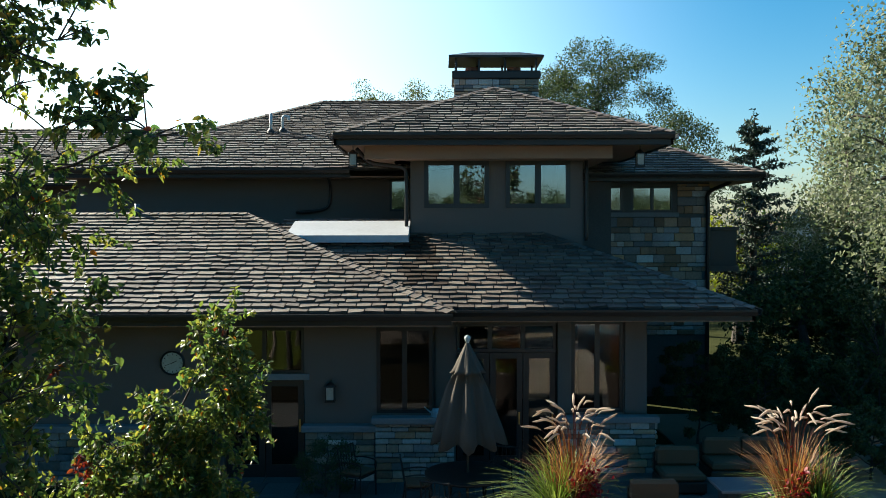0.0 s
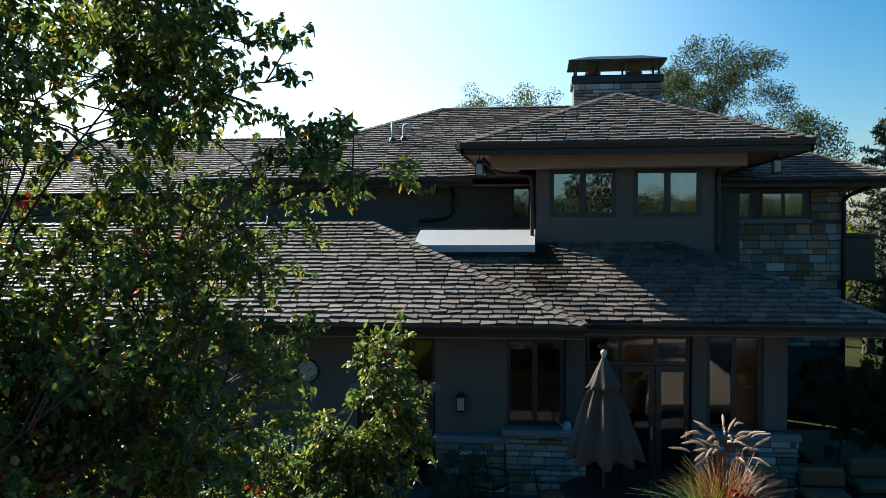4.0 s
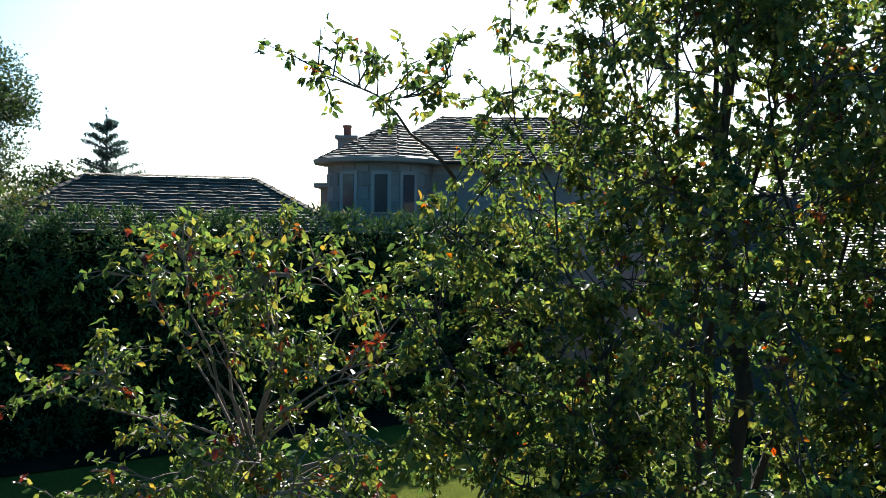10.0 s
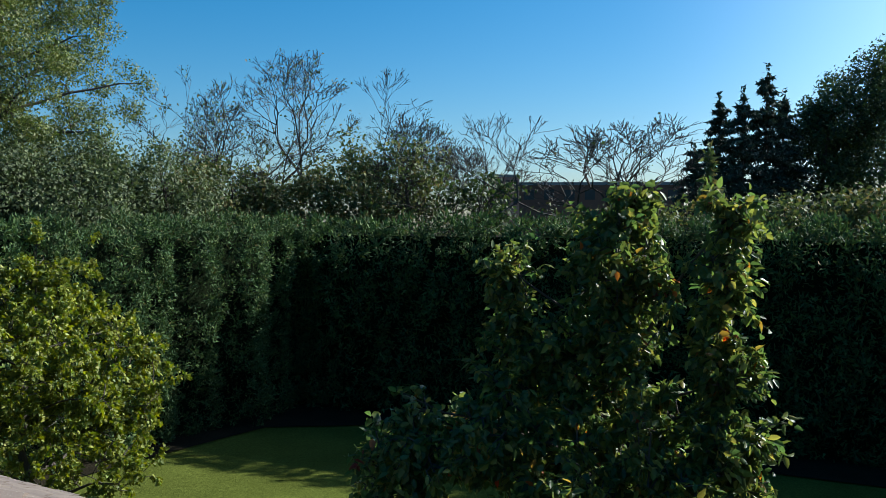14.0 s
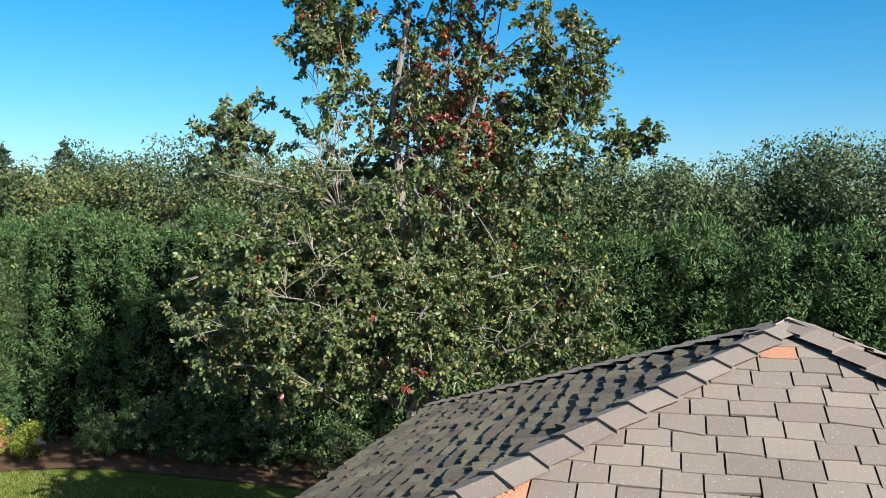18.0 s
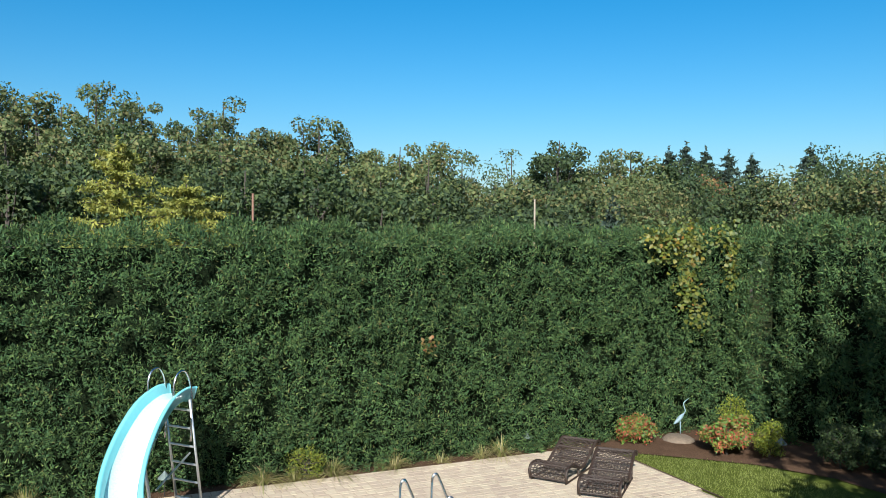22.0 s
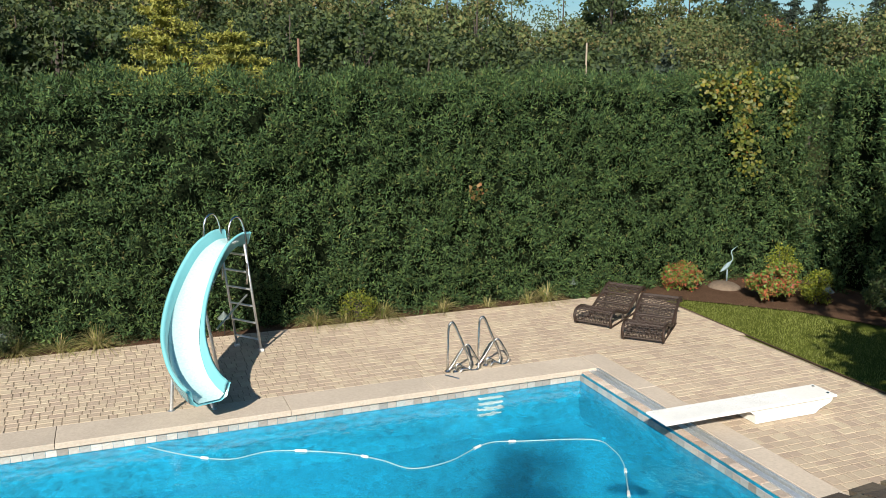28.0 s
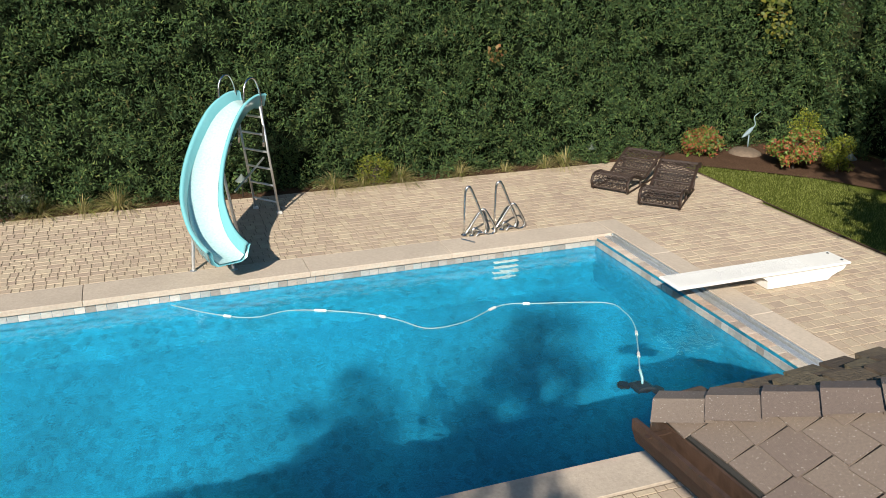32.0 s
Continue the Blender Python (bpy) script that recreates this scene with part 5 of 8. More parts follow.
def bare_tree(heading, dist, top, width, r, n_leaves=250, label="nearly bare autumn tree with dark branches", leaf=None):
    """A leafless tree: stems that fork again and again, with a few leaves left at the tips."""
    z1 = EYE + dist * math.tan(radians(top))
    b = polar(heading, dist)
    root = thing("bare_tree", label, "tree", b)
    wood, tips = Shape(), []
    def grow(p, d, ln, rad, level):
        q = p + d * ln
        bend = p.lerp(q, 0.5) + Vector(r.normal(size=3)) * 0.07 * ln
        wood.tube([p, bend, q], [max(rad, 0.009), max(rad * 0.85, 0.008), max(rad * 0.66, 0.007)], 6 if level < 2 else (4 if level < 4 else 3), cap=False)
        if level >= 8:
            tips.append(q)
            return
        for k in range(2 if r.random() < 0.45 else 3):
            turn = Vector(r.normal(size=3))
            turn.z = turn.z * 0.5 + 0.25
            grow(q, (d + turn * (0.55 if level else 0.6)).normalized(), ln * r.uniform(0.6, 0.84), rad * 0.62, level + 1)
        if level > 1:
            tips.append(q)
    grow(Vector(b), Vector((0, 0, 1)), z1 * 0.3, 0.16, 0)
    v = np.array(wood.v) if len(wood.v) else np.zeros((0, 3))
    mid = np.array([b[0], b[1], 0.0])
    k = np.array([width / max(0.1, np.ptp(v[:, 0])), width / max(0.1, np.ptp(v[:, 1])), z1 / v[:, 2].max()])
    wood.v = [Vector(p) for p in (v - mid) * k + mid]
    tips = (np.array(tips) - mid) * k + mid
    part("trunk", wood, BARK, root)
    at = tips[r.integers(0, len(tips), n_leaves)] + r.normal(size=(n_leaves, 3)) * 0.1
    ob = new("crown", leaf_mesh("crown", at, 0.12 * (0.6 + 0.7 * r.random(n_leaves)), r, leaf or OLIVE_LEAF, fine=False, wide=0.6))
    ob.parent = root
    ob.matrix_parent_inverse = root.matrix_basis.inverted()
    return root


r2 = np.random.default_rng(202)
# over the house
far_tree(-11.2, 46, 12.3, 7.4, DARK_LEAF, 26000, r2, 2.5, 110, 0.13, label="tall olive-green tree behind the house")
far_tree(-9.5, 47, 10, 4.5, DARK_LEAF, 9000, r2, 1, 50, 0.13, label="tall olive-green tree behind the house")
far_tree(4.4, 52, 9.2, 3.4, OLIVE_LEAF, 6000, r2, 3, 40, 0.14, label="treetop showing over the roof ridge")
far_tree(0.8, 52, 10.0, 4.2, OLIVE_LEAF, 8000, r2, 3, 46, 0.14, label="treetop showing over the roof ridge")
far_tree(-16.9, 40, 7.2, 3.6, DARK_LEAF, 9000, r2, -2, 60, 0.14)
far_tree(14.5, 60, 6.4, 4.0, OLIVE_LEAF, 900, r2, 3, 18, 0.34, label="treetop showing over the roof ridge")
conifer(-21.2, 34, 6.3, 3.3, NEEDLE, r2, 9000, "pine", "dark broad-topped pine beside the house", 0.17, -0.15, 0.2, 0.25, 0.4, 13)
far_tree(-20.2, 38, 1.4, 3.0, LIME_LEAF, 1600, r2, -6, 24, 0.22, label="sunlit yellow-green tree beside the house")
far_tree(-26.6, 27, 8.4, 3.2, POPLAR_LEAF, 6500, r2, -3, 70, 0.17, label="tall light-leaved poplar with thin crown", spread=0.8, wide=0.6)
far_tree(-29.8, 22, 13.0, 3.2, POPLAR_LEAF, 6500, r2, -5, 70, 0.15, label="tall light-leaved poplar with thin crown", spread=0.8, wide=0.6)
far_tree(-24.5, 46, 0.6, 7.0, DARK_LEAF, 9000, r2, -5, 60, 0.18)
far_tree(-28.5, 26, -0.5, 5.0, DARK_LEAF, 9000, r2, -12, 60, 0.15, label="dark leafy tree beside the house")
far_tree(-24.5, 25, -2.2, 4.2, DARK_LEAF, 9000, r2, -13, 60, 0.14, label="dark leafy tree beside the house")
# over the side hedge
conifer(87.2, 46, 6.6, 3.4, HAZE_NEEDLE, r2, 12000, "pine", "lone flat-topped pine beyond the hedge", 0.13, -0.3, 0.5, 0.3, 0.3, 7)
far_tree(95.6, 44, 11.0, 7.0, DARK_LEAF, 26000, r2, -1.5, 150, 0.2, label="large round dark-green maple beyond the hedge", spread=0.9)
far_tree(98.6, 43, 9.2, 4.2, DARK_LEAF, 9000, r2, -1.5, 60, 0.2, label="large dark-green maple beyond the hedge")
for h, e in ((102.2, 9.6), (103.6, 8.3), (105.0, 8.0), (106.5, 5.0), (101.2, 8.0)):
    conifer(h, 40 + r2.normal(), e, 5.0, NEEDLE, r2, 9000, size=0.2, start=0.3)
conifer(105.6, 24, 4.6, 1.7, OLIVE_LEAF, r2, 1600, "cypress", "narrow green cypress beyond the hedge", 0.2, -0.3)
far_tree(90.5, 32, 3.6, 3.0, DARK_LEAF, 1500, r2, -2, 24, 0.22)
far_tree(92.5, 30, 2.5, 3.4, YELLOW_LEAF, 900, r2, -2, 18, 0.2, label="yellow-leaved tree beyond the hedge")
for h, e in ((94.5, 2.6), (97, 2.3), (100, 2.2), (103, 1.6), (107.5, 1.9), (110, 1.4), (113, 1.0)):
    far_tree(h, 27, e, 3.6, OLIVE_LEAF, 1200, r2, -2, 24, 0.2, label="shrubby olive-green tree beyond the hedge")
bare_tree(112.6, 30, 7.4, 9.5, r2, 120)
bare_tree(122.3, 32, 7.6, 6.2, r2, 160)
far_tree(120.5, 30, 3.4, 2.4, DARK_LEAF, 1100, r2, -1, 20, 0.22, label="ivy-dark bushy tree beyond the hedge")
bare_tree(131.5, 33, 12.3, 7.5, r2, 500)
bare_tree(137.0, 32, 10.2, 6.5, r2, 900)
bare_tree(127.8, 33, 10.4, 5.5, r2, 200)
for h, e in ((125.5, 5.6), (128, 6.3), (130.5, 4.5), (134, 3.6), (137, 4.6), (140, 4.5)):
    far_tree(h, 30 + r2.random() * 3, e, 4.2, OLIVE_LEAF, 2600, r2, -2, 34, 0.2, label="light green tree beyond the hedge")
# honey locust and the row of trees over the back hedge
z = 30
b = polar(150.5, z)
c = np.concatenate([crown_points(150, r2, seen_at(150.5, 10, z) - b, (4.9, 4.0, 3.6), 0.35), crown_points(90, r2, seen_at(151, 16, z) - b, (4.2, 3.4, 2.6), 0.35), crown_points(70, r2, seen_at(149, 3.5, z) - b, (3.6, 3.0, 1.6), 0.4)])
c[:, 2] = np.round(c[:, 2] / 0.9) * 0.9 + r2.normal(size=len(c)) * 0.18
tree("locust_tree", "tall honey locust with feathery yellow-green foliage in layers", "tree", b, c, 0.28, (0, 0, 12.5), r2, mat("locust_leaf", (0.12, 0.16, 0.03), 0.6, island=0.35, through_light=0.3, bump=0,
     stops=[(0.0, (0.06, 0.10, 0.02)), (0.6, (0.12, 0.16, 0.03)), (1.0, (0.2, 0.21, 0.04))]), 110000, 0.1, 0.5, limbs=40, fine=None, wide=0.5, fork_at=0.3)
for h, e in zip(np.arange(141.5, 214, 2.6), [5.2, 6.0, 4.5, 5.0, 5.0, 6.2, 6.6, 7.4, 8.3, 7.2, 7.5, 6.0, 6.6, 5.6, 5.4, 4.3, 4.6, 5.2, 4.8, 4.5, 5.4, 4.8, 5.0, 4.6, 4.6, 4.8, 5.0, 4.8]):
    far_tree(h + r2.normal() * 0.4, 26 + 3 * r2.random(), e, 3.4, SILVER_LEAF if h < 200 else OLIVE_LEAF, 5600, r2, -3.5, 60, 0.15, label="silvery-green tree in a row behind the back hedge", shape=1.05)
for h, e, w in ((214.5, 5.2, 4), (217.5, 5.4, 3.4), (221, 4.7, 3.4), (219.5, 4.5, 4), (223.5, 4.1, 3.6), (226.5, 3.7, 3.6), (229, 3.4, 3.2), (231.5, 3.6, 3)):
    far_tree(h, 30 + 4 * r2.random(), e, w, DARK_LEAF if r2.random() < 0.5 else OLIVE_LEAF, 4600, r2, -2, 44, 0.15, label="green tree behind the hedge corner")

# woods behind the pool hedge
r3 = np.random.default_rng(33)
woods = thing("far_woods", "distant mixed autumn woods behind the pool hedge", "woods", polar(250, 62), kind="stuff")
wood = Shape()
kinds = {"olive": (OLIVE_LEAF, [], []), "dark": (DARK_LEAF, [], []), "silver": (SILVER_LEAF, [], []), "russet": (RUSSET_LEAF, [], [])}
def top_line(h):
    return 5.3 + max(0.0, min(h, 256) - 242) * 0.17 + max(0.0, h - 256) * 0.07 + 0.55 * math.sin(h * 0.9) + 0.4 * math.sin(h * 2.3 + 1) - 1.3 * max(0.0, min(1.0, (233.0 - h) / 1.5))
for layer, (dist, drop, step) in enumerate(((66, 0.0, 1.6), (56, 1.7, 1.8), (48, 3.6, 1.8))):
    for h in np.arange(228, 296, step):
        hh = h + r3.normal() * 0.35
        d = dist + r3.uniform(-4, 4)
        thin = 239.8 < hh < 245.3
        e = top_line(hh) - drop * (1 if hh < 262 else 1.25) + r3.normal() * 0.45 
        z1 = EYE + d * math.tan(radians(e))
        b = polar(hh, d)
        w = r3.uniform(2.2, 3.3) * (1.2 if layer else 1.0)
        key = ("silver" if thin and layer == 0 else r3.choice(["olive", "olive", "dark", "olive", "russet"] if layer < 2 else ["dark", "dark", "dark"], p=None))
        if key == "russet" and (layer == 0 or r3.random() < 0.9):
            key = "olive"
        c = crown_points(36, r3, b + np.array([0, 0, z1 * 0.67]), (w, w, z1 * 0.28), 0.55)
        full = 125 if not (thin and layer == 0) else 30
        for one in c:
            dd = r3.normal(size=(full, 3))
            dd /= np.linalg.norm(dd, axis=1, keepdims=True)
            dd[:, 2] = dd[:, 2] * 0.75 + 0.12
            kinds[key][1].append(one + dd * r3.uniform(0.6, 1.05) * r3.uniform(0.55, 1.05, (full, 1)))
            kinds[key][2].append(dd)
        wood.tube([b, b + np.array([r3.normal() * 0.3, 0, z1 * 0.5]), b + np.array([r3.normal() * 0.4, 0, z1 * 0.92])], [0.2, 0.12, 0.03], 5, cap=False)
        for one in c[::2]:
            wood.tube([b + np.array([0, 0, z1 * r3.uniform(0.35, 0.6)]), one], [0.07, 0.015], 4, cap=False)
part("trunks", wood, BARK, woods)
for key, (material, lots, ways) in kinds.items():
    if not lots:
        continue
    q = np.concatenate(lots)
    ob = new("foliage", leaf_mesh("foliage", q, 0.21 * (0.6 + 0.8 * r3.random(len(q))), r3, material, fine=None, wide=0.9, out=np.concatenate(ways), follow=1.5))
    ob.parent = woods
    ob.matrix_parent_inverse = woods.matrix_basis.inverted()
for h, e in ((230.7, 5.1), (229.6, 5.4), (228.4, 5.1), (227.0, 4.9), (225.6, 4.6), (222.2, 5.1)):
    conifer(h, 68, e, 8.5, NEEDLE, r2, 6000, size=0.24, start=0.45, power=1.0)
far_tree(228.8, 40, 3.4, 4.0, RUSSET_LEAF, 3000, r2, -1, 26, 0.2, label="russet-leaved tree beyond the hedge")
conifer(266.5, 36, 5.2, 6.6, GOLD_NEEDLE, r2, 14000, "larch", "golden-green larch beyond the hedge", 0.17, 0.02, 0.3, 0.25, 0.6, 13)
conifer(262.4, 34, 3.0, 6.6, GOLD_NEEDLE, r2, 14000, "larch", "golden-green larch beyond the hedge", 0.17, 0.02, 0.3, 0.25, 0.6, 12)
conifer(234.2, 42, 2.0, 4.6, NEEDLE, r2, 5000, "pine", "small pine beyond the hedge", 0.26, 0.0, 0.1, 0.2)


# ---- pool surround ----
PX0, PX1, PYD, PYS = POOL
deck = tagged(new("pool_deck"), "tan concrete paver deck round the pool", "paving", kind="structure")
bed = Shape()
for xa, xb, ya, yb in ((13.15, 16.85, -11.75, 22), (6.4, 13.15, -11.6, -8.25), (2.9, 5.85, -8.25, 12), (5.85, 13.15, 9.6, 22), (1.4, 2.9, -2.4, 9.45)):
    bed.box(xa, xb, ya, yb, -0.02, 0.043)
part("joint_bed", bed, SAND, deck)
rp = np.random.default_rng(55)
rest = Shape()
near_parts = 0
sizes = (0.12, 0.18, 0.24)
def pave(xa, xb, ya, yb, single):
    """Rows of pavers of three lengths, laid along y."""
    global near_parts
    x = xa
    while x < xb - 0.05:
        w = min((0.12, 0.165, 0.165, 0.21)[rp.integers(0, 4)], xb - x)
        y = ya - rp.random() * 0.2
        while y < yb:
            ln = sizes[rp.integers(0, 3)]
            a, b = max(y, ya), min(y + ln, yb)
            if b - a > 0.04:
                h = 0.05 + rp.normal() * 0.0012
                if single and near_parts < 300 and rp.random() < 0.5 and x < 13 and y < -8.2:
                    part("paver", Shape().box(x + 0.004, x + w - 0.004, a + 0.004, b - 0.004, 0.029, h, bevel=0.006), PAVER_PART, deck)
                    near_parts += 1
                else:
                    v = [(x + 0.004, a + 0.004), (x + w - 0.004, a + 0.004), (x + w - 0.004, b - 0.004), (x + 0.004, b - 0.004)]
                    rest.add([(p, q, 0.03) for p, q in v] + [(p + (0.006 if p < x + w / 2 else -0.006), q + (0.006 if q < (a + b) / 2 else -0.006), h) for p, q in v],
                             [(4, 5, 6, 7), (0, 1, 5, 4), (1, 2, 6, 5), (2, 3, 7, 6), (3, 0, 4, 7)])
            y += ln
        x += w
pave(6.5, 13.15, -11.55, -8.27, True)
pave(13.17, 16.84, -11.7, 4.5, False)
pave(2.92, 5.84, -8.2, 9.4, False)
o = part("pavers", rest, PAVER, deck)
o["kind"] = "stuff"
rest = Shape()
pave(1.42, 2.88, -2.38, 9.4, False)
o = part("court_pavers", rest, COURT, deck, "brown pavers of the court between the houses")
o["kind"] = "stuff"
# coping slabs
rc = np.random.default_rng(56)
coping = tagged(new("pool_coping"), "smooth tan stone coping round the pool edge", "coping", kind="structure")
y = PYD - 0.35
while y < PYS:
    ln = rc.uniform(2.4, 3.4)
    part("coping_slab", Shape().box(PX1 - 0.05, PX1 + 0.62, y + 0.004, y + ln - 0.004, -0.03, 0.062, bevel=0.005), COPING, coping)
    if y > -7.6:
        part("coping_slab", Shape().box(PX0 - 0.48, PX0 + 0.05, y + 0.004, y + ln - 0.004, -0.03, 0.062, bevel=0.005), COPING, coping)
    y += ln
x = PX0 - 0.4
while x < PX1 + 0.6:
    ln = min(rc.uniform(2.2, 3.2), PX1 + 0.62 - x)
    part("coping_slab", Shape().box(x + 0.004, x + ln - 0.004, PYD - 0.76, PYD - 0.355, -0.03, 0.064, bevel=0.005), COPING, coping)
    x += max(ln, 0.2)
# cover track and brick ledge at the diving end
part("cover_track", Shape().box(PX0 - 0.3, PX1 + 0.1, PYD - 0.25, PYD - 0.15, -0.03, 0.03).box(PX0 - 0.3, PX1 + 0.1, PYD - 0.335, PYD - 0.29, -0.03, 0.058), mat("grey_track_metal", (0.6, 0.63, 0.66), 0.4, 0.7), coping, "grey metal pool cover track")
part("track_slot", Shape().box(PX0 - 0.3, PX1 + 0.1, PYD - 0.354, PYD - 0.336, -0.05, 0.02), FRAME, coping)
x = PX0
while x < PX1:
    part("brick", Shape().box(x + 0.004, x + 0.196, PYD - 0.145, PYD - 0.004, -0.06, 0.02, bevel=0.006), BRICK, coping)
    x += 0.2
# waterline tiles
tl = Shape().box(-0.072, 0.072, -0.006, 0.006, -0.055, 0.055, bevel=0.003).mesh("tile", TILE)
y = PYD + 0.08
while y < 5.0:
    piece("tile", tl, pool, Matrix.Translation((PX1 - 0.004, y, -0.1)) @ pose(0, 0, 0, 0, 0, 90))
    y += 0.15
x = PX0 + 0.08
while x < PX1:
    piece("tile", tl, pool, Matrix.Translation((x, PYD + 0.004, -0.1)))
    x += 0.15
for i in range(4):
    z = -0.28 - 0.24 * i
    part("ladder_tread", Shape().box(PX1 - 0.1, PX1 - 0.006, -5.95, -5.5, z - 0.03, z, bevel=0.01), mat("white_tread_plastic", (0.5, 0.52, 0.52), 0.4), pool)
STEEL = mat("polished_steel", (0.62, 0.6, 0.57), 0.22, 1.0, big=(2, 0.05), fine=(40, 0.08), bump=0.03)
ALU = mat("matt_aluminium", (0.6, 0.61, 0.62), 0.38, 0.85, bump=0.05)


def smooth_path(pts, n=6):
    """Points of a Catmull-Rom curve through pts."""
    p = [Vector(q) for q in pts]
    p = [p[0] * 2 - p[1]] + p + [p[-1] * 2 - p[-2]]
    out = []
    for i in range(1, len(p) - 2):
        for k in range(n):
            t = k / n
            a, b, c, d = p[i - 1], p[i], p[i + 1], p[i + 2]
            out.append(0.5 * ((2 * b) + (c - a) * t + (2 * a - 5 * b + 4 * c - d) * t * t + (3 * b - a - 3 * c + d) * t ** 3))
    return out + [p[-2]]


# pool ladder rails
ladder = thing("pool_ladder", "pair of bent stainless steel pool ladder rails on the deck", "pool ladder", (13.25, -5.8, 0.06))
for oy in (0.0, -0.64):
    bx = 13.25 + (0.12 if oy else 0)
    part("rail", Shape().tube(smooth_path([(bx, -5.24 + oy, 0.06), (bx, -5.245 + oy, 0.5), (bx, -5.26 + oy, 0.86), (bx, -5.32 + oy, 0.95), (bx, -5.39 + oy, 0.86),
         (bx - 0.02, -5.56 + oy, 0.45), (bx - 0.03, -5.66 + oy, 0.2), (bx - 0.05, -5.62 + oy, 0.07), (bx - 0.06, -5.5 + oy, 0.14), (bx - 0.06, -5.4 + oy, 0.19), (bx - 0.07, -5.36 + oy, 0.06)], 5), 0.024, 8), STEEL, ladder, smooth=True)
    part("rail", Shape().tube(smooth_path([(bx + 0.03, -5.27 + oy, 0.06), (bx + 0.03, -5.38 + oy, 0.2), (bx + 0.02, -5.56 + oy, 0.47), (bx, -5.63 + oy, 0.5), (bx - 0.02, -5.7 + oy, 0.4), (bx - 0.05, -5.82 + oy, 0.16),
         (bx - 0.07, -5.78 + oy, 0.06), (bx - 0.1, -5.66 + oy, 0.06), (bx - 0.12, -5.5 + oy, 0.12), (bx - 0.14, -5.42 + oy, 0.06)], 5), 0.022, 8), STEEL, ladder, smooth=True)
    for q in ((bx, -5.24 + oy), (bx - 0.07, -5.36 + oy)):
        part("flange", Shape().lathe([(0.05, 0), (0.05, 0.012), (0.03, 0.03)], (q[0], q[1], 0.06), 12), STEEL, ladder)
part("loose_bar", Shape().tube([(13.05, -5.12, 0.075), (12.8, -5.28, 0.075)], 0.014, 8), STEEL, ladder)

# slide
AQUA = mat("aqua_fibreglass", (0.24, 0.64, 0.7), 0.22, big=(0.8, 0.06), fine=(12, 0.04), bump=0.03, coat=0.3)
slide = thing("pool_slide", "curved aqua fibreglass pool slide with aluminium ladder", "slide", (14.2, -1.2, 0.05))
line = smooth_path([(15.78, -2.02, 2.13), (15.6, -1.82, 2.14), (15.28, -1.52, 1.98), (14.78, -1.2, 1.62), (14.2, -0.96, 1.24), (13.6, -0.84, 0.9), (13.05, -0.86, 0.64), (12.62, -0.95, 0.51), (12.25, -1.06, 0.47)], 6)
prof = [(-0.33, 0.20), (-0.35, 0.23), (-0.31, 0.25), (-0.27, 0.22), (-0.24, 0.06), (-0.17, 0.0), (0.17, 0.0), (0.24, 0.06), (0.27, 0.22), (0.31, 0.25), (0.35, 0.23), (0.33, 0.20),
        (0.29, 0.03), (0.19, -0.035), (-0.19, -0.035), (-0.29, 0.03)]
vs, k = [], len(prof)
for i, p in enumerate(line):
    d = (line[min(i + 1, len(line) - 1)] - line[max(i - 1, 0)]).normalized()
    side = d.cross(Vector((0, 0, 1))).normalized()
    up = side.cross(d)
    for a, b in prof:
        vs.append(p + side * a + up * b)
fs = [(i * k + j, i * k + (j + 1) % k, (i + 1) * k + (j + 1) % k, (i + 1) * k + j) for i in range(len(line) - 1) for j in range(k)]
fs += [tuple(range(k)), tuple((len(line) - 1) * k + j for j in range(k - 1, -1, -1))]
part("flume", Shape().add(vs, fs), AQUA, slide, "glossy aqua flume", smooth=True)
# bed of its own, coloured paler to paint the sun's glare in the flume
bed_v = []
for i, p in enumerate(line):
    d = (line[min(i + 1, len(line) - 1)] - line[max(i - 1, 0)]).normalized()
    side = d.cross(Vector((0, 0, 1))).normalized()
    up = side.cross(d)
    for a, b in ((-0.235, 0.075), (-0.165, 0.006), (0.165, 0.006), (0.235, 0.075)):
        bed_v.append(p + side * a + up * b)
part("slide_bed", Shape().add(bed_v, [(i * 4 + j, i * 4 + j + 1, i * 4 + 5 + j, i * 4 + 4 + j) for i in range(len(line) - 1) for j in range(3)]), mat("glare_pale_aqua", (0.6, 0.86, 0.88), 0.2, big=(1, 0.08), bump=0.02), slide, "pale aqua sliding surface with sun glare put into its colour", smooth=True)
RF, LF = Vector((15.62, -2.36, 0.05)), Vector((16.1, -1.98, 0.05))
lean = Vector((-0.2, 0.25, 2.12))
for f in (RF, LF):
    part("ladder_rail", Shape().tube([f, f + lean], 0.024, 8), ALU, slide, smooth=True)
    part("foot", Shape().box(-0.05, 0.05, -0.05, 0.05, -0.01, 0.05, Matrix.Translation(f), bevel=0.01), mat("white_foot_cap", (0.7, 0.7, 0.68), 0.5), slide)
for i in range(6):
    t = (i + 0.7) / 6.3
    a, b = RF + lean * t, LF + lean * t
    part("rung", Shape().tube([a, b], 0.022, 8), ALU, slide)
for f in (RF, LF):
    q = f + lean
    d = Vector((-0.62, 0.78, 0))
    part("hand_rail", Shape().tube(smooth_path([q - d * 0.02 - Vector((0, 0, 0.75)), q - d * 0.05 - Vector((0, 0, 0.2)), q - d * 0.02 + Vector((0, 0, 0.25)), q + d * 0.09 + Vector((0, 0, 0.5)), q + d * 0.25 + Vector((0, 0, 0.52)),
         q + d * 0.36 + Vector((0, 0, 0.38)), q + d * 0.4 + Vector((0, 0, 0.1))], 5), 0.02, 8), STEEL, slide, smooth=True)
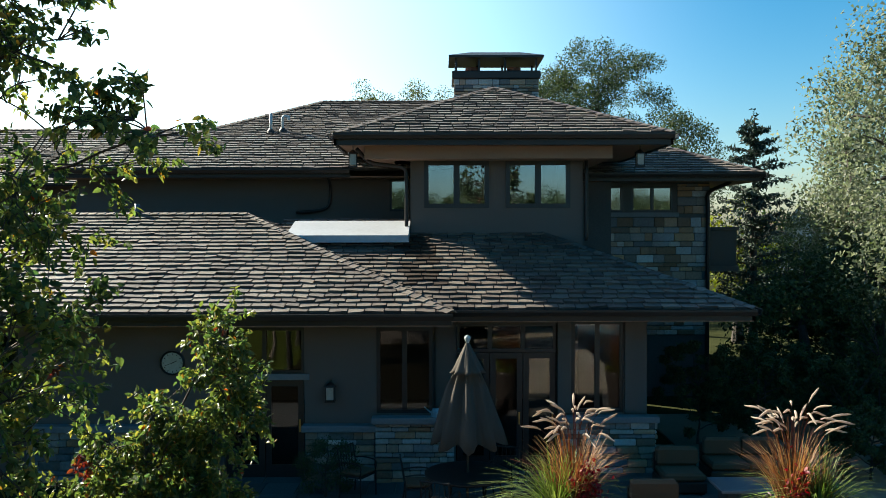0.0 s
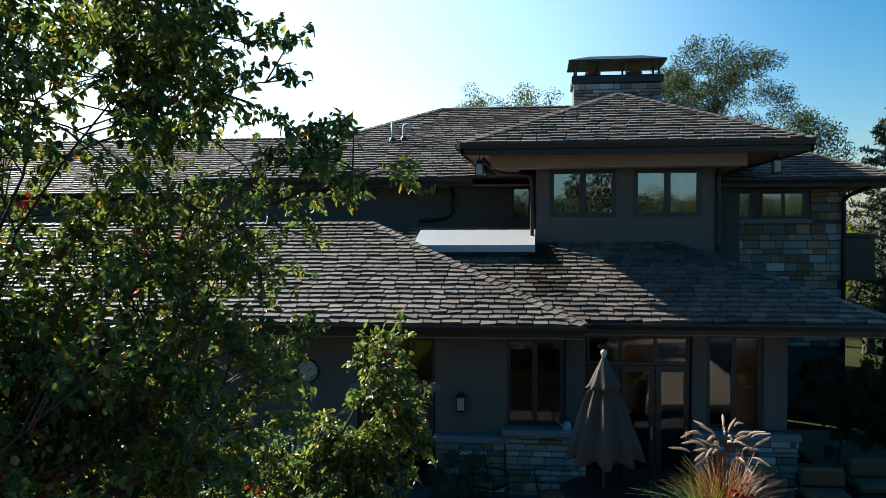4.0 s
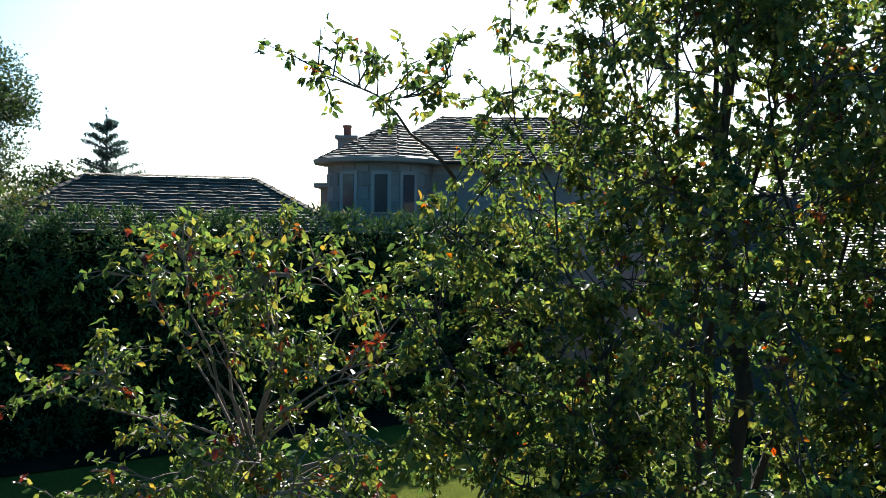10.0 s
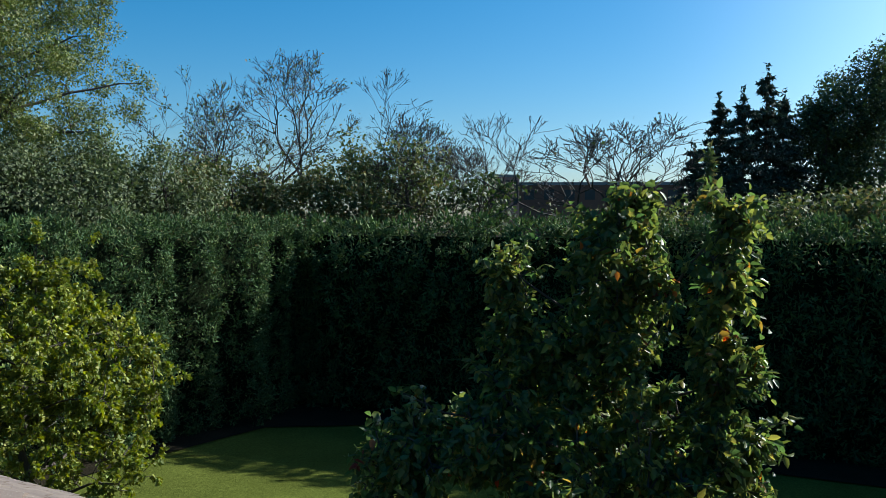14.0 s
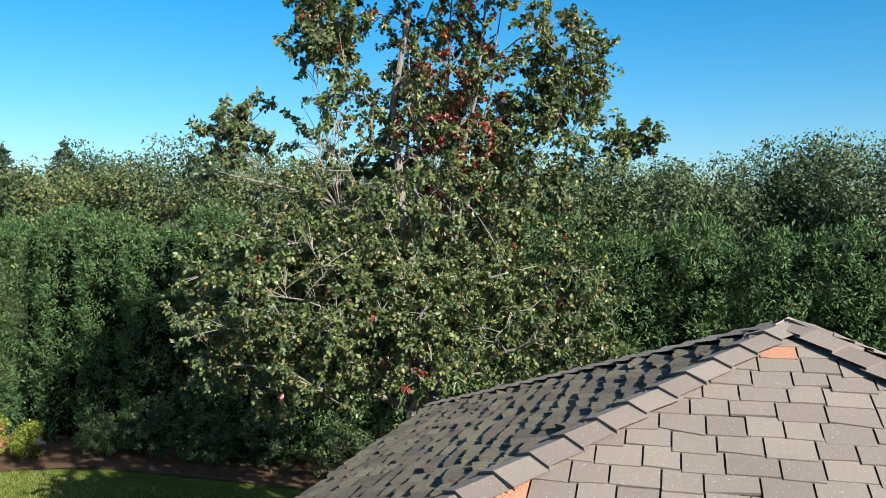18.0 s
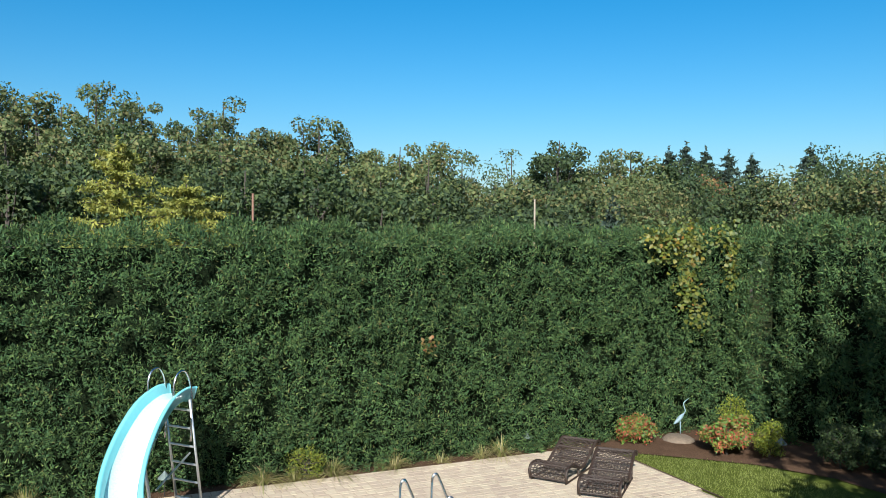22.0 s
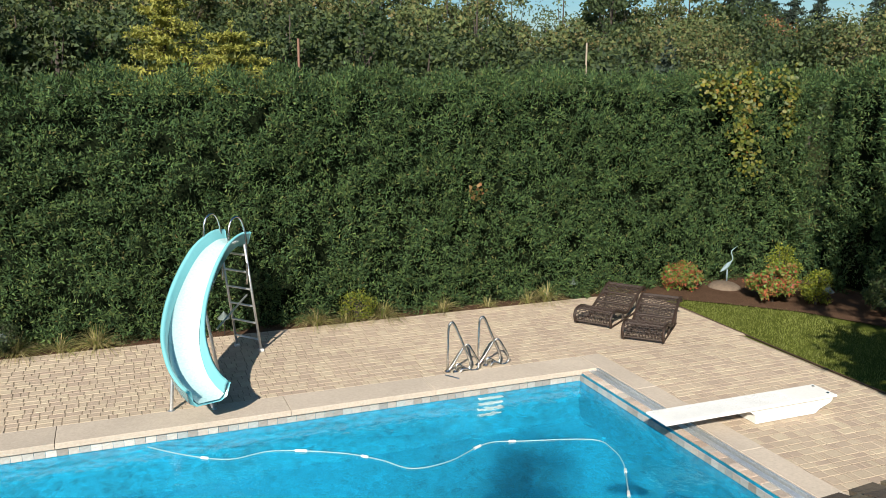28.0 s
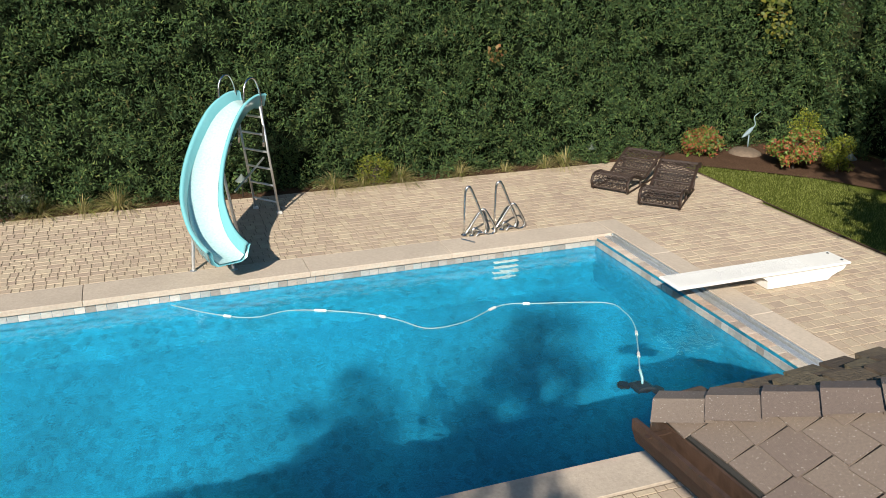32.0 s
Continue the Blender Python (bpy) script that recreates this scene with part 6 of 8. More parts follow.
for a, b in (((13.14, -0.56, 0.05), (13.2, -0.62, 0.7)), ((12.98, -1.18, 0.05), (13.15, -1.1, 0.66)), ((14.5, -1.45, 0.05), (14.55, -1.25, 1.45))):
    part("leg", Shape().tube([a, b], 0.028, 8), ALU, slide)
    part("foot", Shape().lathe([(0.06, 0), (0.06, 0.015), (0.03, 0.03)], a, 12), ALU, slide)
part("brace", Shape().tube([(14.5, -1.45, 0.9), (15.5, -2.12, 1.2)], 0.018, 8), ALU, slide)

# diving board
WHITE = mat("white_gelcoat", (1.05, 1.04, 1.01), 0.35, big=(1, 0.05), fine=(20, 0.05), bump=0.05)
dive = thing("diving_board", "white diving board on a moulded fibreglass stand", "diving board", (9.65, -9.3, 0.06))
part("board", Shape().box(9.4, 9.9, -10.25, -7.07, 0.285, 0.33, bevel=0.012), WHITE, dive)
part("grip", Shape().box(9.44, 9.86, -9.5, -7.1, 0.3305, 0.333), mat("sanded_tread", (1.02, 1.02, 1.0), 0.9, fine=(200, 0.15), bump=0.4, bump_scale=300), dive, "rough white non-slip top")
st = Shape()
pts = [(-8.72, 0.06), (-8.7, 0.2), (-8.58, 0.28), (-10.22, 0.28), (-10.16, 0.2), (-9.95, 0.12), (-9.88, 0.06)]
st.add([(9.44, y, z) for y, z in pts] + [(9.86, y, z) for y, z in pts], [tuple(range(7)), tuple(range(13, 6, -1))] + [(i, i + 7, (i + 1) % 7 + 7, (i + 1) % 7) for i in range(7)])
part("stand", st, WHITE, dive)
for bx in (9.5, 9.8):
    part("bolt", Shape().lathe([(0.025, 0), (0.025, 0.012), (0.01, 0.02)], (bx, -10.15, 0.331), 10), STEEL, dive)

# loungers
WICKER = mat("brown_wicker", (0.038, 0.02, 0.013), 0.55, big=(3, 0.2), fine=(50, 0.3), bump=0.5, bump_scale=120)
def lounger():
    t = thing("sun_lounger", "wave-shaped dark brown wicker sun lounger on the paver deck", "lounger", (0, 0, 0), "loungers by the pool")
    prof = smooth_path([(0, 0.0, 0.05), (0, -0.05, 0.2), (0, 0.03, 0.31), (0, 0.25, 0.33), (0, 0.5, 0.27), (0, 0.75, 0.17), (0, 0.95, 0.17), (0, 1.15, 0.26), (0, 1.38, 0.37), (0, 1.6, 0.47), (0, 1.78, 0.52), (0, 1.9, 0.49), (0, 1.94, 0.4)], 4)
    for s in (-1, 1):
        part("side_rail", Shape().tube([p + Vector((s * 0.40, 0, 0)) for p in prof], 0.03, 6), WICKER, t)
        part("leg", Shape().tube([(s * 0.37, 0.72, 0.18), (s * 0.37, 0.7, 0.0)], 0.022, 6), WICKER, t)
        part("leg", Shape().tube([(s * 0.37, 1.6, 0.46), (s * 0.37, 1.5, 0.0)], 0.022, 6), WICKER, t)
        part("runner", Shape().tube([(s * 0.38, 0.0, 0.02), (s * 0.38, 1.55, 0.02)], 0.02, 6), WICKER, t)
    length = [0.0]
    for a, b in zip(prof, prof[1:]):
        length.append(length[-1] + (b - a).length)
    def along(d):
        for i in range(len(prof) - 1):
            if length[i + 1] >= d:
                f = (d - length[i]) / (length[i + 1] - length[i])
                return prof[i].lerp(prof[i + 1], f)
        return prof[-1]
    d = 0.03
    i = 0
    while d < length[-1]:
        p = along(d)
        if i % 7 == 0:
            part("cross_bar", Shape().tube([p + Vector((-0.40, 0, 0)), p + Vector((0.40, 0, 0))], 0.022, 6), WICKER, t)
        else:
            w = 0.010 * (1 if i % 2 else -1)
            part("strand", Shape().tube([p + Vector((-0.40 + 0.80 * j / 12, 0, w * (1 if j % 2 else -1))) for j in range(13)], 0.0105, 4), WICKER, t)
        d += 0.05
        i += 1
    for j in range(13):
        part("stake", Shape().tube([p + Vector((-0.372 + 0.062 * j, 0, 0)) for p in prof], 0.008, 4), WICKER, t)
    return t
l1 = lounger()
l1.matrix_basis = pose(13.46, -9.45, 0.052, 0, 0, -136)
copy_thing(l1, pose(14.75, -9.10, 0.052, 0, 0, -144.5))

# hose of the pool cleaner
HOSE = mat("pale_pool_hose", (0.3, 0.46, 0.5), 0.6)
cl = thing("pool_cleaner", "floating pale hose with dark pool cleaner on the water", "pool cleaner", (8.1, -5.7, -0.2))
hp = [(12.37, -0.16), (11.87, -0.68), (11.52, -1.24), (11.57, -1.87), (11.16, -2.74), (10.74, -3.22), (10.32, -3.55), (10.34, -4.12), (10.69, -4.85), (10.57, -5.4), (10.25, -6.38), (9.86, -6.49), (9.4, -6.38), (8.86, -6.09), (8.25, -5.74)]
path = smooth_path([(x, y, -0.15) for x, y in hp], 6)
part("hose", Shape().tube(path, 0.0095, 6), HOSE, cl, smooth=True)
for i in (8, 20, 27, 46, 52, 74, 80):
    part("float", Shape().tube([path[i], path[i + 1]], [0.022, 0.022], 8), mat("white_float", (0.8, 0.8, 0.78), 0.4) if i == 8 else bpy.data.materials["white_float"], cl)
head = Shape().box(7.95, 8.2, -5.8, -5.55, -0.5, -0.36, bevel=0.04)
part("cleaner_head", head, FRAME, cl)
for q in ((8.22, -5.5), (7.98, -5.84)):
    part("wheel", Shape().lathe([(0.09, 0), (0.09, 0.05)], (q[0], q[1], -0.5), 12), FRAME, cl)
part("hose_drop", Shape().tube(smooth_path([(8.25, -5.74, -0.15), (8.12, -5.7, -0.25), (8.08, -5.68, -0.38)], 4), 0.02, 6), HOSE, cl)

# planting strip, mulch bed and small things along the hedge
ml = Shape()
ml.add([(16.86, -11.3, 0.035), (17.3, -11.3, 0.035), (17.3, 22, 0.035), (16.86, 22, 0.035)], [(0, 1, 2, 3)])
edge = [(16.85, -11.3), (15.9, -12.15), (15.0, -13.1), (14.0, -14.05), (12.6, -14.75), (9.0, -14.9), (2.0, -14.85), (-6, -15.2)]
n = len(edge)
ml.add([(x, y, 0.05) for x, y in edge] + [(-6, -16.6, 0.05), (17.2, -16.6, 0.05), (17.2, -11.3, 0.05)], [tuple(range(n + 3))])
tagged(part("mulch_bed", ml, MULCH), "brown bark mulch bed under the hedge", "mulch", kind="structure")
part("lawn_edging", Shape().tube([(x, y, 0.045) for x, y in ((6.0, -11.62), (9.41, -11.64), (11.8, -11.66), (15.6, -11.78), (16.84, -11.3))], 0.014, 5), GUTTER_WORN, bpy.data.objects["mulch_bed"])

# dark sheet over the lawn, painting in the side hedge's shade
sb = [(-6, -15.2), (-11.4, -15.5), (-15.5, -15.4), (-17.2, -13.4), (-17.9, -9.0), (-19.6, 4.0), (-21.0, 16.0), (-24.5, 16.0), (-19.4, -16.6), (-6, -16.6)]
shade_sheets = Shape().add([(x, y, 0.05) for x, y in sb], [tuple(range(len(sb)))])
# unseen dark sheet, added so the lower windows reflect less brightness
shade_sheets.add([(-4.6, -2.4, 0.03), (1.4, -2.4, 0.03), (1.4, 9.45, 0.03), (-4.6, 9.45, 0.03)], [(0, 1, 2, 3)])
tagged(part("soil_bed", shade_sheets, SHADE_DARK), "near-black ground sheets coloured to stand in for shade", "soil", kind="structure")


def shrub(name, label, at, radii, leaf, n, r, size=0.07):
    c = crown_points(60, r, (0, 0, radii[2] * 0.95), radii, 0.6, -0.8)
    return tree(name, label, "shrub", at, c, 0.03, (0, 0, radii[2]), r, leaf, int(n * 2.2), size * 0.66, 0.12, limbs=10, fine=None, fork_at=0.0, wide=0.65)

r5 = np.random.default_rng(77)
AUTUMN_LEAF = mat("yellow_orange_shrub_leaf", (0.28, 0.25, 0.05), 0.6, island=0.3, through_light=0.25, bump=0,
                  stops=[(0.0, (0.08, 0.19, 0.03)), (0.38, (0.16, 0.24, 0.035)), (0.54, (0.27, 0.22, 0.045)), (0.72, (0.36, 0.13, 0.05)), (1.0, (0.36, 0.07, 0.04))])
shrub("autumn_shrub", "rounded yellow-green shrub in the mulch bed", (16.7, -12.75, 0.05), (0.4, 0.4, 0.33), AUTUMN_LEAF, 2000, r5, 0.11)
shrub("autumn_shrub", "rounded russet and green shrub beside the bird statue", (15.0, -14.05, 0.05), (0.52, 0.52, 0.47), AUTUMN_LEAF, 3000, r5, 0.11)
shrub("green_shrub", "bright green leafy shrub at the hedge corner", (14.4, -14.75, 0.05), (0.3, 0.3, 0.42), LIME_LEAF, 1500, r5)
shrub("green_shrub", "bright green leafy shrub at the hedge corner", (15.5, -14.75, 0.05), (0.4, 0.4, 0.6), LIME_LEAF, 1300, r5)
for x, y, rad in ((13.1, -15.5, (0.55, 0.5, 0.5)), (11.9, -15.7, (0.7, 0.55, 0.75)), (10.4, -15.6, (0.8, 0.6, 0.6)), (8.9, -15.7, (0.7, 0.6, 0.8)), (7.2, -15.6, (0.8, 0.6, 0.65))):
    shrub("shade_shrub", "dark leafy shrub in the shaded bed under the pear tree", (x, y, 0.05), rad, DARK_LEAF, 1500, r5, 0.09)
shrub("green_shrub", "low green plants at the hedge foot", (16.9, 2.4, 0.05), (0.4, 0.6, 0.4), DARK_LEAF, 1500, r5)
shrub("green_shrub", "low green plants at the hedge foot", (16.9, -4.6, 0.05), (0.25, 0.4, 0.35), LIME_LEAF, 700, r5, 0.06)

# rock and heron
rk = Shape()
ring = []
for i in range(7):
    t = i / 6
    for k in range(14):
        a = 6.283 * k / 14
        rad = math.cos(t * 1.45) ** 0.6 * (1 + 0.14 * noise.noise(Vector((math.cos(a) * 1.3, math.sin(a) * 1.3, t * 2))))
        ring.append((16.15 + 0.62 * rad * math.cos(a), -13.6 + 0.55 * rad * math.sin(a), 0.04 + 0.17 * math.sin(t * 1.57)))
rk.add(ring, [(i * 14 + k, i * 14 + (k + 1) % 14, (i + 1) * 14 + (k + 1) % 14, (i + 1) * 14 + k) for i in range(6) for k in range(14)] + [tuple(6 * 14 + k for k in range(14))])
rk.v = [(16.5 + (x - 16.15) * 0.66, -13.9 + (y + 13.6) * 0.66, z * 0.8) for x, y, z in rk.v]
tagged(part("boulder", rk, mat("tan_boulder", (0.19, 0.14, 0.1), 0.9, big=(2, 0.2), fine=(15, 0.3), bump=0.7, bump_scale=20), smooth=True), "flat tan boulder in the mulch bed", "rock")
hr = Shape()
hx, hy = 16.55, -14.0
hr.tube([(hx, hy, 0.3), (hx, hy + 0.01, 0.75)], 0.014, 6).tube([(hx + 0.03, hy - 0.05, 0.3), (hx + 0.02, hy - 0.03, 0.75)], 0.014, 6)
hr.tube(smooth_path([(hx, hy + 0.3, 0.68), (hx, hy + 0.12, 0.8), (hx, hy - 0.06, 0.95), (hx, hy - 0.16, 1.03)], 4), [0.01, 0.03, 0.05, 0.06, 0.07, 0.08, 0.08, 0.075, 0.065, 0.05, 0.04, 0.03, 0.025], 10)
hr.tube(smooth_path([(hx, hy - 0.15, 1.02), (hx, hy - 0.22, 1.12), (hx, hy - 0.17, 1.28), (hx, hy - 0.14, 1.4), (hx, hy - 0.2, 1.47)], 4), [0.03] + [0.018] * 14 + [0.022, 0.022], 8)
hr.tube([(hx, hy - 0.2, 1.47), (hx, hy - 0.4, 1.58)], [0.022, 0.004], 6)
hr.v = [(hx + (x - hx) * 0.68, hy + (y - hy) * 0.68, 0.18 + (z - 0.3) * 0.68) for x, y, z in hr.v]
tagged(part("heron_statue", hr, mat("blue_grey_painted_metal", (0.26, 0.36, 0.41), 0.55, big=(4, 0.5), bump=0.1), smooth=True), "pale blue-grey metal heron statue on the rock", "statue")

# path lights
def path_light(x, y):
    t = thing("path_light", "small dark metal path light at the hedge foot", "garden lamp", (x, y, 0.04), "path lights")
    part("post", Shape().tube([(x, y, 0.04), (x, y, 0.4)], 0.012, 6), GUTTER, t)
    part("shade", Shape().lathe([(0.13, 0.38), (0.125, 0.40), (0.03, 0.5), (0.012, 0.53)], (x, y, 0), 14), mat("verdigris_metal", (0.16, 0.2, 0.19), 0.6, 0.3) if "verdigris_metal" not in bpy.data.materials else bpy.data.materials["verdigris_metal"], t)
for x, y in ((17.0, -9.9), (16.95, -1.85), (16.95, 2.15), (14.2, -14.9)):
    path_light(x, y)

# ornamental grass tufts
def tuft(name, label, at, n, length, r, material, flop=0.6, group="", base_r=0.1):
    v, f = [], []
    s = Shape()
    for i in range(n):
        ang = r.uniform(0, 6.283)
        out = r.uniform(0.1, flop)
        ln = length * r.uniform(0.6, 1.1)
        d = Vector((math.cos(ang), math.sin(ang), 0))
        side = Vector((-d.y, d.x, 0)) * 0.008 * (length / 0.4) ** 0.5
        p0 = Vector(at) + d * r.uniform(0, base_r)
        vs = []
        for t in (0, 0.35, 0.7, 1.0):
            p = p0 + d * ln * out * t * (0.5 + 0.7 * t) + Vector((0, 0, ln * (t * (1 - 0.55 * out * t) - 0.25 * out * t ** 3)))
            w = side * (1 - t * 0.85)
            vs += [p - w, p + w]
        s.add(vs, [(0, 1, 3, 2), (2, 3, 5, 4), (4, 5, 7, 6)])
    me = s.mesh(name, material)
    ob = new(name, me)
    return tagged(ob, label, "grass", group)
STRAW = mat("straw_grass", (0.36, 0.3, 0.13), 0.7, island=0.4, through_light=0.3, bump=0, stops=[(0.0, (0.2, 0.24, 0.05)), (0.5, (0.36, 0.31, 0.12)), (1.0, (0.5, 0.42, 0.24))])
for y, k, ln in ((0.55, 170, 0.55), (1.95, 150, 0.5), (1.2, 90, 0.4), (-3.75, 150, 0.5), (-5.2, 160, 0.5), (-6.6, 110, 0.45), (-9.2, 140, 0.5), (-4.4, 90, 0.4), (-8.7, 80, 0.35), (-7.7, 60, 0.3), (-11.0, 110, 0.45)):
    tuft("grass_tuft", "straw-coloured ornamental grass tuft at the hedge foot", (16.98, y, 0.03), int(k * 1.6), ln * 1.05, r5, STRAW, 1.5, "grass tufts along the deck")
# lawn blades near the deck
b = []
s = Shape()
for i in range(16000):
    x, y = r5.uniform(5, 16), r5.uniform(-14.2, -11.75)
    if y < -12.2 and x > 16.0 - (-12.2 - y) * 1.0:
        continue
    h = r5.uniform(0.03, 0.06)
    a = r5.uniform(0, 6.283)
    s.add([(x, y, 0.02), (x + 0.012 * math.cos(a), y + 0.012 * math.sin(a), 0.02), (x + 0.02 * r5.normal(), y + 0.02 * r5.normal(), 0.02 + h)], [(0, 1, 2)])
ob = part("lawn_blades", s, mat("grass_blade", (0.22, 0.25, 0.055), 0.7, island=0.35, through_light=0.3, bump=0))
tagged(ob, "short mown grass blades on the lawn", "grass", kind="stuff")

# yellow vine on the hedge, and the red leaf cluster
vp = []
for (h, e, n, rh, re) in ((231.0, -0.9, 260, 1.0, 0.9), (229.2, -0.9, 200, 0.7, 1.0), (229.5, -3.4, 260, 0.6, 1.6), (226.8, -1.8, 190, 0.4, 1.4), (228.8, -5.5, 90, 0.5, 0.9), (227.5, -0.4, 60, 0.8, 0.5)):
    for i in range(n):
        dd = polar(h + r5.normal() * rh * 0.6, 1.0)
        k = 17.02 / dd[0] if dd[0] * 16.2 > -dd[1] * 17.02 else 16.2 / -dd[1]
        el = e + r5.normal() * re * 0.7
        vp.append((dd[0] * k, dd[1] * k, min(5.45, EYE + k * math.tan(radians(el)))))
vp = np.array(vp)
out = np.tile(np.array([[-0.7, 0.5, 0.2]]), (len(vp), 1))
ob = new("vine", leaf_mesh("vine", vp + out * 0.34, 0.11 * (0.6 + 0.7 * r5.random(len(vp))), r5, YELLOW_LEAF, out=out, wide=0.85, follow=1.5))
tagged(ob, "yellow autumn vine climbing over the hedge", "vine", kind="stuff")
vp = np.array([(16.84, -7.36, 2.68)]) + r5.normal(size=(28, 3)) * np.array([0.03, 0.1, 0.1])
ob = new("autumn_creeper", leaf_mesh("autumn_creeper", vp, 0.1 * np.ones(28), r5, RUSSET_LEAF, wide=0.8))
tagged(ob, "small cluster of orange leaves in the hedge", "vine")

# poles beyond the hedge
for (h, d, e0, e1, rad, m, lab) in ((258.2, 24, -3, 2.3, 0.035, mat("rusty_pole", (0.22, 0.12, 0.08), 0.8), "thin rust-brown pole beyond the hedge"), (239.4, 30, -3, 2.05, 0.032, mat("pale_wood_pole", (0.4, 0.33, 0.25), 0.8), "pale wooden pole beyond the hedge")):
    p = polar(h, d)
    tagged(part("pole", Shape().tube([p, p + np.array([0, 0, EYE + d * math.tan(radians(e1))])], rad, 8), m), lab, "pole")


# ---- house: openings, stone and fittings ----
window_y("window_6", -3.62, -2.05, 2.1, 3.0, YW + 0.02, 2, "dark transom window above the garden door", bar=0.06)
window_y("window_7", -0.65, 0.44, 1.32, 3.0, YW + 0.02, 2, "tall dark casement window above the stone base", bar=0.07)
window_y("window_8", 3.23, 4.28, 1.2, 3.05, YP + 0.02, 2, "tall dark casement window beside the terrace doors", bar=0.07)
window_y("window_9", -10.5, -7.6, 1.2, 2.9, YW + 0.02, 3, "wide dark window behind the pear tree", bar=0.07)


def glazed_door(name, x0, x1, z1, y, leaves, label):
    t = thing(name, label, "door", ((x0 + x1) / 2, y, 0.03))
    w = (x1 - x0) / leaves
    for i in range(leaves):
        a, b = x0 + i * w + 0.01, x0 + (i + 1) * w - 0.01
        s = Shape().box(a, a + 0.11, y, y + 0.05, 0.04, z1).box(b - 0.11, b, y, y + 0.05, 0.04, z1)
        s.box(a + 0.11, b - 0.11, y, y + 0.05, z1 - 0.12, z1).box(a + 0.11, b - 0.11, y, y + 0.05, 0.04, 0.3)
        lf = part("door_leaf", s, FRAME, t)
        p = part("pane", Shape().box(a + 0.11, b - 0.11, y + 0.02, y + 0.028, 0.3, z1 - 0.12), PANE, lf)
        p.visible_shadow = False
        part("door_handle", Shape().box(b - 0.08, b - 0.05, y - 0.06, y - 0.045, 0.95, 1.2, bevel=0.005), BRASS, lf, "brass pull handle")
    return t
BRASS = mat("aged_brass", (0.5, 0.32, 0.1), 0.35, 0.9)
glazed_door("door_1", -3.6, -2.07, 1.96, YW + 0.08, 2, "dark glazed garden door under a transom")
glazed_door("door_2", 0.92, 2.93, 2.4, YP + 0.08, 3, "dark glazed terrace doors behind the umbrella")
window_y("window_10", 0.92, 2.93, 2.42, 3.0, YP + 0.06, 3, "dark transom over the terrace doors", bar=0.06)
bits = tagged(new("stone_wainscot"), "low ledge-stone base with pale limestone cap along the house", "stone base", kind="structure")
for i, (xa, xb, z1, y) in enumerate(((-7.4, -3.7, 1.0, YW), (-2.02, -0.68, 1.0, YW), (-0.66, 0.86, 1.18, YW - 0.12), (2.98, 4.86, 1.06, YP - 0.14))):
    part("backing", Shape().box(xa, xb, y - 0.1, y - 0.002, 0, z1), MORTAR, bits)
    stones_y(bits, xa, xb, 0.0, z1, y - 0.1, 200 + i, course=(0.08, 0.18))
    part("cap", Shape().box(xa - 0.06, xb + 0.06, y - 0.24, y - 0.003, z1, z1 + 0.13, bevel=0.012), CAPSTONE, bits, "pale limestone cap")
stones_y(bits, YP - 0.2, YP + 1.2, 0.0, 1.06, 4.86, 210, axis="x+")
# corner posts of the porch
for xa, xb in ((0.5, 0.86), (2.95, 3.22), (4.3, 4.74)):
    part("pilaster", Shape().box(xa, xb, YP - 0.06, YP - 0.003, 1.2, EAVE1 - 0.25), STUCCO, low_walls)
# trim under the eaves
part("eave_trim", Shape().box(-20, 0.44, YW - 0.05, YW - 0.003, 3.02, 3.12).box(0.44, 4.74, YP - 0.09, YP - 0.062, 3.06, 3.13), SOFFIT, low_walls, "beige trim board")
part("door_head", Shape().box(-3.75, -1.95, YW - 0.05, YW - 0.003, 1.985, 2.095), CAPSTONE, low_walls)


def downspout(name, pts, label, rad=0.045):
    return tagged(part(name, Shape().tube(smooth_path(pts, 5), rad, 8), GUTTER, smooth=True), label, "downspout")
downspout("downspout", [(-1.3, 19.2, 6.72), (-1.0, 19.3, 6.42), (-0.55, 19.5, 6.36), (-0.25, 19.6, 6.3), (-0.19, 19.62, 6.0), (-0.19, 19.62, 5.2), (-0.19, 19.62, 4.95)], "dark bronze downspout at the corner of the bay")
downspout("downspout", [(-2.35, 21.6, 6.35), (-2.3, 22.2, 6.1), (-2.3, 22.3, 5.8), (-2.35, 22.3, 5.5), (-2.6, 22.3, 5.38), (-3.2, 22.3, 5.33)], "dark bronze downspout on the recessed wall")
downspout("downspout", [(8.9, 23.5, 6.4), (8.7, 24.0, 6.15), (8.3, 24.35, 5.9), (8.28, 24.36, 5.4), (8.28, 24.36, 3.0), (8.28, 24.36, 0.1)], "dark bronze downspout beside the stone wall", 0.06)
downspout("downspout", [(3.97, 19.62, 6.5), (3.97, 19.62, 5.2), (3.97, 19.62, 4.62)], "dark bronze downspout at the bay's other corner")
tagged(part("balcony_wall", Shape().box(8.45, 9.4, 25.2, 27.5, 3.75, 4.82, bevel=0.02).box(8.4, 9.45, 25.15, 27.55, 4.82, 4.92, bevel=0.02).box(8.4, 9.45, 25.15, 27.55, 3.6, 3.75), STUCCO), "grey stucco balcony parapet beside the tower", "balcony", kind="structure")
PVC = mat("white_vent_pipe", (0.7, 0.7, 0.68), 0.5)
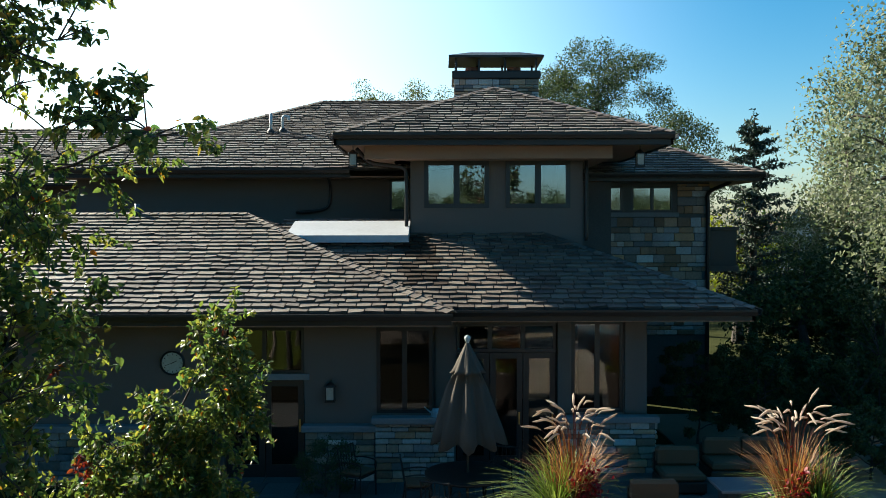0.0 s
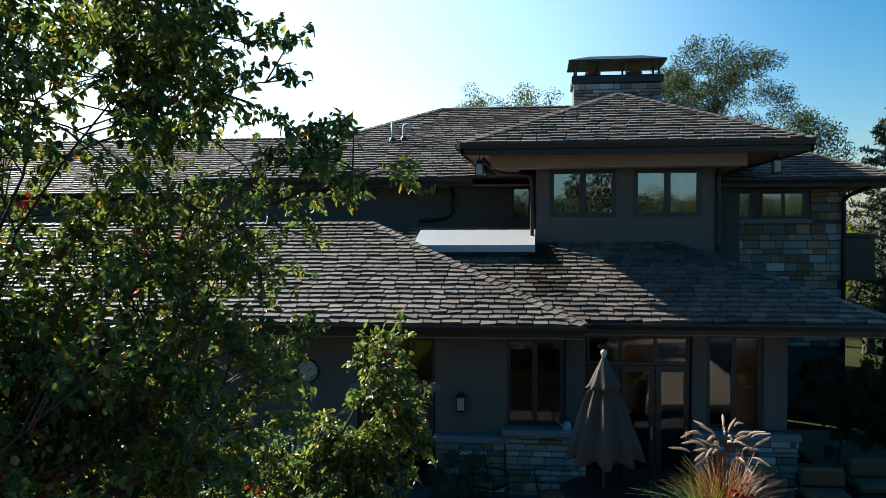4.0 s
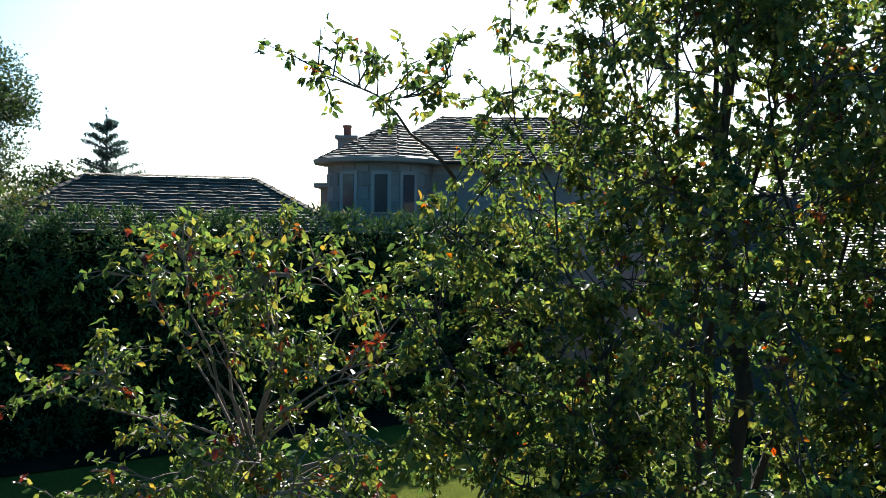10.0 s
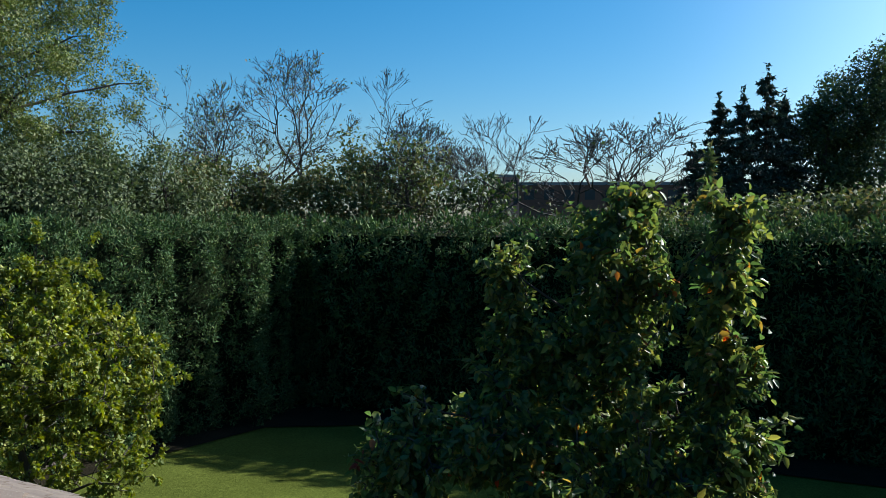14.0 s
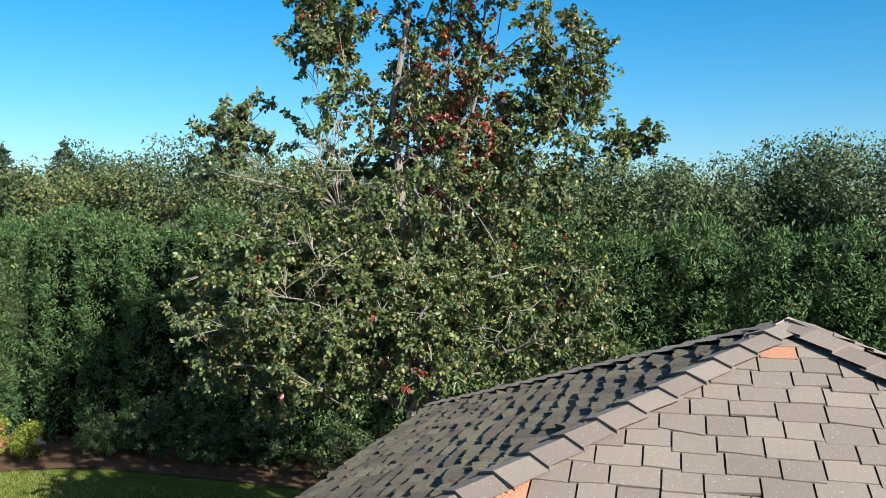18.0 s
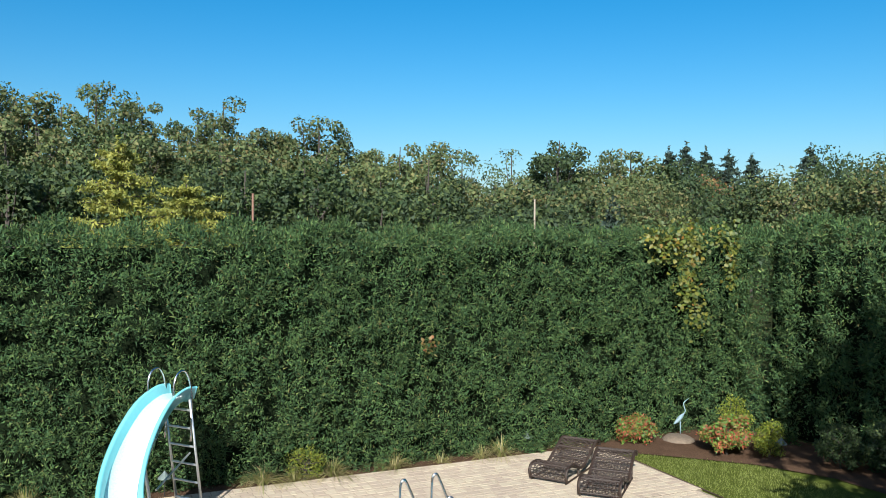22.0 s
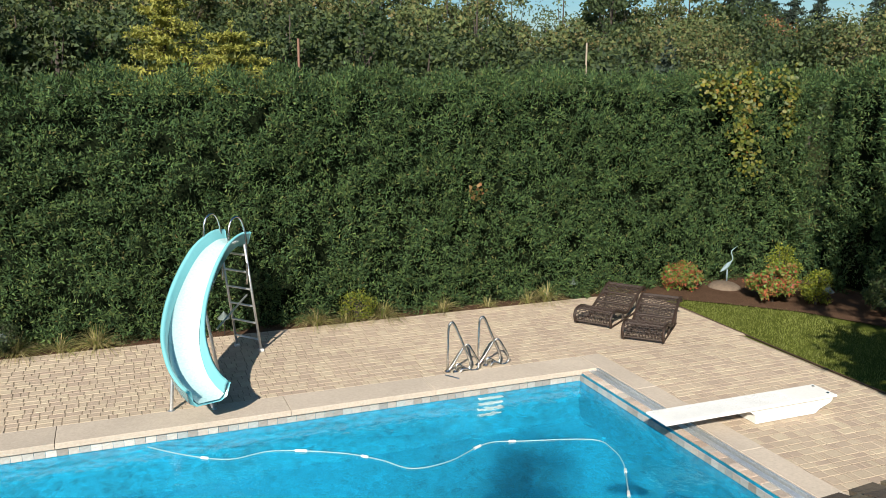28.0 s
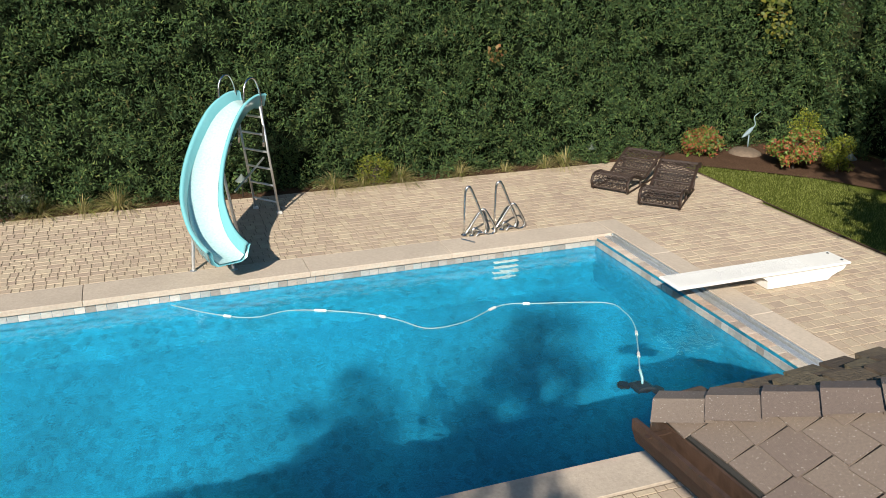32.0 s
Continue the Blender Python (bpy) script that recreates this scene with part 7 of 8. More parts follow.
def vent(x, y, z, h, bent, material, rad=0.045):
    t = thing("vent_pipe", "white plastic roof vent pipe with flashing" if material is PVC else "small blue-grey roof vent pipe", "vent pipe", (x, y, z))
    path = [(x, y, z - 0.1), (x, y, z + h)] if not bent else smooth_path([(x, y, z - 0.1), (x, y, z + h * 0.8), (x + 0.06, y, z + h), (x + 0.16, y, z + h * 0.95), (x + 0.18, y, z + h * 0.75)], 4)
    part("pipe", Shape().tube(path, rad, 10), material, t, smooth=True)
    part("flashing", Shape().lathe([(0.13, -0.06), (0.1, 0.06), (rad + 0.01, 0.12)], (x, y, z), 12), GUTTER, t)
vent(-4.27, 24.4, 7.64, 0.55, False, PVC)
vent(-3.95, 24.5, 7.68, 0.45, True, PVC)
vent(-6.6, 20.15, 5.2, 0.3, False, mat("blue_grey_pipe", (0.12, 0.17, 0.24), 0.5), 0.06)
# lanterns
LAMP_GLASS = mat("frosted_lantern_glass", (0.5, 0.48, 0.42), 0.3)
def lantern(x, y, z, hang, label):
    t = thing("lantern", label, "lantern", (x, y, z))
    part("cap", Shape().lathe([(0.12, 0.15), (0.11, 0.18), (0.03, 0.24)], (x, y, z), 8), GUTTER, t)
    part("glass", Shape().box(x - 0.07, x + 0.07, y - 0.07, y + 0.07, z - 0.1, z + 0.15, bevel=0.01), LAMP_GLASS, t)
    for sx in (-0.08, 0.08):
        for sy in (-0.08, 0.08):
            part("bar", Shape().box(x + sx - 0.008, x + sx + 0.008, y + sy - 0.008, y + sy + 0.008, z - 0.12, z + 0.15), GUTTER, t)
    part("base", Shape().box(x - 0.1, x + 0.1, y - 0.1, y + 0.1, z - 0.14, z - 0.12), GUTTER, t)
    part("stem", Shape().tube([(x, y, z + 0.22), (x, y, z + 0.22 + hang)] if hang else [(x, y, z + 0.2), (x, y + 0.12, z + 0.26)], 0.012, 6), GUTTER, t)
lantern(-1.35, 18.95, 6.42, 0.2, "dark metal lantern hanging under the soffit")
lantern(5.05, 18.95, 6.42, 0.2, "dark metal lantern hanging under the soffit")
lantern(-1.53, YW - 0.14, 1.72, 0, "dark metal wall lantern beside the garden door")
# wall clock
ck = thing("wall_clock", "round pale outdoor clock on the stucco wall", "clock", (-4.6, YW - 0.06, 2.32))
m = Matrix.Translation((-4.6, YW - 0.004, 2.32)) @ pose(0, 0, 0, 90, 0, 0)
def turned(shape, m):
    shape.v = [tuple(m @ Vector(p)) for p in shape.v]
    return shape
part("rim", turned(Shape().lathe([(0.24, 0), (0.24, 0.05), (0.22, 0.065), (0.205, 0.05), (0.205, 0.03)], sides=28), m), GUTTER, ck)
part("face", turned(Shape().lathe([(0.205, 0.0), (0.205, 0.035)], sides=28), m), mat("pale_clock_face", (0.62, 0.62, 0.52), 0.6, big=(6, 0.12)), ck)
for k in range(12):
    part("hour_mark", turned(Shape().box(-0.006, 0.006, 0.155, 0.19, 0.036, 0.04, pose(0, 0, 0, 0, 0, 30 * k)), m), FRAME, ck)
part("hour_hand", turned(Shape().box(-0.007, 0.007, -0.02, 0.1, 0.041, 0.044, pose(0, 0, 0, 0, 0, -65)), m), FRAME, ck)
part("minute_hand", turned(Shape().box(-0.005, 0.005, -0.03, 0.15, 0.045, 0.048, pose(0, 0, 0, 0, 0, 110)), m), FRAME, ck)

# ---- terrace ----
ter = tagged(new("terrace"), "dark shaded flagstone terrace in front of the house", "terrace", kind="structure")
part("bed", Shape().box(-4.5, 8.0, 9.5, 19.0, -0.02, 0.022), SAND, ter)
rt = np.random.default_rng(88)
y = 9.5
while y < 16.9:
    h = rt.uniform(0.4, 0.7)
    x = -4.5
    while x < 8.0:
        w = min(rt.uniform(0.5, 1.0), 8.0 - x)
        part("flagstone", Shape().box(x + 0.008, x + w - 0.008, y + 0.008, min(y + h, 16.9) - 0.008, 0.023, 0.05 + rt.normal() * 0.002, bevel=0.008), CONCRETE, ter)
        x += w
    y += h
# umbrella
CANVAS = mat("taupe_umbrella_canvas", (0.1, 0.078, 0.06), 0.9, big=(2, 0.1), fine=(60, 0.1), bump=0.3, bump_scale=150)
um = thing("patio_umbrella", "closed taupe canvas patio umbrella with ball finial", "umbrella", (1.06, 14.4, 0.05))
part("pole", Shape().tube([(1.06, 14.4, 0.1), (1.06, 14.4, 2.98)], 0.024, 10), mat("dark_pole_wood", (0.09, 0.06, 0.04), 0.6), um)
part("finial", Shape().lathe([(0.02, 2.95), (0.03, 2.99), (0.055, 3.04), (0.05, 3.08), (0.0, 3.11)], (1.06, 14.4, 0), 12), mat("pale_finial", (0.6, 0.6, 0.58), 0.4), um, smooth=True)
v, K = [], 48
rows = [(0.03, 2.97), (0.12, 2.78), (0.24, 2.52), (0.27, 2.46), (0.2, 2.45), (0.3, 2.2), (0.4, 1.85), (0.5, 1.55), (0.56, 1.28), (0.54, 1.27), (0.3, 1.6)]
for i, (rad, z) in enumerate(rows):
    for k in range(K):
        a = 6.283 * k / K
        fold = 1 + 0.2 * math.cos(8 * a) * min(1, i / 4) + 0.05 * math.sin(13 * a + i)
        droop = 0.06 * math.cos(8 * a) if 7 <= i <= 9 else 0
        v.append((1.06 + rad * fold * math.cos(a), 14.4 + rad * fold * math.sin(a), z - droop))
part("canopy", Shape().add(v, [(i * K + k, i * K + (k + 1) % K, (i + 1) * K + (k + 1) % K, (i + 1) * K + k) for i in range(len(rows) - 1) for k in range(K)]), CANVAS, um, "folded taupe canopy", smooth=True)
part("base", Shape().lathe([(0.3, 0.05), (0.3, 0.1), (0.08, 0.14), (0.04, 0.3)], (1.06, 14.4, 0), 20), GUTTER, um)
# table and chairs
IRON = mat("dark_cast_iron", (0.03, 0.026, 0.024), 0.5, 0.4, bump=0.2)
CUSHION = mat("brown_outdoor_cushion", (0.19, 0.105, 0.055), 0.95, big=(2, 0.1), fine=(50, 0.1), bump=0.25)
tb = thing("patio_table", "round dark metal patio table under the umbrella", "table", (1.06, 14.4, 0.05))
part("tabletop", Shape().lathe([(0.72, 0.70), (0.74, 0.72), (0.74, 0.74), (0.7, 0.75)], (1.06, 14.4, 0.0), 32), IRON, tb)
for k in range(4):
    a = 0.78 + 1.57 * k
    part("leg", Shape().tube(smooth_path([(1.06 + 0.55 * math.cos(a), 14.4 + 0.55 * math.sin(a), 0.05), (1.06 + 0.4 * math.cos(a), 14.4 + 0.4 * math.sin(a), 0.3), (1.06 + 0.45 * math.cos(a), 14.4 + 0.45 * math.sin(a), 0.7)], 4), 0.02, 8), IRON, tb)
def chair():
    t = thing("patio_chair", "dark metal patio chair with brown seat cushion", "chair", (0, 0, 0), "chairs round the patio table")
    for sx in (-0.24, 0.24):
        part("leg", Shape().tube([(sx, -0.22, 0), (sx, -0.22, 0.42)], 0.014, 6), IRON, t)
        part("leg", Shape().tube(smooth_path([(sx, 0.26, 0), (sx, 0.22, 0.42), (sx, 0.3, 0.9)], 4), 0.014, 6), IRON, t)
        part("arm", Shape().tube(smooth_path([(sx, -0.2, 0.42), (sx, -0.22, 0.62), (sx, 0.0, 0.66), (sx, 0.24, 0.64)], 4), 0.014, 6), IRON, t)
    part("seat", Shape().box(-0.25, 0.25, -0.24, 0.24, 0.4, 0.425, bevel=0.01), IRON, t)
    part("cushion", Shape().box(-0.23, 0.23, -0.22, 0.22, 0.426, 0.5, bevel=0.03), CUSHION, t)
    part("backrest", Shape().tube([(-0.24, 0.3, 0.88), (0.24, 0.3, 0.88)], 0.014, 6), IRON, t)
    for k in range(5):
        part("slat", Shape().tube([(-0.16 + 0.08 * k, 0.23, 0.44), (-0.16 + 0.08 * k, 0.3, 0.88)], 0.008, 5), IRON, t)
    return t
c0 = chair()
c0.matrix_basis = pose(1.9, 14.1, 0.05, 0, 0, -70)
for x, y, a in ((0.2, 14.6, 95), (0.6, 13.5, 160), (1.7, 15.1, -20), (-0.9, 15.3, 60)):
    copy_thing(c0, pose(x, y, 0.05, 0, 0, a))
# lounge furniture
def sofa(x, y, w, label):
    t = thing("outdoor_sofa", label, "sofa", (x, y, 0.05), "terrace sofas")
    part("frame", Shape().box(x - w / 2, x + w / 2, y - 0.4, y + 0.4, 0.08, 0.28, bevel=0.02), WICKER, t)
    part("backrest", Shape().box(x - w / 2, x + w / 2, y + 0.3, y + 0.4, 0.28, 0.66, bevel=0.03), WICKER, t)
    n = max(1, int(w / 0.7))
    for i in range(n):
        a = x - w / 2 + i * w / n
        part("seat_cushion", Shape().box(a + 0.02, a + w / n - 0.02, y - 0.4, y + 0.28, 0.29, 0.44, bevel=0.04), CUSHION, t)
        part("back_cushion", Shape().box(a + 0.02, a + w / n - 0.02, y + 0.1, y + 0.29, 0.45, 0.8, bevel=0.05), CUSHION, t)
    for sx in (-1, 1):
        for sy in (-0.35, 0.35):
            part("leg", Shape().box(x + sx * (w / 2 - 0.06) - 0.025, x + sx * (w / 2 - 0.06) + 0.025, y + sy - 0.025, y + sy + 0.025, 0.05, 0.08), IRON, t)
sofa(5.05, 15.7, 0.8, "brown-cushioned outdoor armchair on the terrace")
sofa(6.5, 16.4, 1.5, "brown-cushioned outdoor sofa on the terrace")
sofa(4.1, 13.6, 0.8, "brown-cushioned outdoor armchair on the terrace")
ct = thing("coffee_table", "low stone-topped coffee table on the terrace", "table", (5.85, 14.6, 0.05))
part("tabletop", Shape().box(5.35, 6.4, 14.2, 15.0, 0.42, 0.48, bevel=0.01), mat("polished_stone_top", (0.25, 0.26, 0.28), 0.12, bump=0.02), ct)
part("base", Shape().box(5.5, 6.25, 14.35, 14.85, 0.05, 0.42, bevel=0.01), CONCRETE, ct)
# watering can
wc = thing("watering_can", "small pale blue watering can on the stone cap", "watering can", (0.45, YW - 0.25, 1.31))
part("body", Shape().lathe([(0.08, 1.312), (0.085, 1.4), (0.06, 1.47)], (0.5, YW - 0.24, 0), 14), mat("pale_blue_enamel", (0.35, 0.5, 0.58), 0.4), wc)
part("spout", Shape().tube([(0.44, YW - 0.24, 1.36), (0.28, YW - 0.24, 1.5)], [0.018, 0.01], 6), bpy.data.materials["pale_blue_enamel"], wc)
# boxwoods
r7 = np.random.default_rng(91)
shrub("boxwood", "dark clipped boxwood beside the garden door", (-1.5, 15.3, 0.03), (0.62, 0.55, 0.55), DARK_LEAF, 3000, r7, 0.05)
shrub("boxwood", "dark clipped boxwood beside the garden door", (-4.4, 15.3, 0.03), (0.55, 0.55, 0.6), DARK_LEAF, 3000, r7, 0.05)
# planters with fountain grass
PURPLE = mat("purple_fountain_grass", (0.3, 0.16, 0.06), 0.6, island=0.4, through_light=0.4, bump=0, stops=[(0.0, (0.2, 0.06, 0.035)), (0.5, (0.3, 0.14, 0.055)), (1.0, (0.4, 0.25, 0.1))])
GREEN_BLADE = mat("green_grass_blade", (0.12, 0.2, 0.03), 0.6, island=0.4, through_light=0.35, bump=0, stops=[(0.0, (0.08, 0.15, 0.02)), (1.0, (0.26, 0.32, 0.08))])
PLUME = mat("cream_pink_plume", (0.62, 0.5, 0.4), 0.9, island=0.25, through_light=0.4, bump=0)
CRIMSON = mat("crimson_coleus_leaf", (0.3, 0.015, 0.02), 0.5, island=0.3, through_light=0.35, bump=0)
POT = mat("dark_glazed_pot", (0.06, 0.045, 0.04), 0.4, big=(3, 0.2), bump=0.15)
def planter(x, y, r, big_green):
    t = thing("planter", "tall dark planter filled with plumed fountain grass", "planter", (x, y, 0.05), "grass planters on the terrace")
    part("pot", Shape().lathe([(0.26, 0.05), (0.3, 0.1), (0.34, 0.5), (0.4, 0.95), (0.44, 1.05), (0.42, 1.08), (0.38, 1.05), (0.36, 0.98)], (x, y, 0), 24), POT, t, smooth=True)
    part("soil", Shape().lathe([(0.36, 0.98), (0.36, 1.0)], (x, y, 0), 20), MULCH, t)
    def under(ob):
        ob.parent = t
        ob.matrix_parent_inverse = t.matrix_basis.inverted()
        for k in ("label", "category", "group", "kind"):
            if k in ob:
                del ob[k]
    under(tuft("purple_grass", "", (x, y, 1.0), 340, 1.3, r, PURPLE, 0.55, base_r=0.16))
    under(tuft("green_grass", "", (x + (0.3 if big_green else -0.25), y - 0.15, 1.0), 330, 1.1, r, GREEN_BLADE, 1.0, base_r=0.14))
    for i in range(34):
        a = r.uniform(0, 6.283)
        d = Vector((math.cos(a), math.sin(a), 0))
        reach, top = r.uniform(0.1, 0.62), r.uniform(1.15, 1.5)
        p = smooth_path([(x, y, 1.0), Vector((x, y, 1.0)) + d * reach * 0.35 + Vector((0, 0, top * 0.7)), Vector((x, y, 1.0)) + d * reach * 0.8 + Vector((0, 0, top)), Vector((x, y, 1.0)) + d * (reach + 0.17) + Vector((0, 0, top + 0.04 + 0.08 * r.normal()))], 5)
        s = Shape()
        s.tube(p[:11], 0.003, 3, cap=False)
        part("stalk", s, PURPLE, t)
        part("plume", Shape().tube(p[10:], [0.006, 0.013, 0.017, 0.017, 0.014, 0.004][:len(p[10:])], 6), PLUME, t)
    n = 380 if not big_green else 120
    at = np.array([x + (0.14 if not big_green else -0.05), y - 0.32, 1.38]) + r.normal(size=(n, 3)) * np.array([0.1, 0.08, 0.2])
    o = new("red_leaves", leaf_mesh("red_leaves", at, 0.07 * (0.6 + 0.6 * r.random(n)), r, CRIMSON, wide=0.7))
    under(o)
    n = 700
    a = r.uniform(0, 6.283, n)
    at = np.stack([x + 0.36 * np.cos(a) * r.uniform(0.5, 1.15, n), y + 0.36 * np.sin(a) * r.uniform(0.5, 1.15, n), 1.05 + 0.14 * r.random(n)], 1)
    under(new("foliage", leaf_mesh("foliage", at, 0.06 * (0.6 + 0.6 * r.random(n)), r, LIME_LEAF, wide=0.7)))
    n = 60
    a = r.uniform(0, 6.283, n)
    at = np.stack([x + 0.38 * np.cos(a), y + 0.38 * np.sin(a), 1.1 + 0.12 * r.random(n)], 1)
    under(new("blossom", leaf_mesh("blossom", at, 0.05 * np.ones(n), r, mat("pink_petal", (0.55, 0.2, 0.4), 0.7, island=0.4, stops=[(0.0, (0.6, 0.5, 0.6)), (1.0, (0.5, 0.1, 0.25))], bump=0) if "pink_petal" not in bpy.data.materials else bpy.data.materials["pink_petal"], wide=0.9)))
planter(2.42, 11.5, r7, False)
planter(5.42, 11.5, r7, True)
# curved low wall and dark shrubs beside the house
lw = tagged(new("garden_wall"), "low curved dry-stone garden wall beside the terrace", "garden wall", kind="structure")
for c in range(4):
    for i in range(22):
        a = radians(200 - i * 5 + (2.5 if c % 2 else 0))
        m = Matrix.Translation((9.0 + 3.6 * math.cos(a) * -1, 15.5 + 3.6 * math.sin(a) * -1 + 6.5, 0.08 + 0.15 * c)) @ pose(0, 0, 0, 0, 0, math.degrees(a) + 90)
        part("stone", Shape().box(-0.15, 0.15, -0.14, 0.14, -0.07, 0.07, m, bevel=0.02), STONE, lw)
for x, y, rad in ((8.6, 20.8, (1.4, 1.4, 1.3)), (6.4, 19.0, (0.9, 0.8, 1.4)), (7.6, 18.6, (0.9, 0.8, 1.25)), (9.4, 18.2, (1.1, 0.9, 1.2)), (10.8, 19.6, (1.6, 1.5, 1.9)), (13.0, 18.6, (1.7, 1.6, 2.1)), (10.6, 23.5, (1.5, 1.5, 2.0)), (14.0, 21.5, (1.8, 1.6, 2.5)), (8.9, 16.2, (0.9, 0.9, 0.8)), (11.2, 15.6, (1.3, 1.2, 1.5)), (12.6, 24.8, (1.8, 1.6, 2.3))):
    shrub("evergreen_shrub", "large dark evergreen shrub beside the house", (x, y, 0), rad, DARK_LEAF, 5500, r7, 0.1)

# ---- neighbours ----
def frame_at(heading, dist):
    """A frame whose y axis points away from the garden's middle."""
    return Matrix.Translation(polar(heading, dist)) @ pose(0, 0, 0, 0, 0, heading)


def shake_roof(parent, corners, apexes, m, material, seed, exposed=0.36, wide=0.5):
    """Roof planes given in a local frame: lists of corners, eave first."""
    d = Shape()
    for i, poly in enumerate(corners):
        w = [m @ Vector(p) for p in poly]
        slab(d, w, 0.08)
        rows, o, u, v, n, r = lay(w, exposed, wide, seed + i)
        s = Shape()
        for a, e, v0, k in rows:
            q = shingle_verts(a, e, v0, exposed, o, u, v, n, r)
            for j in (2, 3):
                q[j] = q[j] + n * 0.05 * r.uniform(0.6, 1.2)
            s.add(q, SHINGLE_FACES)
        ob = part("shakes", s, material, parent)
        ob["kind"] = "stuff"
    part("roof_deck", d, FELT, parent)
SHAKE = mat("weathered_cedar_shake", (0.17, 0.125, 0.095), 0.85, island=0.5, big=(0.4, 0.25), fine=(10, 0.25))
PALE_STONE = mat("pale_limestone_block", (0.36, 0.33, 0.30), 0.85, big=(0.8, 0.12), fine=(12, 0.15), per_object=0.18)
# low shake roof beyond the hedge
m = frame_at(83.3, 28.5)
nb = thing("neighbour_outbuilding", "low outbuilding with a dark cedar-shake hip roof", "house", polar(83.3, 28.5))
shake_roof(nb, [[(-5.36, -2.96, 4.86), (5.36, -2.96, 4.86), (2.57, 0, 6.59), (-2.57, 0, 6.59)], [(5.36, -2.96, 4.86), (5.36, 2.96, 4.86), (2.57, 0, 6.59)], [(-5.36, 2.96, 4.86), (-5.36, -2.96, 4.86), (-2.57, 0, 6.59)],
                [(5.36, 2.96, 4.86), (-5.36, 2.96, 4.86), (-2.57, 0, 6.59), (2.57, 0, 6.59)]], None, m, SHAKE, 300, 0.2, 0.3)
caps(nb, m @ Vector((-2.57, 0, 6.62)), m @ Vector((2.57, 0, 6.62)), SHAKE, 15, 0.3, 0.16)
caps(nb, m @ Vector((5.36, -2.96, 4.88)), m @ Vector((2.57, 0, 6.62)), SHAKE, 16, 0.3, 0.16)
caps(nb, m @ Vector((-5.36, -2.96, 4.88)), m @ Vector((-2.57, 0, 6.62)), SHAKE, 17, 0.3, 0.16)
part("wall", Shape().box(-4.7, 4.7, -2.3, 2.3, 0, 4.8, m), PALE_STONE, nb)
# stone house with a round bay
m = frame_at(66.5, 31.5)
nh = thing("neighbour_house", "pale stone neighbour house with round bay and shake roof", "house", polar(66.5, 31.5))
part("wall", Shape().box(-2.2, 9.0, 0.4, 8.0, 0, 7.45, m), PALE_STONE, nh)
bay = Shape().lathe([(1.95, 0), (1.95, 7.45)], (-1.9, 0.6, 0), 24)
part("bay", turned(bay, m), PALE_STONE, nh)
for k in range(24):
    for c in range(5):
        a = 6.283 * (k + (0.5 if c % 2 else 0)) / 24
        if -2.9 < a - 6.283 * (a > 3.5) < 0.3:
            q = m @ Matrix.Translation((-1.9 + 1.95 * math.cos(a), 0.6 + 1.95 * math.sin(a), 5.0 + 0.5 * c)) @ pose(0, 0, 0, 0, 0, math.degrees(a) + 90)
            if not (c in (1, 2, 3) and any(abs(math.degrees(a) - w) < 11 for w in (240, 275, 305))):
                part("block", Shape().box(-0.24, 0.24, -0.03, 0.03, 0.01, 0.48, q, bevel=0.012), PALE_STONE, nh)
for k in range(12):
    for c in range(5):
        q = m @ Matrix.Translation((0.1 + 0.75 * k + (0.35 if c % 2 else 0), 0.4, 5.0 + 0.5 * c))
        part("block", Shape().box(0.01, 0.72, -0.03, 0.03, 0.01, 0.48, q, bevel=0.012), PALE_STONE, nh)
for a in (240, 275, 305):
    t = radians(a)
    q = m @ Matrix.Translation((-1.9 + 1.97 * math.cos(t), 0.6 + 1.97 * math.sin(t), 5.5)) @ pose(0, 0, 0, 0, 0, a + 90)
    w = part("window", Shape().box(-0.36, 0.36, -0.04, 0.04, 0, 1.55, q), mat("white_window_trim", (0.45, 0.42, 0.39), 0.6) if a == 240 else bpy.data.materials["white_window_trim"], nh)
    part("pane", Shape().box(-0.23, 0.23, -0.06, -0.041, 0.08, 1.42, q), mat("sky_lit_glass", (0.05, 0.08, 0.1), 0.04, bump=0) if "sky_lit_glass" not in bpy.data.materials else bpy.data.materials["sky_lit_glass"], w)
part("eave", turned(Shape().lathe([(2.0, 7.3), (2.45, 7.36), (2.5, 7.5), (2.4, 7.55), (2.0, 7.55)], (-1.9, 0.6, 0), 24), m), mat("pale_eave_paint", (0.4, 0.38, 0.35), 0.7), nh)
cone = []
for k in range(10):
    a0, a1 = 6.283 * k / 10, 6.283 * (k + 1) / 10
    cone.append([(-1.9 + 2.45 * math.cos(a0), 0.6 + 2.45 * math.sin(a0), 7.5), (-1.9 + 2.45 * math.cos(a1), 0.6 + 2.45 * math.sin(a1), 7.5), (-1.3, 1.4, 9.1)])
shake_roof(nh, cone + [[(-2.6, -0.1, 7.45), (9.4, -0.1, 7.45), (6.5, 4.2, 9.7), (0.6, 4.2, 9.7)], [(-2.6, 8.5, 7.45), (-2.6, -0.1, 7.45), (0.6, 4.2, 9.7)], [(9.4, -0.1, 7.45), (9.4, 8.5, 7.45), (6.5, 4.2, 9.7)]], None, m, SHAKE, 320, 0.24, 0.4)
part("chimney", Shape().box(-3.7, -3.0, 2.6, 3.4, 4, 8.55, m).box(-3.8, -2.9, 2.5, 3.5, 8.55, 8.68, m), PALE_STONE, nh)
part("chimney_pot", turned(Shape().lathe([(0.16, 8.68), (0.15, 9.0), (0.19, 9.05), (0.19, 9.12)], (-3.35, 3.0, 0), 12), m), bpy.data.materials["flue_clay"], nh, "red clay chimney pot")
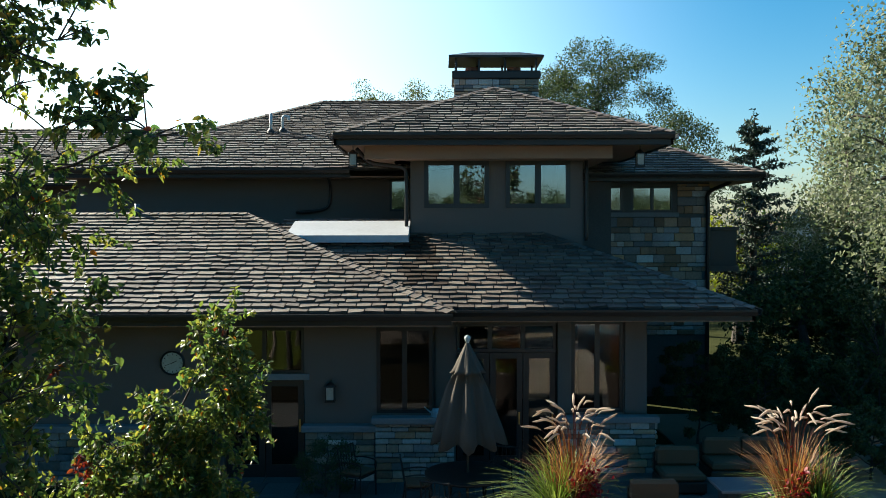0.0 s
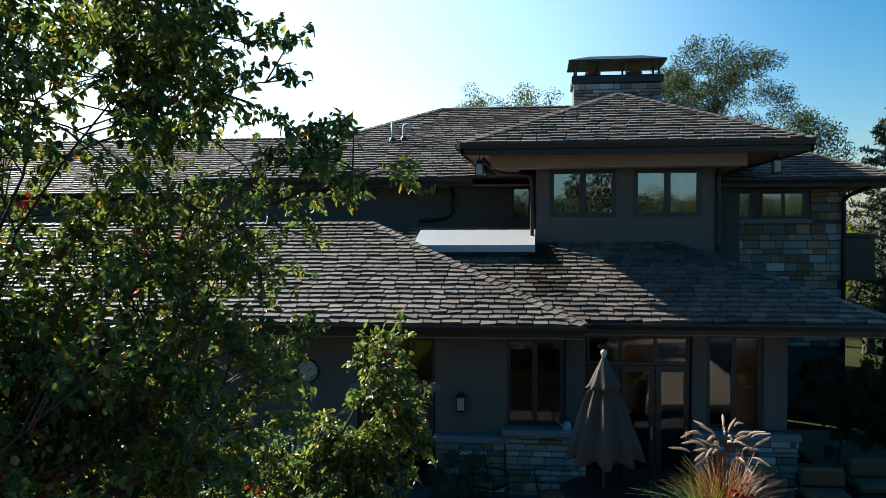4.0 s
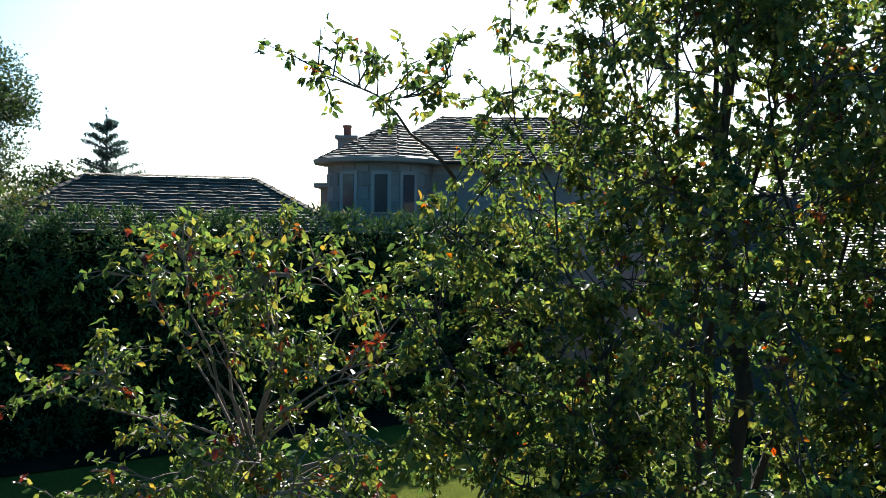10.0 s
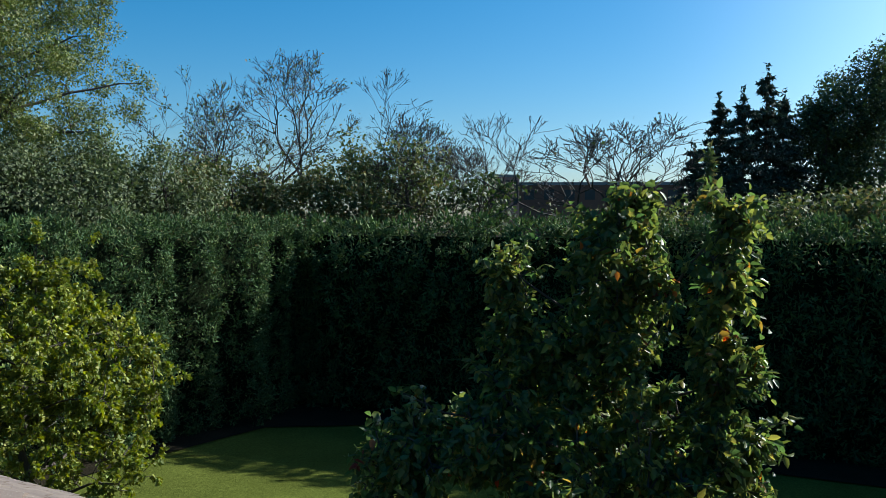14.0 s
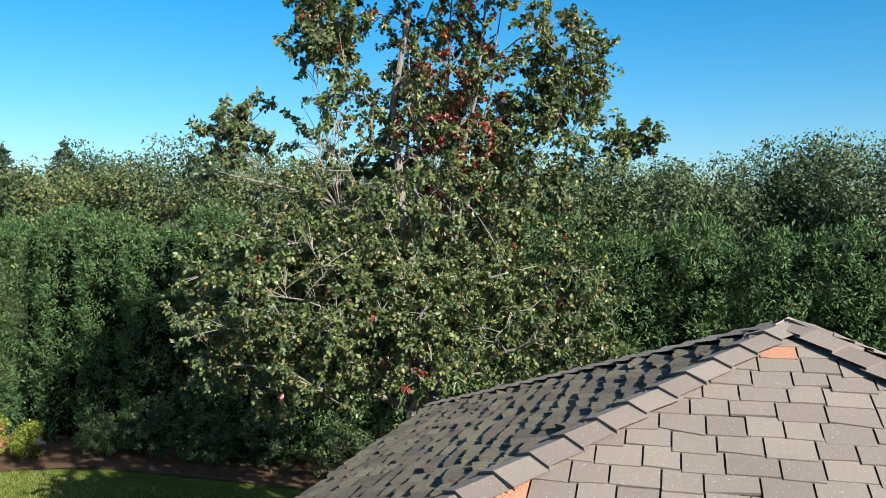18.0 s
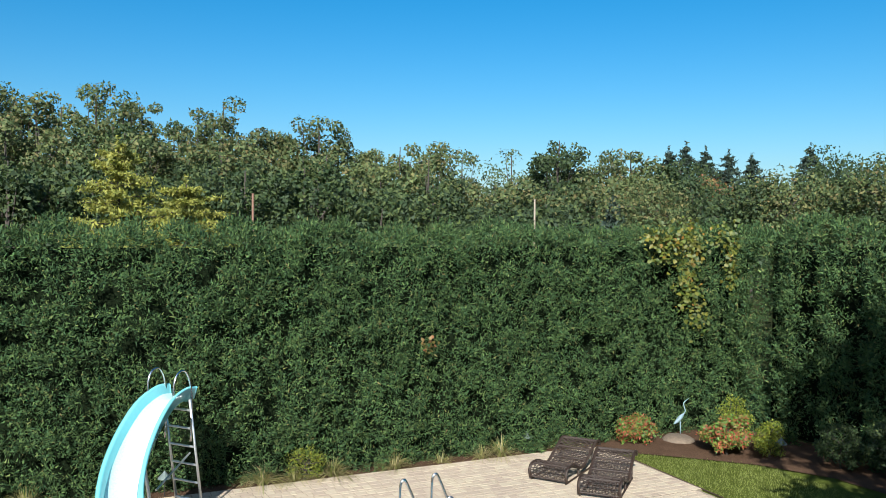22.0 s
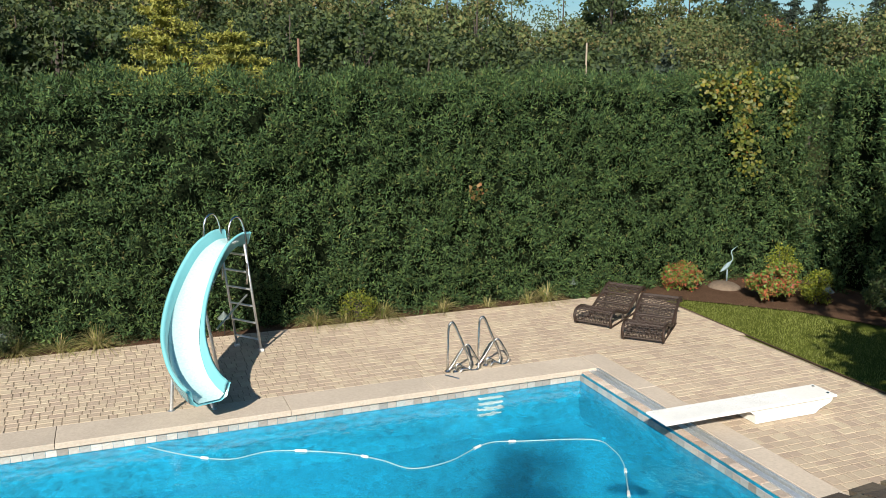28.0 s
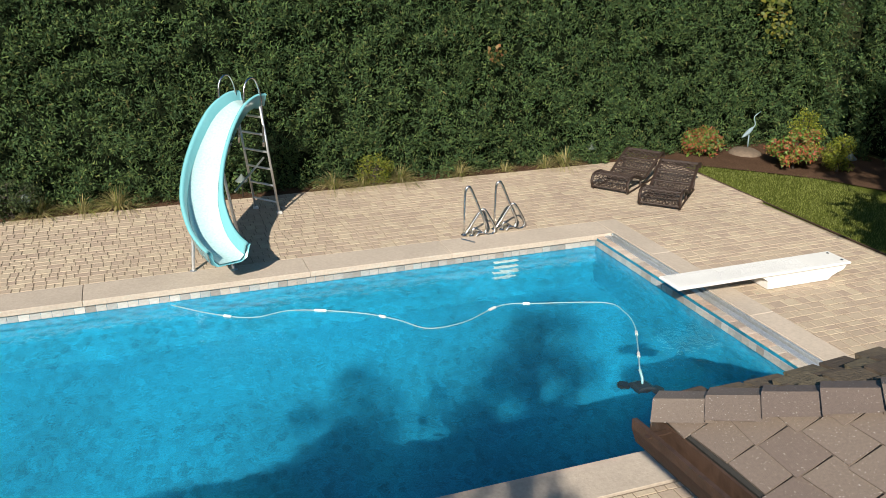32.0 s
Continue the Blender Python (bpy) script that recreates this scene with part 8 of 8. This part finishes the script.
part("eave", Shape().box(-4.5, -3.0, 1.5, 4.0, 6.55, 6.72, m), bpy.data.materials["pale_eave_paint"], nh)
part("wall", Shape().box(-4.3, -2.5, 2.0, 6.0, 0, 6.55, m), PALE_STONE, nh)
# far brick buildings
BRICKRED = mat("far_red_brick", (0.2, 0.09, 0.06), 0.9, big=(0.2, 0.15))
def block(heading, dist, w, deep, top, material, label, name, floors=1, n=6):
    q = frame_at(heading, dist)
    z1 = EYE + dist * math.tan(radians(top))
    t = thing(name, label, "building", polar(heading, dist))
    part("wall", Shape().box(-w / 2, w / 2, 0, deep, 0, z1, q), material, t)
    part("parapet", Shape().box(-w / 2 - 0.1, w / 2 + 0.1, -0.1, deep, z1, z1 + 0.4, q), CAPSTONE, t)
    for f in range(floors):
        for i in range(n):
            a = -w / 2 + (i + 0.25) * w / n
            part("window", Shape().box(a, a + w / n * 0.5, -0.05, 0.02, z1 - 1.9 - 3 * f, z1 - 0.6 - 3 * f, q), FRAME, t)
block(112.5, 112, 21, 12, 2.75, BRICKRED, "long low dark red-brick building far off", "brick_building", 1, 8)
block(118.9, 150, 5.5, 8, 3.3, mat("pink_brick", (0.45, 0.24, 0.19), 0.9), "pinkish brick building far off", "brick_building", 2, 4)
# white gabled house far off
q = frame_at(-24.2, 76)
wh = thing("gabled_house", "white far-off house with two gables and dark roof", "house", polar(-24.2, 76))
WHITEWALL = mat("white_siding", (0.62, 0.6, 0.57), 0.8, big=(0.5, 0.05))
part("wall", Shape().box(-4, 4, 1, 8, 0, 4.6, q), WHITEWALL, wh)
for gx, w, top in ((-1.2, 1.5, 6.6), (1.5, 1.1, 5.9)):
    part("gable", Shape().add([q @ Vector(p) for p in ((gx - w, 0.9, 4.0), (gx + w, 0.9, 4.0), (gx, 0.9, top), (gx - w, 6, 4.0), (gx + w, 6, 4.0), (gx, 6, top))], [(0, 1, 2), (3, 5, 4), (0, 2, 5, 3), (1, 4, 5, 2)]), WHITEWALL, wh)
    part("roof", Shape().add([q @ Vector(p) for p in ((gx - w - 0.15, 0.8, 3.95), (gx, 0.8, top + 0.12), (gx, 6, top + 0.12), (gx - w - 0.15, 6, 3.95), (gx + w + 0.15, 0.8, 3.95), (gx + w + 0.15, 6, 3.95))], [(0, 1, 2, 3), (1, 4, 5, 2)]), SHAKE, wh)
part("roof", Shape().add([q @ Vector(p) for p in ((-4.3, 0.8, 4.6), (4.3, 0.8, 4.6), (3.0, 4.5, 5.8), (-3.0, 4.5, 5.8), (-4.3, 8, 4.6), (4.3, 8, 4.6))], [(0, 1, 2, 3), (3, 2, 5, 4), (0, 3, 4), (1, 5, 2)]), SHAKE, wh)
